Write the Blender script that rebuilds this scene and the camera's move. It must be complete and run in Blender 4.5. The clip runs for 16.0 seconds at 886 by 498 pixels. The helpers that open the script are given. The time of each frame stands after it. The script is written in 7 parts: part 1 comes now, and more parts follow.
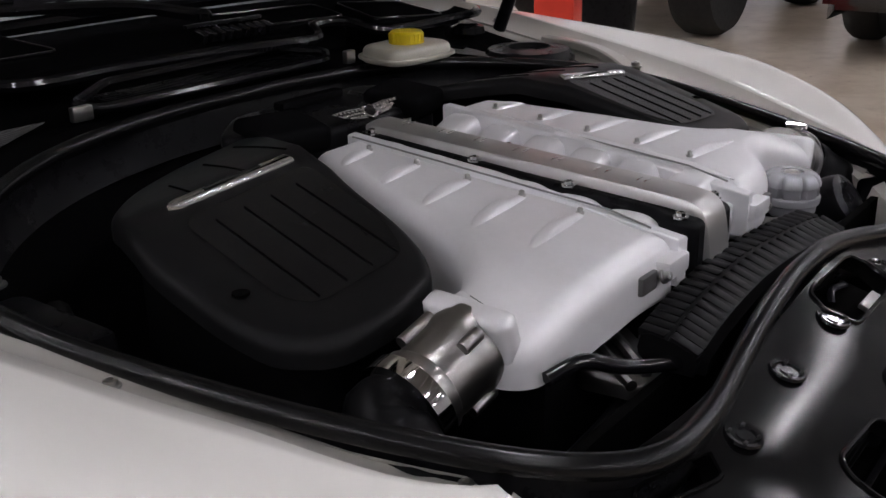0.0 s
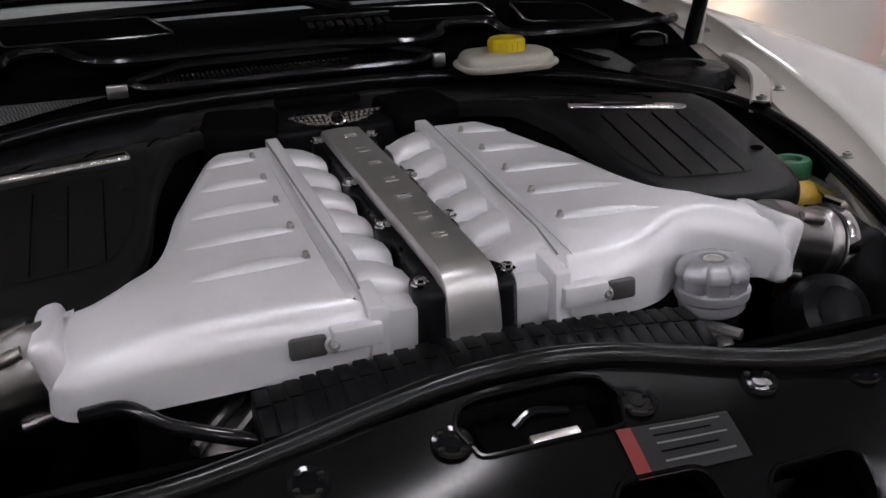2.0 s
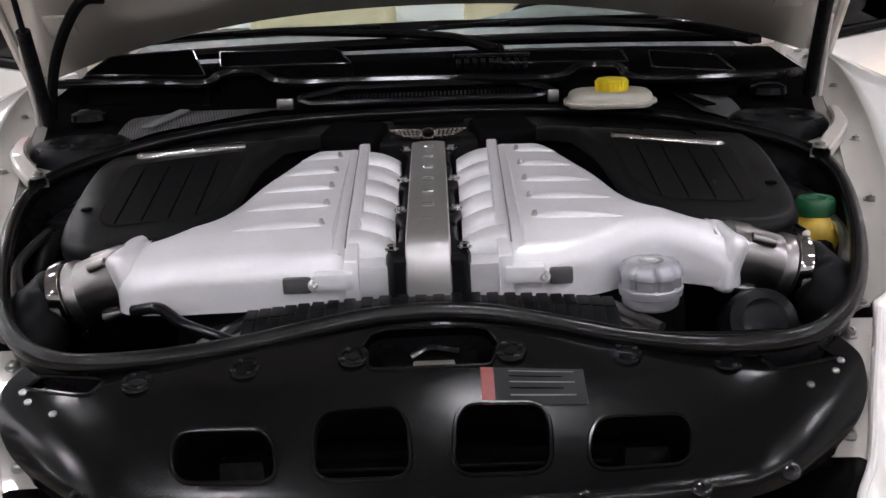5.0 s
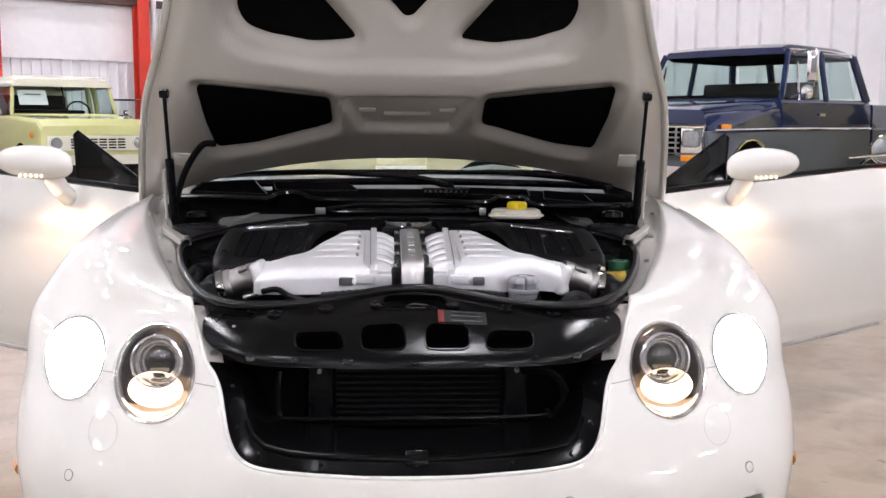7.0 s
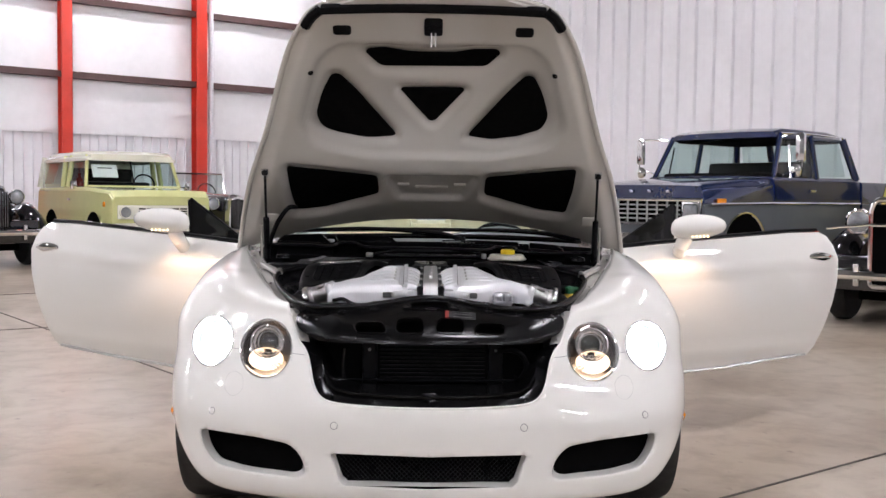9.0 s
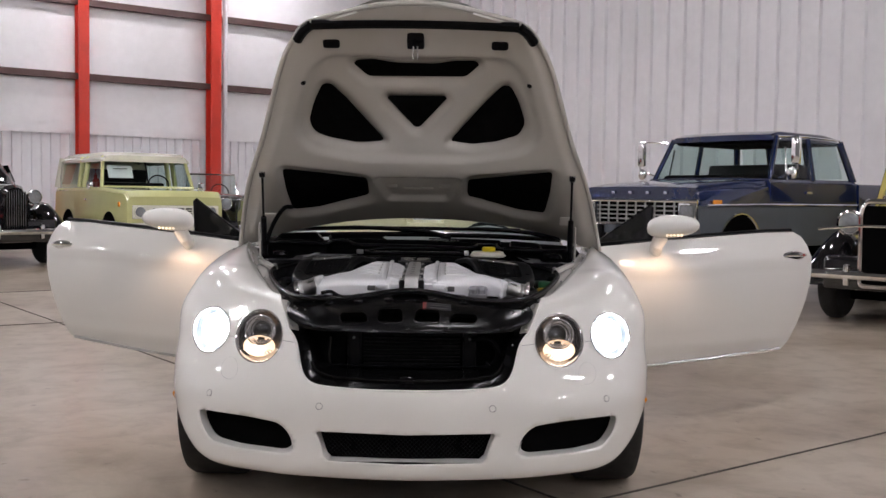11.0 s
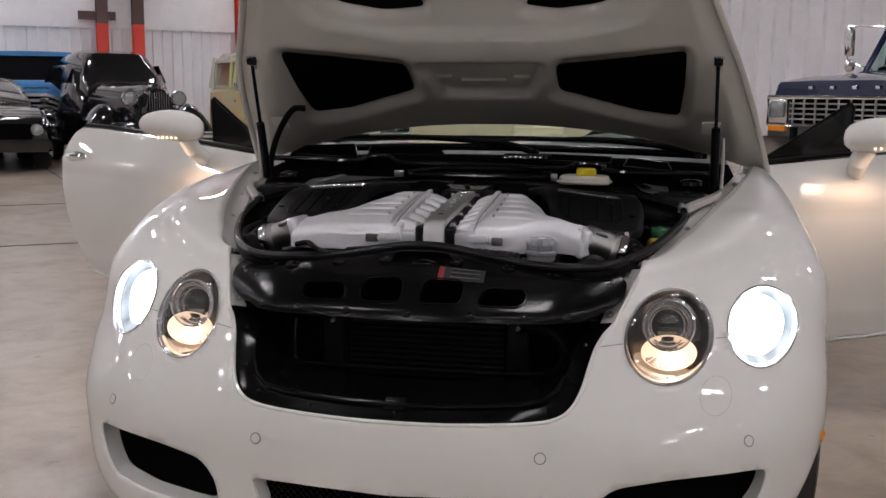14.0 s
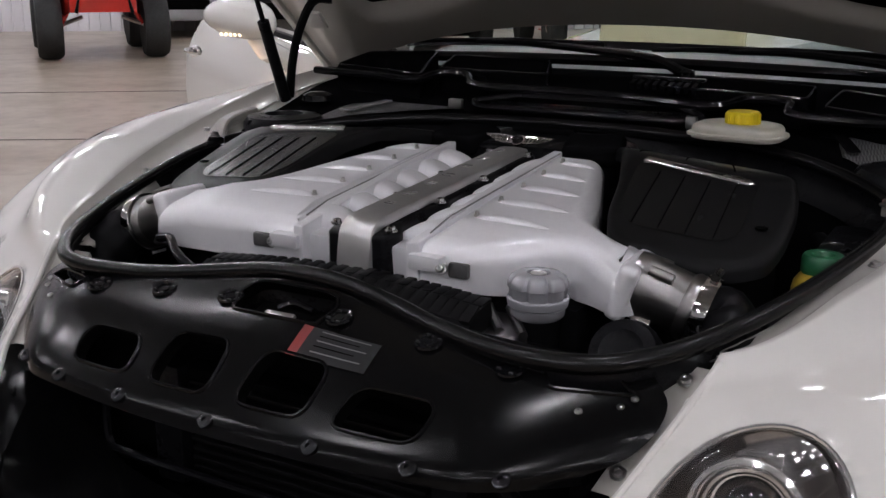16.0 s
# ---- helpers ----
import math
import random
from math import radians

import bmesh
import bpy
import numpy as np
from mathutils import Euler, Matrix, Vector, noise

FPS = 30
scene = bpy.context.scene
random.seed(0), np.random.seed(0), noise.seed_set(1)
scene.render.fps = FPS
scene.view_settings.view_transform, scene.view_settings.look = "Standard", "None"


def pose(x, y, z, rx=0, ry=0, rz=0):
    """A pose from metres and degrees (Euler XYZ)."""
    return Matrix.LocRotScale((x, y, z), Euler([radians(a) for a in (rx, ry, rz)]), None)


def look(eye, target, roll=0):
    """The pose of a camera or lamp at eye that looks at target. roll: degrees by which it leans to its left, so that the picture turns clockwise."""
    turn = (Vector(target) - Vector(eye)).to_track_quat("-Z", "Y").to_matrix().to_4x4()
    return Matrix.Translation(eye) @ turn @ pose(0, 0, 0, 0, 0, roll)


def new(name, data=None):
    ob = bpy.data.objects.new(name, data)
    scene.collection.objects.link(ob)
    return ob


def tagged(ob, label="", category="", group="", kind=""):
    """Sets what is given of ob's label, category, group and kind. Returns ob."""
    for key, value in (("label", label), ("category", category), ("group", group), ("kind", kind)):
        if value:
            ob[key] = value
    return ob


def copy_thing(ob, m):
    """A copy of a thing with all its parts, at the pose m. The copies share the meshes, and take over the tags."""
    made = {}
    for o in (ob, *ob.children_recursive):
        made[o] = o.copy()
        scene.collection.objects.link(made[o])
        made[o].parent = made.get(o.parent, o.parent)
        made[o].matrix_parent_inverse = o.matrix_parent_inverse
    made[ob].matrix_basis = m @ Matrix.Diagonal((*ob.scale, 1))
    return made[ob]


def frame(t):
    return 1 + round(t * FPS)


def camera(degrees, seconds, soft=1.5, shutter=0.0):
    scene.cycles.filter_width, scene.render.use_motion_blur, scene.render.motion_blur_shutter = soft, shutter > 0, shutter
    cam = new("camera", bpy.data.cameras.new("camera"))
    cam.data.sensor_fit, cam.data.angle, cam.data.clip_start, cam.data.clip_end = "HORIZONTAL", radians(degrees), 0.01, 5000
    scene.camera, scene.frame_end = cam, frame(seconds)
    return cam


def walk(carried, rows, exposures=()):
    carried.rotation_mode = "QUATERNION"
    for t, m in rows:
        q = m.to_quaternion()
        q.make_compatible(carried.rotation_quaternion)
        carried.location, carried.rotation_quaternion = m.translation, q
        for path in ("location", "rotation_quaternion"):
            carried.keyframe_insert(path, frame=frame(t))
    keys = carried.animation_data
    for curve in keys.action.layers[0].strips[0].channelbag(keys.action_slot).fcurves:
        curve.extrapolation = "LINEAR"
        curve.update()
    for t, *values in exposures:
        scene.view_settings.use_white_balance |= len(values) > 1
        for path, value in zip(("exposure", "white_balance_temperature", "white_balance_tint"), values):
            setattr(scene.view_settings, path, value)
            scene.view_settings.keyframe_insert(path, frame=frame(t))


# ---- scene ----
cam = camera(46.6, 16.0)
PATH = [
    (0, (-1.008, 0.061, 1.215), (0.47, 1.211, 0.514), -1.4),
    (0.5, (-0.85, -0.084, 1.22), (0.452, 1.258, 0.508), -2.1),
    (1, (-0.665, -0.199, 1.223), (0.441, 1.306, 0.508), -2.4),
    (1.5, (-0.47, -0.286, 1.219), (0.367, 1.388, 0.514), -2.7),
    (2, (-0.294, -0.332, 1.216), (0.298, 1.444, 0.513), -2.7),
    (2.5, (-0.138, -0.348, 1.21), (0.212, 1.494, 0.513), -3.0),
    (3, (-0.024, -0.344, 1.208), (0.122, 1.528, 0.519), -2.7),
    (3.5, (0.029, -0.351, 1.205), (0.039, 1.532, 0.532), -2.8),
    (4, (0.025, -0.378, 1.206), (0.013, 1.507, 0.538), -3.1),
    (6.5, (-0.002, -1.527, 1.201), (0.049, 0.446, 0.879), 0.2),
    (7, (-0.05, -1.879, 1.194), (0.051, 0.104, 0.948), 0.3),
    (7.5, (-0.094, -2.217, 1.195), (0.023, -0.229, 1.007), 0.5),
    (8, (-0.105, -2.583, 1.186), (0.004, -0.59, 1.057), 0.6),
    (8.5, (-0.082, -2.904, 1.191), (0.034, -0.911, 1.064), 0.7),
    (9, (-0.003, -3.173, 1.182), (0.022, -1.176, 1.078), 0.7),
    (11.5, (0.169, -3.487, 1.185), (0.144, -1.49, 1.082), 0.9),
    (12, (0.224, -3.257, 1.168), (0.137, -1.264, 1.032), 0.7),
    (12.5, (0.259, -2.963, 1.185), (0.133, -0.978, 0.983), 0.6),
    (13, (0.307, -2.626, 1.181), (0.115, -0.65, 0.94), 0.5),
    (13.5, (0.396, -2.276, 1.178), (0.109, -0.316, 0.903), 0.3),
    (14, (0.477, -1.928, 1.173), (0.109, 0.016, 0.875), 0.4),
    (14.5, (0.561, -1.585, 1.17), (0.108, 0.33, 0.817), 0.5),
    (15, (0.637, -1.246, 1.175), (0.039, 0.617, 0.762), 0.1),
    (15.5, (0.694, -0.911, 1.179), (-0.088, 0.874, 0.727), -0.0),
    (16, (0.734, -0.602, 1.188), (-0.21, 1.081, 0.662), 0.2),
]
EXPOSURES = [(0, -0.24, 6350, 10), (2, -0.19, 6350, 10), (3, 0.0, 6350, 10), (4, 0.05, 6350, 10), (6.5, 0.66, 6300, 10), (7.5, 0.50, 6300, 10), (9, 0.33, 6300, 10), (11.5, -0.33, 6450, 10), (12.5, -0.45, 6450, 10), (14.5, -0.5, 6500, 10), (16, -0.36, 6300, 10)]
walk(cam, [(t, look(eye, target, roll)) for t, eye, target, roll in PATH], EXPOSURES)

from mathutils.geometry import delaunay_2d_cdt

# ---- light ----
world = bpy.data.worlds.new("world")
scene.world = world
world.use_nodes = True
bg = world.node_tree.nodes["Background"]
bg.inputs[0].default_value, bg.inputs[1].default_value = (0.9, 0.95, 1.0, 1), 0.15


# ---- materials ----
def mat(name, col, rough=0.5, metal=0.0, var=0.06, scale=8.0, bump=0.0, bscale=60.0, coat=0.0, col2=None, spec=0.5, fine=0.0):
    m = bpy.data.materials.new(name)
    m.use_nodes = True
    nt = m.node_tree
    b = nt.nodes["Principled BSDF"]
    b.inputs["Roughness"].default_value, b.inputs["Metallic"].default_value = rough, metal
    b.inputs["Coat Weight"].default_value, b.inputs["Coat Roughness"].default_value = coat, 0.04
    b.inputs["Specular IOR Level"].default_value = spec
    tc = nt.nodes.new("ShaderNodeTexCoord")
    n1 = nt.nodes.new("ShaderNodeTexNoise")
    n1.inputs["Scale"].default_value, n1.inputs["Detail"].default_value = scale, 6
    nt.links.new(tc.outputs["Object"], n1.inputs["Vector"])
    n2 = nt.nodes.new("ShaderNodeTexNoise")
    n2.inputs["Scale"].default_value, n2.inputs["Detail"].default_value = scale * 9, 3
    nt.links.new(tc.outputs["Object"], n2.inputs["Vector"])
    mixf = nt.nodes.new("ShaderNodeMath")
    mixf.operation = "MULTIPLY_ADD"
    nt.links.new(n2.outputs["Fac"], mixf.inputs[0])
    mixf.inputs[1].default_value = 0.4
    nt.links.new(n1.outputs["Fac"], mixf.inputs[2])
    ramp = nt.nodes.new("ShaderNodeValToRGB")
    a = col2 or tuple(c * (1 - var) for c in col)
    hi = tuple(min(1, c * (1 + var)) for c in col)
    ramp.color_ramp.elements[0].position, ramp.color_ramp.elements[1].position = 0.5, 0.9
    ramp.color_ramp.elements[0].color, ramp.color_ramp.elements[1].color = (*hi, 1), (*a, 1)
    nt.links.new(mixf.outputs[0], ramp.inputs[0])
    nt.links.new(ramp.outputs[0], b.inputs["Base Color"])
    if fine or var:
        rr = nt.nodes.new("ShaderNodeMapRange")
        rr.inputs[1].default_value, rr.inputs[2].default_value = 0.3, 1.1
        rr.inputs[3].default_value, rr.inputs[4].default_value = max(0.02, rough * (0.9 - fine)), min(1, rough * (1.1 + fine))
        nt.links.new(mixf.outputs[0], rr.inputs[0])
        nt.links.new(rr.outputs[0], b.inputs["Roughness"])
    if bump:
        n3 = nt.nodes.new("ShaderNodeTexNoise")
        n3.inputs["Scale"].default_value, n3.inputs["Detail"].default_value = bscale, 4
        nt.links.new(tc.outputs["Object"], n3.inputs["Vector"])
        bp = nt.nodes.new("ShaderNodeBump")
        bp.inputs["Strength"].default_value, bp.inputs["Distance"].default_value = bump, 0.0006
        nt.links.new(n3.outputs["Fac"], bp.inputs["Height"])
        nt.links.new(bp.outputs[0], b.inputs["Normal"])
    return m


def glow(name, col, strength, base=(0.8, 0.8, 0.8)):
    m = bpy.data.materials.new(name)
    m.use_nodes = True
    b = m.node_tree.nodes["Principled BSDF"]
    b.inputs["Base Color"].default_value = (*base, 1)
    b.inputs["Emission Color"].default_value, b.inputs["Emission Strength"].default_value = (*col, 1), strength
    return m


def clear(name, col=(1, 1, 1), rough=0.02, ior=1.45):
    m = bpy.data.materials.new(name)
    m.use_nodes = True
    b = m.node_tree.nodes["Principled BSDF"]
    b.inputs["Base Color"].default_value = (*col, 1)
    b.inputs["Transmission Weight"].default_value, b.inputs["Roughness"].default_value, b.inputs["IOR"].default_value = 1, rough, ior
    return m


def thin_glass(name, tint=(0.85, 0.93, 0.9)):
    m = bpy.data.materials.new(name)
    m.use_nodes = True
    nt = m.node_tree
    out = nt.nodes["Material Output"]
    tr, gl, mx, lw, pw, ad = (nt.nodes.new(k) for k in ("ShaderNodeBsdfTransparent", "ShaderNodeBsdfGlossy", "ShaderNodeMixShader", "ShaderNodeLayerWeight", "ShaderNodeMath", "ShaderNodeMath"))
    tr.inputs[0].default_value = (*tint, 1)
    gl.inputs["Roughness"].default_value = 0.02
    lw.inputs[0].default_value = 0.5
    pw.operation, pw.inputs[1].default_value = "POWER", 5.0
    ad.operation, ad.inputs[1].default_value, ad.inputs[2].default_value = "MULTIPLY_ADD", 0.9, 0.05
    nt.links.new(lw.outputs["Facing"], pw.inputs[0])
    nt.links.new(pw.outputs[0], ad.inputs[0])
    nt.links.new(ad.outputs[0], mx.inputs[0])
    nt.links.new(tr.outputs[0], mx.inputs[1])
    nt.links.new(gl.outputs[0], mx.inputs[2])
    nt.links.new(mx.outputs[0], out.inputs[0])
    return m


PAINT = mat("pearl_white_paint", (0.72, 0.71, 0.68), 0.45, 0, 0.004, 3, coat=1.0, spec=0.15)
PAINT.node_tree.nodes["Principled BSDF"].inputs["Coat Roughness"].default_value = 0.012
# the body white in a darker tone, for bonnet underside, flanges and ledges
PAINT_IN = mat("darker_inner_white", (0.50, 0.485, 0.45), 0.40, 0, 0.01, 6, coat=1.0, spec=0.2)
CAST = mat("silver_painted_casting", (0.74, 0.74, 0.765), 0.36, 0.25, 0.03, 14, bump=0.08, bscale=500)
BRUSH = mat("brushed_aluminium", (0.58, 0.575, 0.57), 0.34, 0.85, 0.02, 60)
MACH = mat("machined_aluminium", (0.31, 0.30, 0.295), 0.30, 1, 0.05, 40)
CHROME = mat("chrome", (0.8, 0.8, 0.8), 0.08, 1, 0.02, 10)
STEEL = mat("zinc_steel", (0.45, 0.45, 0.44), 0.3, 1, 0.12, 80)
BLACKP = mat("black_moulded_plastic", (0.006, 0.006, 0.007), 0.28, 0, 0.12, 30, spec=0.08)
BLACKD = mat("dark_matt_plastic", (0.004, 0.004, 0.0044), 0.55, 0, 0.12, 30, bump=0.1, bscale=400, spec=0.0)
BLACKG = mat("semi_gloss_black_panel", (0.003, 0.003, 0.0033), 0.18, 0, 0.0, 10, spec=0.155)
GLOSSB = mat("glossy_black_trim", (0.005, 0.005, 0.006), 0.12, 0, 0.05, 12, spec=0.28)
RUBBER = mat("black_rubber", (0.005, 0.005, 0.0055), 0.34, 0, 0.12, 40, spec=0.045)
TYRE = mat("tyre_rubber", (0.010, 0.010, 0.010), 0.7, 0, 0.15, 30, bump=0.2, bscale=90)
FELT = mat("black_felt", (0.004, 0.004, 0.004), 0.95, 0, 0.2, 60, bump=0.5, bscale=600, spec=0.0)
# near-black: painted shade in recesses, and the colour of some black parts
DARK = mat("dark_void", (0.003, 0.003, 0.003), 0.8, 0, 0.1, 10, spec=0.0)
YELLOW = mat("yellow_plastic", (0.72, 0.55, 0.01), 0.4, 0, 0.05, 30)
MILKY = mat("milky_plastic", (0.52, 0.50, 0.43), 0.35, 0, 0.06, 20)
AMBERP = mat("fluid_yellow_plastic", (0.45, 0.30, 0.04), 0.35, 0, 0.10, 20)
GREENP = mat("green_plastic", (0.012, 0.085, 0.035), 0.4, 0, 0.05, 20)
GREYCAP = mat("grey_painted_cap", (0.36, 0.36, 0.385), 0.26, 0.45, 0.006, 6)
SEAMG = mat("grey_seam", (0.20, 0.20, 0.205), 0.5, 0, 0.05, 20)
CREAM = mat("cream_leather", (0.70, 0.62, 0.42), 0.5, 0, 0.05, 12, bump=0.15, bscale=350)
REDL = mat("red_label", (0.15, 0.007, 0.006), 0.4, 0, 0.03, 20)
GREYL = mat("grey_label", (0.020, 0.020, 0.021), 0.5, 0, 0.05, 20, spec=0.08)
AMBER = mat("amber_lens", (0.75, 0.26, 0.02), 0.15, 0, 0.05, 40)
GLASS = thin_glass("window_glass")
LENS = thin_glass("lamp_lens", (0.96, 0.97, 0.98))


# ---- mesh helpers ----
def empty(name, label, category, at=(0, 0, 0), group="", kind="", m=None):
    ob = new(name)
    ob.empty_display_size = 0.1
    ob.matrix_basis = m or Matrix.Translation(at)
    return tagged(ob, label, category, group, kind)


def part(name, bm, material, parent=None, label="", smooth=True, m=None):
    me = bpy.data.meshes.new(name)
    bmesh.ops.recalc_face_normals(bm, faces=bm.faces) if len(bm.faces) < 60000 else None
    bm.to_mesh(me)
    bm.free()
    for mm in material if isinstance(material, (list, tuple)) else (material,):
        me.materials.append(mm)
    if smooth:
        me.shade_smooth()
        me.set_sharp_from_angle(angle=radians(38))
    ob = new(name, me)
    if m is not None:
        ob.matrix_basis = m
    if parent is not None:
        ob.parent = parent
        if parent.data is None and parent.get("fixed"):
            ob.matrix_parent_inverse = parent.matrix_basis.inverted()
        if parent.data is not None:
            ob.matrix_parent_inverse = parent.matrix_basis.inverted()
    if label:
        ob["label"] = label
    return ob


def cr(pts, n=6, closed=False):
    """A smooth line through the points."""
    p = [Vector(q) for q in pts]
    k = len(p)
    get = (lambda i: p[i % k]) if closed else (lambda i: p[i] if 0 <= i < k else (2 * p[0] - p[1] if i < 0 else 2 * p[-1] - p[-2]))
    out = []
    for i in range(k if closed else k - 1):
        a, b, c, d = get(i - 1), get(i), get(i + 1), get(i + 2)
        for j in range(n):
            t = j / n
            out.append(0.5 * (2 * b + (c - a) * t + (2 * a - 5 * b + 4 * c - d) * t * t + (3 * b - a - 3 * c + d) * t**3))
    if not closed:
        out.append(p[-1])
    return out


def grid(rows, close_u=False, close_v=False, bm=None):
    bm = bm or bmesh.new()
    vs = [[bm.verts.new(p) for p in r] for r in rows]
    nr, nc = len(vs), len(vs[0])
    for i in range(nr if close_v else nr - 1):
        for j in range(nc if close_u else nc - 1):
            q = [vs[i][j], vs[i][(j + 1) % nc], vs[(i + 1) % nr][(j + 1) % nc], vs[(i + 1) % nr][j]]
            bm.faces.new(q)
    return bm


def tube(path, r, seg=10, closed=False, bm=None, caps=True):
    bm = bm or bmesh.new()
    p = [Vector(q) for q in path]
    k = len(p)
    rad = r if callable(r) else (lambda s: r)
    rings, up = [], None
    for i in range(k):
        a = p[i - 1] if i or closed else p[0]
        b = p[(i + 1) % k] if i < k - 1 or closed else p[-1]
        t = (b - a).normalized()
        if up is None:
            up = Vector((0, 0, 1)) if abs(t.z) < 0.9 else Vector((1, 0, 0))
        side = t.cross(up).normalized()
        up = side.cross(t).normalized()
        rr = rad(i / max(1, k - 1))
        rings.append([p[i] + rr * (math.cos(2 * math.pi * j / seg) * side + math.sin(2 * math.pi * j / seg) * up) for j in range(seg)])
    n0 = len(bm.verts)
    grid(rings, True, closed, bm)
    if caps and not closed:
        bm.verts.ensure_lookup_table()
        bm.faces.new([bm.verts[n0 + j] for j in range(seg)][::-1])
        bm.faces.new([bm.verts[n0 + (k - 1) * seg + j] for j in range(seg)])
    return bm


def lathe(prof, seg=32, bm=None, m=None, squash=1.0):
    """Turned about the local z axis; prof: (radius, z)."""
    bm = bm or bmesh.new()
    m = m or Matrix()
    rows = []
    for r, z in prof:
        rows.append([m @ Vector((max(r, 1e-4) * math.cos(2 * math.pi * j / seg), squash * max(r, 1e-4) * math.sin(2 * math.pi * j / seg), z)) for j in range(seg)])
    grid(rows, True, False, bm)
    n = len(bm.verts)
    bm.verts.ensure_lookup_table()
    for base, r in ((n - seg, prof[-1][0]), (n - seg * len(prof), prof[0][0])):
        if r > 1e-3:
            bm.faces.new([bm.verts[base + j] for j in range(seg)])
    return bm


def box(sx, sy, sz, at=(0, 0, 0), bevel=0.0, rot=(0, 0, 0), bm=None, segs=2, m=None):
    own = bmesh.new()
    bmesh.ops.create_cube(own, size=1)
    bmesh.ops.scale(own, vec=(sx, sy, sz), verts=own.verts)
    if bevel:
        bmesh.ops.bevel(own, geom=own.edges, offset=bevel, segments=segs, profile=0.6, affect="EDGES")
    own.transform((m or Matrix()) @ pose(*at, *rot))
    if bm is None:
        return own
    me = bpy.data.meshes.new("tmp")
    own.to_mesh(me)
    own.free()
    bm.from_mesh(me)
    bpy.data.meshes.remove(me)
    return bm


def inside(p, poly):
    x, y = p[0], p[1]
    c = False
    for i in range(len(poly)):
        x1, y1 = poly[i][0], poly[i][1]
        x2, y2 = poly[i - 1][0], poly[i - 1][1]
        if (y1 > y) != (y2 > y) and x < (x2 - x1) * (y - y1) / (y2 - y1) + x1:
            c = not c
    return c


def inset(poly, d):
    """The outline moved inwards by d (counter-clockwise outlines)."""
    area = sum(poly[i - 1][0] * poly[i][1] - poly[i][0] * poly[i - 1][1] for i in range(len(poly)))
    s = 1 if area > 0 else -1
    out = []
    for i in range(len(poly)):
        a, b, c = Vector(poly[i - 1][:2]), Vector(poly[i][:2]), Vector(poly[(i + 1) % len(poly)][:2])
        n1 = Vector((-(b - a).y, (b - a).x)).normalized() * s
        n2 = Vector((-(c - b).y, (c - b).x)).normalized() * s
        n = (n1 + n2)
        n = n / max(0.35, n.length_squared / 2) if n.length > 1e-6 else n1
        out.append(tuple(b + n * d))
    return out


def rounded(pts, r, n=4):
    """Round the corners of an outline."""
    out = []
    for i in range(len(pts)):
        a, b, c = Vector(pts[i - 1][:2]), Vector(pts[i][:2]), Vector(pts[(i + 1) % len(pts)][:2])
        ra = min(r, (a - b).length * 0.45, (c - b).length * 0.45)
        p, q = b + (a - b).normalized() * ra, b + (c - b).normalized() * ra
        for j in range(n + 1):
            t = j / n
            out.append(tuple((1 - t) ** 2 * p + 2 * t * (1 - t) * b + t * t * q))
    return out


def sheet(outline, place, step=0.02, holes=(), bm=None, mapping=None):
    """Fill an outline (with holes) of a 2D domain with triangles and lay it into space by place(u, v)."""
    bm = bm or bmesh.new()
    pts, edges = [], []
    for loop in (outline, *holes):
        n0 = len(pts)
        pts += [Vector(p[:2]) for p in loop]
        edges += [(n0 + i, n0 + (i + 1) % len(loop)) for i in range(len(loop))]
    u0, u1 = min(p[0] for p in outline), max(p[0] for p in outline)
    v0, v1 = min(p[1] for p in outline), max(p[1] for p in outline)
    su, sv = step if isinstance(step, tuple) else (step, step)
    border = np.array([tuple(p) for p in pts])
    u = u0 + su * 0.5
    while u < u1:
        v = v0 + sv * 0.5
        while v < v1:
            near = (((border - (u, v)) / (su, sv)) ** 2).sum(1).min()
            if near > 0.16 and inside((u, v), outline) and not any(inside((u, v), h) for h in holes):
                pts.append(Vector((u, v)))
            v += sv
        u += su
    co, _, faces, *_ = delaunay_2d_cdt(pts, edges, [], 0, 1e-6)
    vs = [bm.verts.new(place(c[0], c[1])) for c in co]
    for f in faces:
        c = sum((co[i] for i in f), Vector((0, 0))) / len(f)
        if inside(c, outline) and not any(inside(c, h) for h in holes):
            try:
                bm.faces.new([vs[i] for i in f])
            except ValueError:
                pass
    loose = [v for v in bm.verts if not v.link_faces]
    bmesh.ops.delete(bm, geom=loose, context="VERTS")
    return bm


def slab(outline, zbot, ztop, bevel=0.01, step=0.03, bm=None, place=None, rings=4):
    """A body over an outline with a rounded upper edge; ztop may be a function of x and y."""
    bm = bm or bmesh.new()
    zt = ztop if callable(ztop) else (lambda x, y: ztop)
    place = place or (lambda x, y, z: Vector((x, y, z)))
    loops = [[(x, y, zbot) for x, y, *_ in outline]]
    for k in range(rings + 1):
        a = math.pi / 2 * k / rings
        o = inset(outline, bevel * (1 - math.cos(a)))
        loops.append([(x, y, zt(x, y) - bevel * (1 - math.sin(a))) for x, y in o])
    grid([[place(*p) for p in l] for l in loops], True, False, bm)
    top = inset(outline, bevel)
    sheet(top, lambda x, y: place(x, y, zt(x, y)), step, (), bm)
    bm.verts.ensure_lookup_table()
    bmesh.ops.remove_doubles(bm, verts=bm.verts, dist=1e-5)
    return bm


def mirrored(bm):
    b2 = bm.copy()
    b2.transform(Matrix.Scale(-1, 4, (1, 0, 0)))
    bmesh.ops.reverse_faces(b2, faces=b2.faces)
    return b2


def both(name, bm, material, parent, label="", smooth=True):
    """A part and its twin on the other side."""
    twin = mirrored(bm)
    return part(name, bm, material, parent, label, smooth), part(name, twin, material, parent, label, smooth)


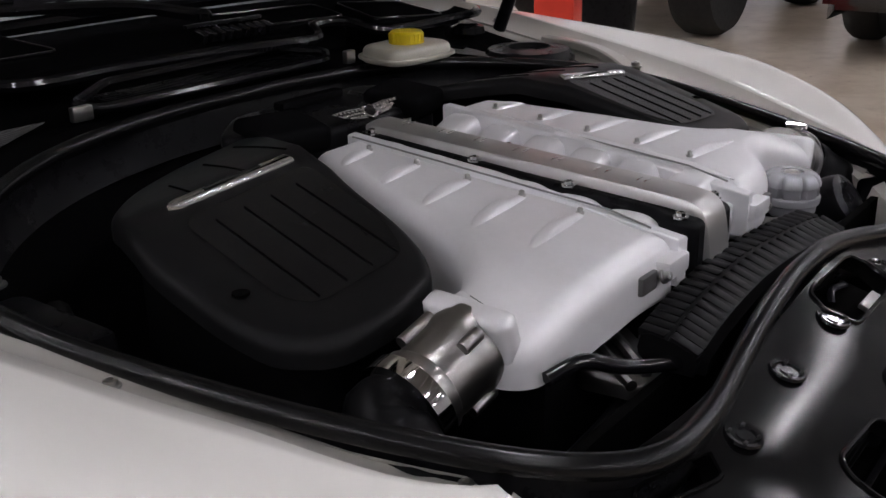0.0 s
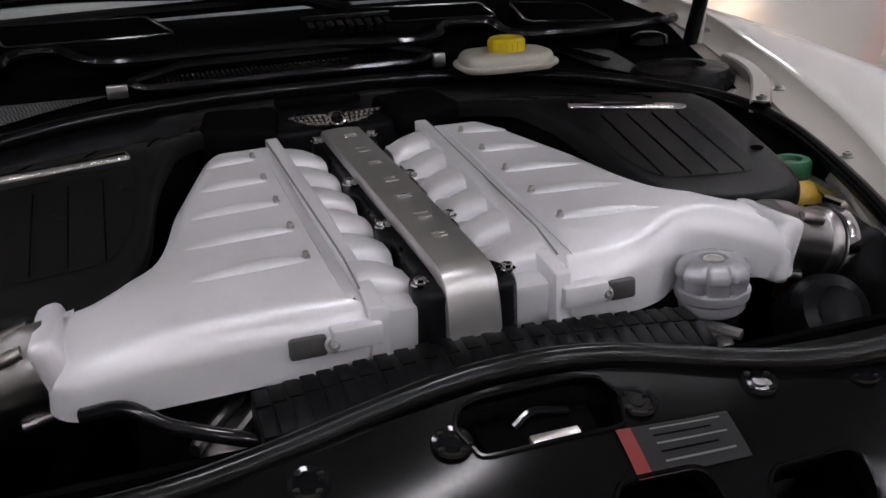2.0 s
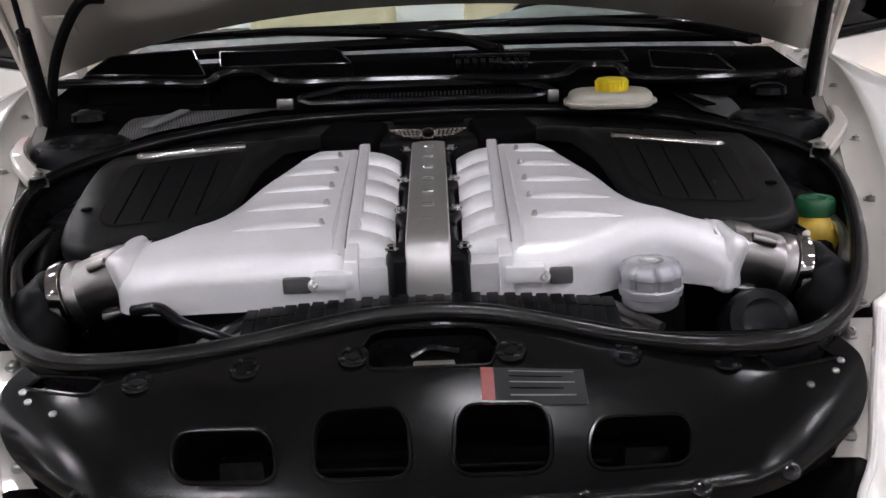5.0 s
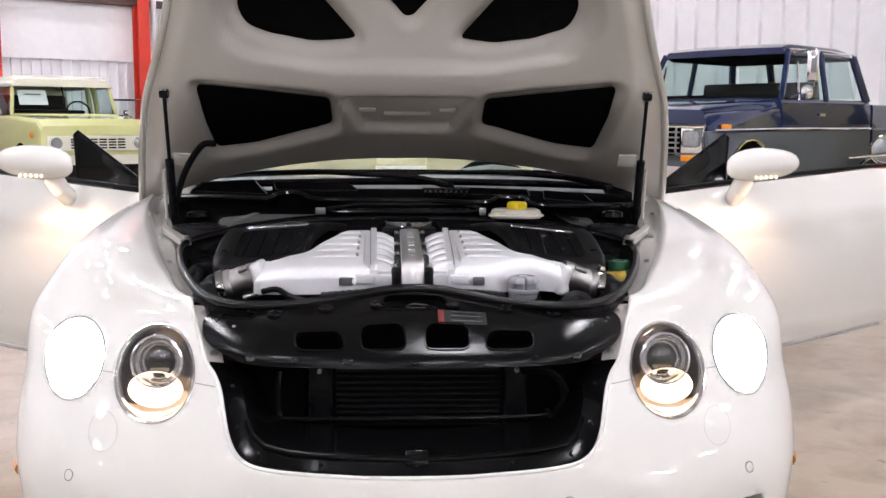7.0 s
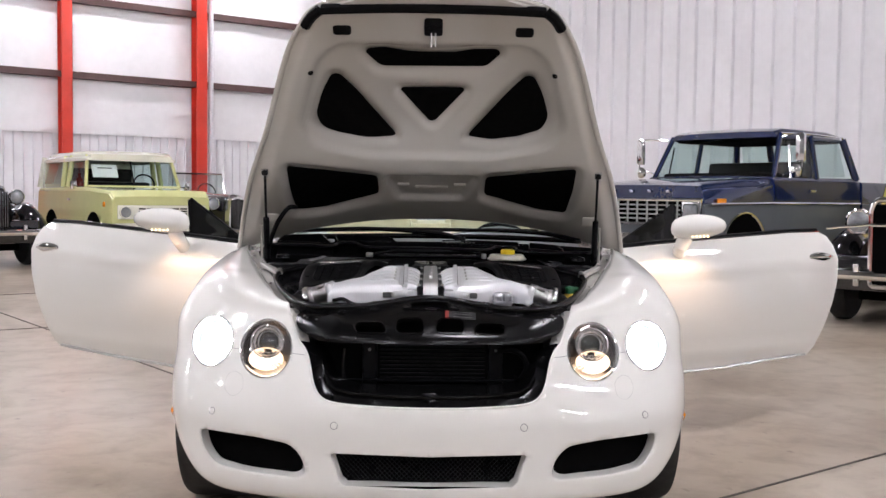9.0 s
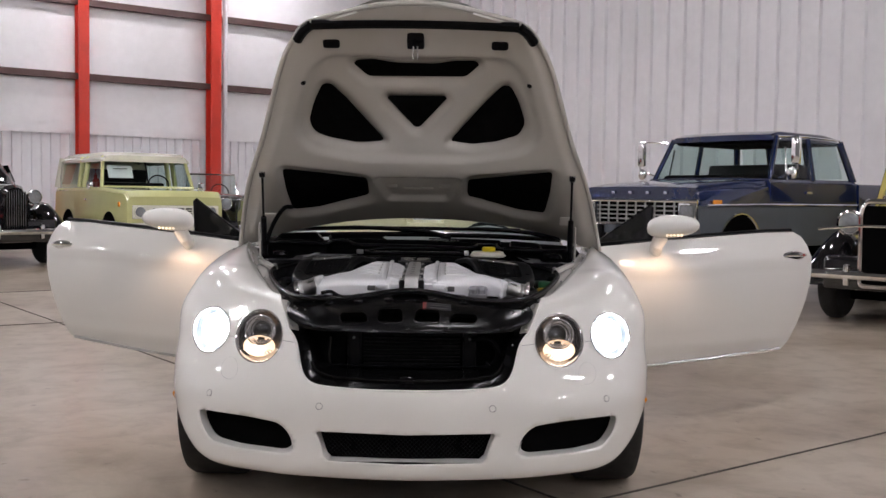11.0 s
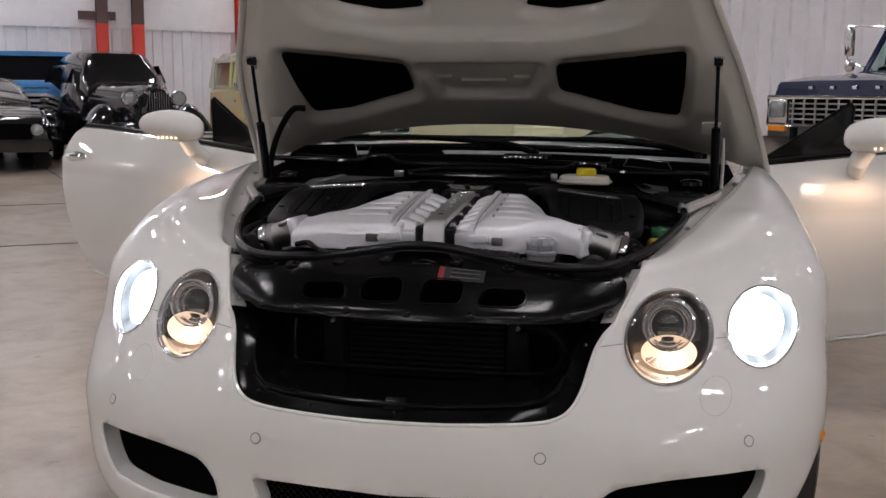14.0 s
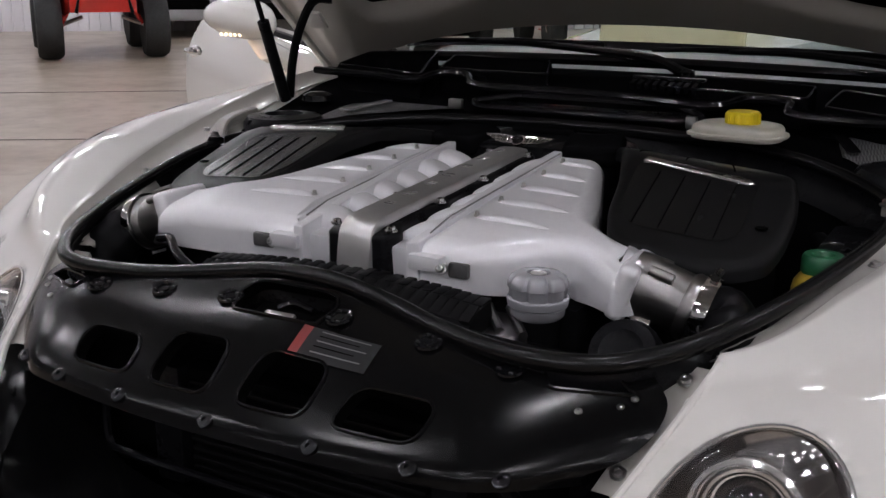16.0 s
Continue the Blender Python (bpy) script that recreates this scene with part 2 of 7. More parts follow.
def ellipse(cx, cy, rx, ry, n=40, turn=0.0):
    return [(cx + rx * math.cos(a) * math.cos(turn) - ry * math.sin(a) * math.sin(turn), cy + rx * math.cos(a) * math.sin(turn) + ry * math.sin(a) * math.cos(turn)) for a in (2 * math.pi * i / n for i in range(n))]


def bolt_bm(r=0.006, h=0.005):
    return lathe([(r * 1.5, 0), (r * 1.5, h * 0.3), (r, h * 0.35), (r, h), (r * 0.7, h * 1.15), (r * 0.5, h * 1.15), (r * 0.5, h * 0.6)], 12)

# ---- the hall ----
def concrete():
    """Worn slab: broad brown stains, finer mottling and dark specks."""
    m = mat("polished_concrete", (0.43, 0.385, 0.325), 0.30, 0, 0.10, 0.45, bump=0.04, bscale=14)
    nt = m.node_tree
    b = nt.nodes["Principled BSDF"]
    tc = next(n for n in nt.nodes if n.type == "TEX_COORD")
    col = None
    for scale, det, rough, lo, hi, dark in ((0.9, 8, 0.62, 0.44, 0.66, (0.64, 0.58, 0.52)), (4.5, 6, 0.6, 0.46, 0.70, (0.72, 0.69, 0.65)), (11.0, 3, 0.5, 0.68, 0.78, (0.45, 0.42, 0.38))):
        nz, rp = nt.nodes.new("ShaderNodeTexNoise"), nt.nodes.new("ShaderNodeValToRGB")
        nz.inputs["Scale"].default_value, nz.inputs["Detail"].default_value, nz.inputs["Roughness"].default_value = scale, det, rough
        nz.inputs["Distortion"].default_value = 0.4
        nt.links.new(tc.outputs["Object"], nz.inputs["Vector"])
        rp.color_ramp.elements[0].position, rp.color_ramp.elements[1].position = lo, hi
        rp.color_ramp.elements[0].color, rp.color_ramp.elements[1].color = (1, 1, 1, 1), (*dark, 1)
        nt.links.new(nz.outputs["Fac"], rp.inputs[0])
        mx = nt.nodes.new("ShaderNodeMix")
        mx.data_type, mx.blend_type = "RGBA", "MULTIPLY"
        mx.inputs[0].default_value = 1.0
        if col is None:
            mx.inputs[6].default_value = (0.44, 0.38, 0.31, 1)
        else:
            nt.links.new(col, mx.inputs[6])
        nt.links.new(rp.outputs[0], mx.inputs[7])
        col = mx.outputs[2]
    nt.links.new(col, b.inputs["Base Color"])
    return m


CONCRETE = concrete()
WALLW = mat("white_wall_panel", (0.80, 0.79, 0.82), 0.5, 0, 0.05, 0.8, bump=0.05, bscale=6)
VINYL = mat("white_insulation_vinyl", (0.86, 0.85, 0.87), 0.35, 0, 0.05, 0.7, bump=0.5, bscale=2.5)
# grey chosen dark to cut bounce and reflections from the walls out of view
BACKW = mat("darkened_unseen_wall", (0.22, 0.22, 0.22), 0.6, 0, 0.08, 0.8, bump=0.05, bscale=6)
# roof coloured far darker than white vinyl, so that black parts reflect less
ROOF = mat("darkened_roof", (0.16, 0.16, 0.165), 0.6, 0, 0.08, 0.6)
REDST = mat("red_steel_paint", (0.62, 0.045, 0.025), 0.35, 0, 0.08, 2)
BROWN = mat("red_brown_primer_steel", (0.085, 0.045, 0.042), 0.6, 0, 0.15, 2)
JOINT = mat("joint_filler", (0.10, 0.09, 0.08), 0.8, 0, 0.15, 6)
LAMPW = glow("high_bay_lamp_white", (1.0, 0.955, 0.985), 142.0)

C0 = Vector((-1.1, 24.3, 0))                      # the corner of the two walls seen
AL, AR = Vector((-0.797, -0.603, 0)), Vector((0.603, -0.797, 0))
HALL = [C0 + AL * -0, C0 + AL * 34, C0 + AL * 34 + AR * 42, C0 + AR * 42]
HIGH = 8.0


def wall_m(a, along, inward):
    """Local x along the wall, y into the hall, z up."""
    m = Matrix((along, inward, Vector((0, 0, 1)))).transposed().to_4x4()
    m.translation = a
    return m


# ground slab, one sheet past the walls
bm = bmesh.new()
grid([[(x, y, 0) for x in range(-60, 61, 6)] for y in range(-50, 71, 6)], bm=bm)
tagged(part("floor", bm, CONCRETE, smooth=False), "smooth grey-brown polished concrete floor with stains", "floor", kind="structure")

# saw joints in the slab, along the walls' directions
for k, (base, d, n) in enumerate(((Vector((1.232, 0.869, 0)), AL * -1, 30), (Vector((-3.9, 5.3, 0)), Vector((0.83, 0.56, 0)), 30), (Vector((-3.5, 5.9, 0)), AR * -1, 30), (Vector((-6.6, 7.1, 0)), Vector((0.8, 0.6, 0)), 14))):
    q = d.normalized()
    bm = box(n, 0.012, 0.004, (0, 0, 0.0035))
    jm = wall_m(base, q, Vector((-q.y, q.x, 0)))
    tagged(part("floor_joint", bm, JOINT, m=jm, smooth=False), "dark saw-cut joint line in concrete", "joint", kind="structure")

# walls
ML, MR = wall_m(C0, AL, AR), wall_m(C0, AR, AL)


def ribbed(length, z0, z1, pitch, depth, rib, twin=0.0):
    """Sheet wall with standing ribs, local x along, y inward."""
    bm = bmesh.new()
    prof = []
    x = 0.0
    while x < length:
        for dx, dy in ((0, 0), (pitch - 2 * rib, 0), (pitch - 1.5 * rib, depth), (pitch - 0.5 * rib, depth)):
            prof.append((x + dx, dy))
        x += pitch
    grid([[(a, b, z0) for a, b in prof], [(a, b, z1) for a, b in prof]], bm=bm)
    return bm


wl = part("wall_left", box(36, 0.2, HIGH, (17, -0.12, HIGH / 2)), WALLW, m=ML, smooth=False)
tagged(wl, "white insulated metal hall wall with dark girts", "wall", kind="structure")
part("wainscot", ribbed(34, 0.0, 2.42, 0.20, 0.045, 0.016), WALLW, wl, "white ribbed metal wainscot panel", smooth=False, m=ML)
bm = bmesh.new()
grid([[(x * 0.5, 0.05 + 0.05 * math.sin(x * 0.9) ** 2 * abs(math.sin(z * 1.7)), 2.42 + z * 0.25) for x in range(69)] for z in range(23)], bm=bm)
part("insulation_facing", bm, VINYL, wl, "white vinyl insulation facing", m=ML)
for z in (3.66, 5.26, 6.9):
    part("girt", box(34, 0.16, 0.14, (17, 0.16, z)), BROWN, wl, "dark red-brown steel girt", smooth=False, m=ML)
wr = part("wall_right", box(44, 0.2, HIGH, (21, -0.12, HIGH / 2)), WALLW, m=MR, smooth=False)
tagged(wr, "white ribbed metal partition wall", "wall", kind="structure")
part("ribbed_panel", ribbed(42, 0.0, HIGH, 0.42, 0.07, 0.035), WALLW, wr, smooth=False, m=MR)
# the two unseen walls close the hall, darkened to hold back reflected light
for nm, a, d, inn, ln in (("wall_back", C0 + AL * 34, AR, AL * -1, 42), ("wall_side", C0 + AR * 42, AL, AR * -1, 34)):
    w = part(nm, box(ln, 0.2, HIGH, (ln / 2, -0.1, HIGH / 2)), BACKW, m=wall_m(a, d, inn), smooth=False)
    tagged(w, "unseen plain hall wall, darkened to dim its reflection", "wall", kind="structure")

# roof with the joined pieces of its purlins, and the lamps under it
bm = bmesh.new()
mid = (HALL[0] + HALL[2]) / 2
rm = wall_m(mid, AL, AR)
box(36, 44, 0.2, (0, 0, HIGH + 0.1), bm=bm)
for k in range(-8, 9):
    box(36, 0.1, 0.25, (0, k * 2.5, HIGH - 0.13), bm=bm)
tagged(part("ceiling", bm, ROOF, m=rm, smooth=False), "unseen roof underside with purlins, darkened to dim its reflection", "ceiling", kind="structure")


def column(base, w, m, split=HIGH):
    c = empty("steel_column", "tall red-painted steel I-beam column at the wall", "column", m=m @ Matrix.Translation(base), group="hall columns", kind="structure")
    for z0, z1, mt, lb in ((0, split, REDST, ""), (split, HIGH, BROWN, "brown primed upper part")):
        if z1 - z0 > 0.1:
            part("web", box(0.02, w, z1 - z0, (0, 0, (z0 + z1) / 2)), mt, c, lb, smooth=False)
            for s in (-1, 1):
                part("flange", box(w * 0.95, 0.025, z1 - z0, (0, s * w / 2, (z0 + z1) / 2)), mt, c, lb, smooth=False)
    part("base_plate", box(w * 1.4, w * 1.4, 0.025, (0, 0, 0.0125)), REDST, c, smooth=False)
    return c


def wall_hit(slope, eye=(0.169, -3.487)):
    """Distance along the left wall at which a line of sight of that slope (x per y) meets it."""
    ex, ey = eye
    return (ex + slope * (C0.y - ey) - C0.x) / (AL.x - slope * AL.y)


for sl, w in ((8.61, 0.24), (5.57, 0.27), (10.73, 0.22), (11.42, 0.22)):
    column((sl, 0.32, 0), w, ML, 2.5 if sl > 10 else HIGH)
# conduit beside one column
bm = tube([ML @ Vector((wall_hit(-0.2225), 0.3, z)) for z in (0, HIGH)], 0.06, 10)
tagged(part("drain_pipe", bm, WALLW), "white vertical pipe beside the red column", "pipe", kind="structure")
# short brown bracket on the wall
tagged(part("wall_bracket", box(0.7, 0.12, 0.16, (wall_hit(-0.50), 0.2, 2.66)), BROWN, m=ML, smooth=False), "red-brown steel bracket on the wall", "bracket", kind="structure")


# high-bay lamps: housings with glowing panels, in rows
def bay_lamp():
    c = empty("high_bay_light", "white fluorescent high-bay light hanging under the roof", "ceiling light", group="hall lights")
    part("housing", box(1.0, 0.50, 0.09, (0, 0, 0.05), 0.02), WALLW, c)
    for k in range(3):
        part("tube", box(0.92, 0.060, 0.03, (0, -0.16 + k * 0.16, -0.012), 0.012), LAMPW, c, "glowing fluorescent tube")
    part("hanger", tube([(0, 0, 0.09), (0, 0, 1.0)], 0.01, 6), STEEL, c)
    return c


first = None
for i in range(-2, 5):
    # row j = -3 is an added helper that brightens the left wall
    for j in range(-3, 4):
        p = rm @ Vector((i * 4.3 - 3.95, j * 6.2 - 0.76, HIGH - 1.0))
        if first is None:
            first = bay_lamp()
            first.matrix_basis = rm.to_3x3().to_4x4()
            first.matrix_basis.translation = p
        else:
            q = rm.to_3x3().to_4x4()
            q.translation = p
            copy_thing(first, q)

# ---- the white car: body ----
CAR = empty("convertible_car", "pearl white luxury convertible with open bonnet and doors, lamps lit", "car", at=(0, 2.3, 0))
CAR["fixed"] = 1

ROWZ = [0.185, 0.20, 0.255, 0.35, 0.447, 0.53, 0.61, 0.69, 0.755]
STATIONS = []
for xs, ys, zs in (
    ([0, 0, 0, 0, 0, 0, 0, 0, 0], [0.1, 0.035, 0.015, 0.022, 0.025, 0.05, 0.1, 0.17, 0.24], None),
    ([0.3, 0.3, 0.3, 0.3, 0.3, 0.3, 0.3, 0.3, 0.3], [0.13, 0.07, 0.05, 0.058, 0.0615, 0.085, 0.135, 0.205, 0.275], None),
    ([0.49, 0.5, 0.5, 0.5, 0.5, 0.5, 0.503, 0.507, 0.507], [0.19, 0.125, 0.105, 0.118, 0.1255, 0.165, 0.225, 0.3, 0.375], None),
    ([0.71, 0.72, 0.722, 0.724, 0.724, 0.722, 0.715, 0.702, 0.688], [0.29, 0.235, 0.218, 0.228, 0.2355, 0.28, 0.345, 0.42, 0.5], [0.195, 0.21, 0.262, 0.35, 0.447, 0.53, 0.61, 0.692, 0.768]),
    ([0.822, 0.836, 0.848, 0.858, 0.864, 0.863, 0.855, 0.852, 0.805], [0.4, 0.36, 0.35, 0.355, 0.362, 0.41, 0.475, 0.555, 0.645], [0.258, 0.272, 0.305, 0.368, 0.447, 0.53, 0.61, 0.729, 0.806]),
    ([0.9, 0.92, 0.93, 0.935, 0.938, 0.938, 0.932, 0.93, 0.872], [0.58, 0.57, 0.56, 0.56, 0.56, 0.575, 0.605, 0.66, 0.75], [0.36, 0.372, 0.388, 0.41, 0.447, 0.53, 0.61, 0.733, 0.836]),
    ([0.9, 0.93, 0.945, 0.953, 0.957, 0.959, 0.955, 0.955, 0.905], [0.85, 0.85, 0.85, 0.85, 0.85, 0.855, 0.865, 0.89, 0.94], [0.2, 0.215, 0.26, 0.35, 0.447, 0.53, 0.61, 0.729, 0.858]),
    ([0.88, 0.92, 0.935, 0.942, 0.948, 0.951, 0.948, 0.942, 0.91], [1.3, 1.3, 1.3, 1.3, 1.3, 1.3, 1.3, 1.3, 1.3], [0.2, 0.215, 0.26, 0.35, 0.447, 0.53, 0.62, 0.738, 0.889]),
    ([0.87, 0.91, 0.925, 0.932, 0.938, 0.941, 0.94, 0.937, 0.913], [1.72, 1.72, 1.72, 1.72, 1.72, 1.72, 1.72, 1.72, 1.72], [0.2, 0.215, 0.26, 0.35, 0.447, 0.53, 0.62, 0.745, 0.903]),
):
    STATIONS.append([Vector((x, y, z)) for x, y, z in zip(xs, ys, zs or ROWZ)])
CREST = [(0, 0.27, 0.78), (0.30, 0.31, 0.78), (0.512, 0.40, 0.787), (0.682, 0.55, 0.836), (0.754, 0.70, 0.874), (0.803, 0.83, 0.886), (0.831, 0.99, 0.899), (0.865, 1.34, 0.919), (0.893, 1.71, 0.933)]
EDGE = [(0, 0.30, 0.80), (0.30, 0.34, 0.80), (0.503, 0.425, 0.803), (0.588, 0.60, 0.838), (0.642, 0.75, 0.866), (0.686, 0.90, 0.887), (0.737, 1.08, 0.906), (0.808, 1.38, 0.935), (0.86, 1.70, 0.945)]
for st, c, e in zip(STATIONS, CREST, EDGE):
    st.append(Vector(c))
    st.append(Vector(e))
NS, NV = len(STATIONS), len(STATIONS[0])


def cubic(a, b, c, d, t):
    return 0.5 * (2 * b + (c - a) * t + (2 * a - 5 * b + 4 * c - d) * t * t + (3 * b - a - 3 * c + d) * t**3)


def along(arr, s):
    n = len(arr)
    s = min(max(s, 0.0), n - 1 - 1e-9)
    i = int(s)
    a = arr[i - 1] if i else (Vector((-arr[1].x, arr[1].y, arr[1].z)) if arr is not None and abs(arr[0].x) < 1e-9 else 2 * arr[0] - arr[1])
    d = arr[i + 2] if i + 2 < n else 2 * arr[-1] - arr[-2]
    return cubic(a, arr[i], arr[i + 1], d, s - i)


def skin(s, v):
    """A point of the body's right half: s round the nose to the door, v from the sill up to the bonnet's edge."""
    return along([along([STATIONS[i][k] for k in range(NV)], v) for i in range(NS)], s)


_cache = {}


def skin_fast(s, v):
    key = (round(s, 4), round(v, 4))
    if key not in _cache:
        i = min(max(int(s), 0), NS - 2)
        cols = {}
        for k in (i - 1, i, i + 1, i + 2):
            kk = min(max(abs(k), 0), NS - 1)
            st = STATIONS[kk]
            vv = min(max(v, 0.0), NV - 1 - 1e-9)
            j = int(vv)
            a = st[j - 1] if j else 2 * st[0] - st[1]
            d = st[j + 2] if j + 2 < NV else 2 * st[-1] - st[-2]
            q = cubic(a, st[j], st[j + 1], d, vv - j)
            if k < 0:
                q = Vector((-q.x, q.y, q.z))
            elif k > NS - 1:
                q = 2 * cols[NS - 1] - cols[NS - 2]
            cols[k] = q
        _cache[key] = cubic(cols[i - 1], cols[i], cols[i + 1], cols[i + 2], s - i)
    return _cache[key]


def find(x, z, s=2.5, v=6.0):
    """The place on the skin seen from ahead at x and height z."""
    for _ in range(40):
        p = skin_fast(s, v)
        ex, ez = x - p.x, z - p.z
        if abs(ex) + abs(ez) < 1e-5:
            break
        ps, pv = skin_fast(s + 0.002, v), skin_fast(s, v + 0.002)
        a, b, c, d = (ps.x - p.x) / 0.002, (pv.x - p.x) / 0.002, (ps.z - p.z) / 0.002, (pv.z - p.z) / 0.002
        det = a * d - b * c or 1e-6
        s = min(max(s + 0.7 * (ex * d - b * ez) / det, 0.0), NS - 1.001)
        v = min(max(v + 0.7 * (a * ez - c * ex) / det, 0.0), NV - 1.001)
    return s, v


def front_loop(pts):
    out, last = [], (2.5, 6.0)
    for x, z in pts:
        last = find(x, z, *last)
        out.append(last)
    return out


# openings as seen from ahead (x, z), right half
LAMP_IN, LAMP_OUT = (0.556, 0.658, 0.094, 0.087), (0.766, 0.662, 0.083, 0.077)
HOLE_IN = front_loop(ellipse(*LAMP_IN, n=44))
HOLE_OUT = front_loop(ellipse(*LAMP_OUT, n=44))
FOG = rounded([(0.392, 0.290), (0.405, 0.340), (0.447, 0.380), (0.57, 0.391), (0.772, 0.392), (0.757, 0.335), (0.712, 0.287), (0.60, 0.276), (0.42, 0.276)], 0.025, 3)
HOLE_FOG = front_loop(FOG)
MIDW = [(0.0, 0.258), (0.266, 0.260), (0.284, 0.276), (0.312, 0.354), (0.304, 0.360), (0.0, 0.359)]
GRL = [(0.0, 0.508), (0.10, 0.5085), (0.20, 0.511), (0.280, 0.5145), (0.331, 0.523), (0.361, 0.543), (0.379, 0.575), (0.390, 0.61), (0.402, 0.645), (0.418, 0.670), (0.437, 0.688), (0.452, 0.712), (0.468, 0.740), (0.484, 0.770), (0.497, 0.796)]
GRLV = front_loop(GRL[1:])
MIDV = front_loop([(x, z) for x, z in MIDW[1:-1]])


def lerp_s(a, b, n):
    return [(a[0] + (b[0] - a[0]) * k / n, a[1] + (b[1] - a[1]) * k / n) for k in range(n)]


s_top = GRLV[-1][0]
s_c = find(0.0005, 0.508, 0.0, 5.0)[1]
m_lo, m_hi = find(0.0005, 0.258, 0.0, 2.0)[1], find(0.0005, 0.359, 0.0, 3.0)[1]
outline = lerp_s((0, 0), (8, 0), 100) + lerp_s((8, 0), (8, NV - 1), 24) + lerp_s((8, NV - 1), (s_top, NV - 1), 60)
outline += [(s_top, NV - 1)] + [p for p in GRLV[::-1]][1:] + lerp_s((0, s_c), (0, m_hi), 10)
outline += [(0, m_hi)] + MIDV[::-1] + lerp_s((0, m_lo), (0, 0), 10)[:10]


def body_half():
    bm = bmesh.new()
    sheet(outline, lambda s, v: skin_fast(min(max(s, 0), 7.999), v), (0.07, 0.16), (HOLE_IN, HOLE_OUT, HOLE_FOG), bm)
    # wheel arch
    for f in list(bm.faces):
        c = f.calc_center_median()
        if c.x > 0.8 and (c.y - 0.858) ** 2 + (c.z - 0.335) ** 2 < 0.372**2:
            bm.faces.remove(f)
    bmesh.ops.delete(bm, geom=[v for v in bm.verts if not v.link_faces], context="VERTS")
    return bm


half = body_half()
full = half.copy()
m2 = mirrored(half)
tmp = bpy.data.meshes.new("tmp")
m2.to_mesh(tmp)
m2.free()
full.from_mesh(tmp)
bpy.data.meshes.remove(tmp)
half.free()
bmesh.ops.remove_doubles(full, verts=full.verts, dist=4e-4)
body = part("body", full, PAINT, CAR, "pearl white painted bumper and front wings")
sol = body.modifiers.new("thick", "SOLIDIFY")
sol.thickness, sol.offset = 0.006, -1


def tunnel(loop, depth, name, material, inner=0.9, backwall=DARK):
    """Inner wall of an opening in the skin, running straight back."""
    rim = [skin_fast(s, v) for s, v in loop]
    cx = sum((p for p in rim), Vector()) / len(rim)
    back = [Vector((cx.x + (p.x - cx.x) * inner, p.y + depth, cx.z + (p.z - cx.z) * inner)) for p in rim]
    rows = [rim, [p + (q - p) * 0.15 for p, q in zip(rim, back)], back]
    both(name, grid(rows, True), material, CAR)
    return rim, back


# side intakes: white return edge, then a dark mesh behind
rim, back = tunnel(HOLE_FOG, 0.05, "intake_surround", PAINT, 0.93)
# near-black sheet stands in for the shaded depth of the intake
bm = bmesh.new()
f = bm.faces.new([bm.verts.new(p + Vector((0, 0.004, 0))) for p in back])
both("intake_backing", bm, DARK, CAR)
y0 = sum(p.y for p in back) / len(back)


def mesh_bars(poly, yfn, pitch=0.011, r=0.0012):
    """Diamond mesh inside an (x, z) outline."""
    bm = bmesh.new()
    x0, x1 = min(p[0] for p in poly), max(p[0] for p in poly)
    z0, z1 = min(p[1] for p in poly), max(p[1] for p in poly)
    for sgn in (1, -1):
        c = -2.0
        while c < 2.0:
            run = []
            n = 60
            for k in range(n + 1):
                x = x0 + (x1 - x0) * k / n
                z = c + sgn * x
                if z0 < z < z1 and inside((x, z), poly):
                    run.append(Vector((x, yfn(x) - 0.002, z)))
                else:
                    if len(run) > 1:
                        tube([run[0], run[-1]], r, 4, bm=bm, caps=False)
                    run = []
            if len(run) > 1:
                tube([run[0], run[-1]], r, 4, bm=bm, caps=False)
            c += pitch * 1.414
    return bm


both("intake_mesh", mesh_bars(inset(FOG, 0.006), lambda x: 0.075 + 0.402 * x * x + 0.02), BLACKP, CAR, "black intake mesh")
MIDP = [(-x, z) for x, z in MIDW[1:-1]][::-1] + [(x, z) for x, z in MIDW[1:-1]]
_h = [skin_fast(a_, b_) for a_, b_ in MIDV]
rimc = [Vector((-p.x, p.y, p.z)) for p in _h[::-1]] + _h
backc = [Vector((x * 0.97, p.y + 0.05, 0.309 + (z - 0.309) * 0.93)) for (x, z), p in zip(MIDP, rimc)]
part("intake_surround", grid([rimc, [a.lerp(b, 0.2) for a, b in zip(rimc, backc)], backc], True), PAINT, CAR)
# middle intake: its shade is a near-black sheet too
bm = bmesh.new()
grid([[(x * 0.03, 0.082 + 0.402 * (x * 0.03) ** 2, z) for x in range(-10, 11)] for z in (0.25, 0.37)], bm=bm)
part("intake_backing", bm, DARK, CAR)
part("intake_mesh", mesh_bars(inset(MIDP, 0.006), lambda x: 0.066 + 0.402 * x * x), BLACKP, CAR, "black intake mesh")
# a dark tray below the lip; unseen front piece added to shade the floor
part("undertray", box(1.44, 1.0, 0.02, (0, 0.95, 0.20), 0.005), DARK, CAR)
part("undertray", box(0.72, 0.30, 0.02, (0, 0.34, 0.212), 0.005), DARK, CAR)

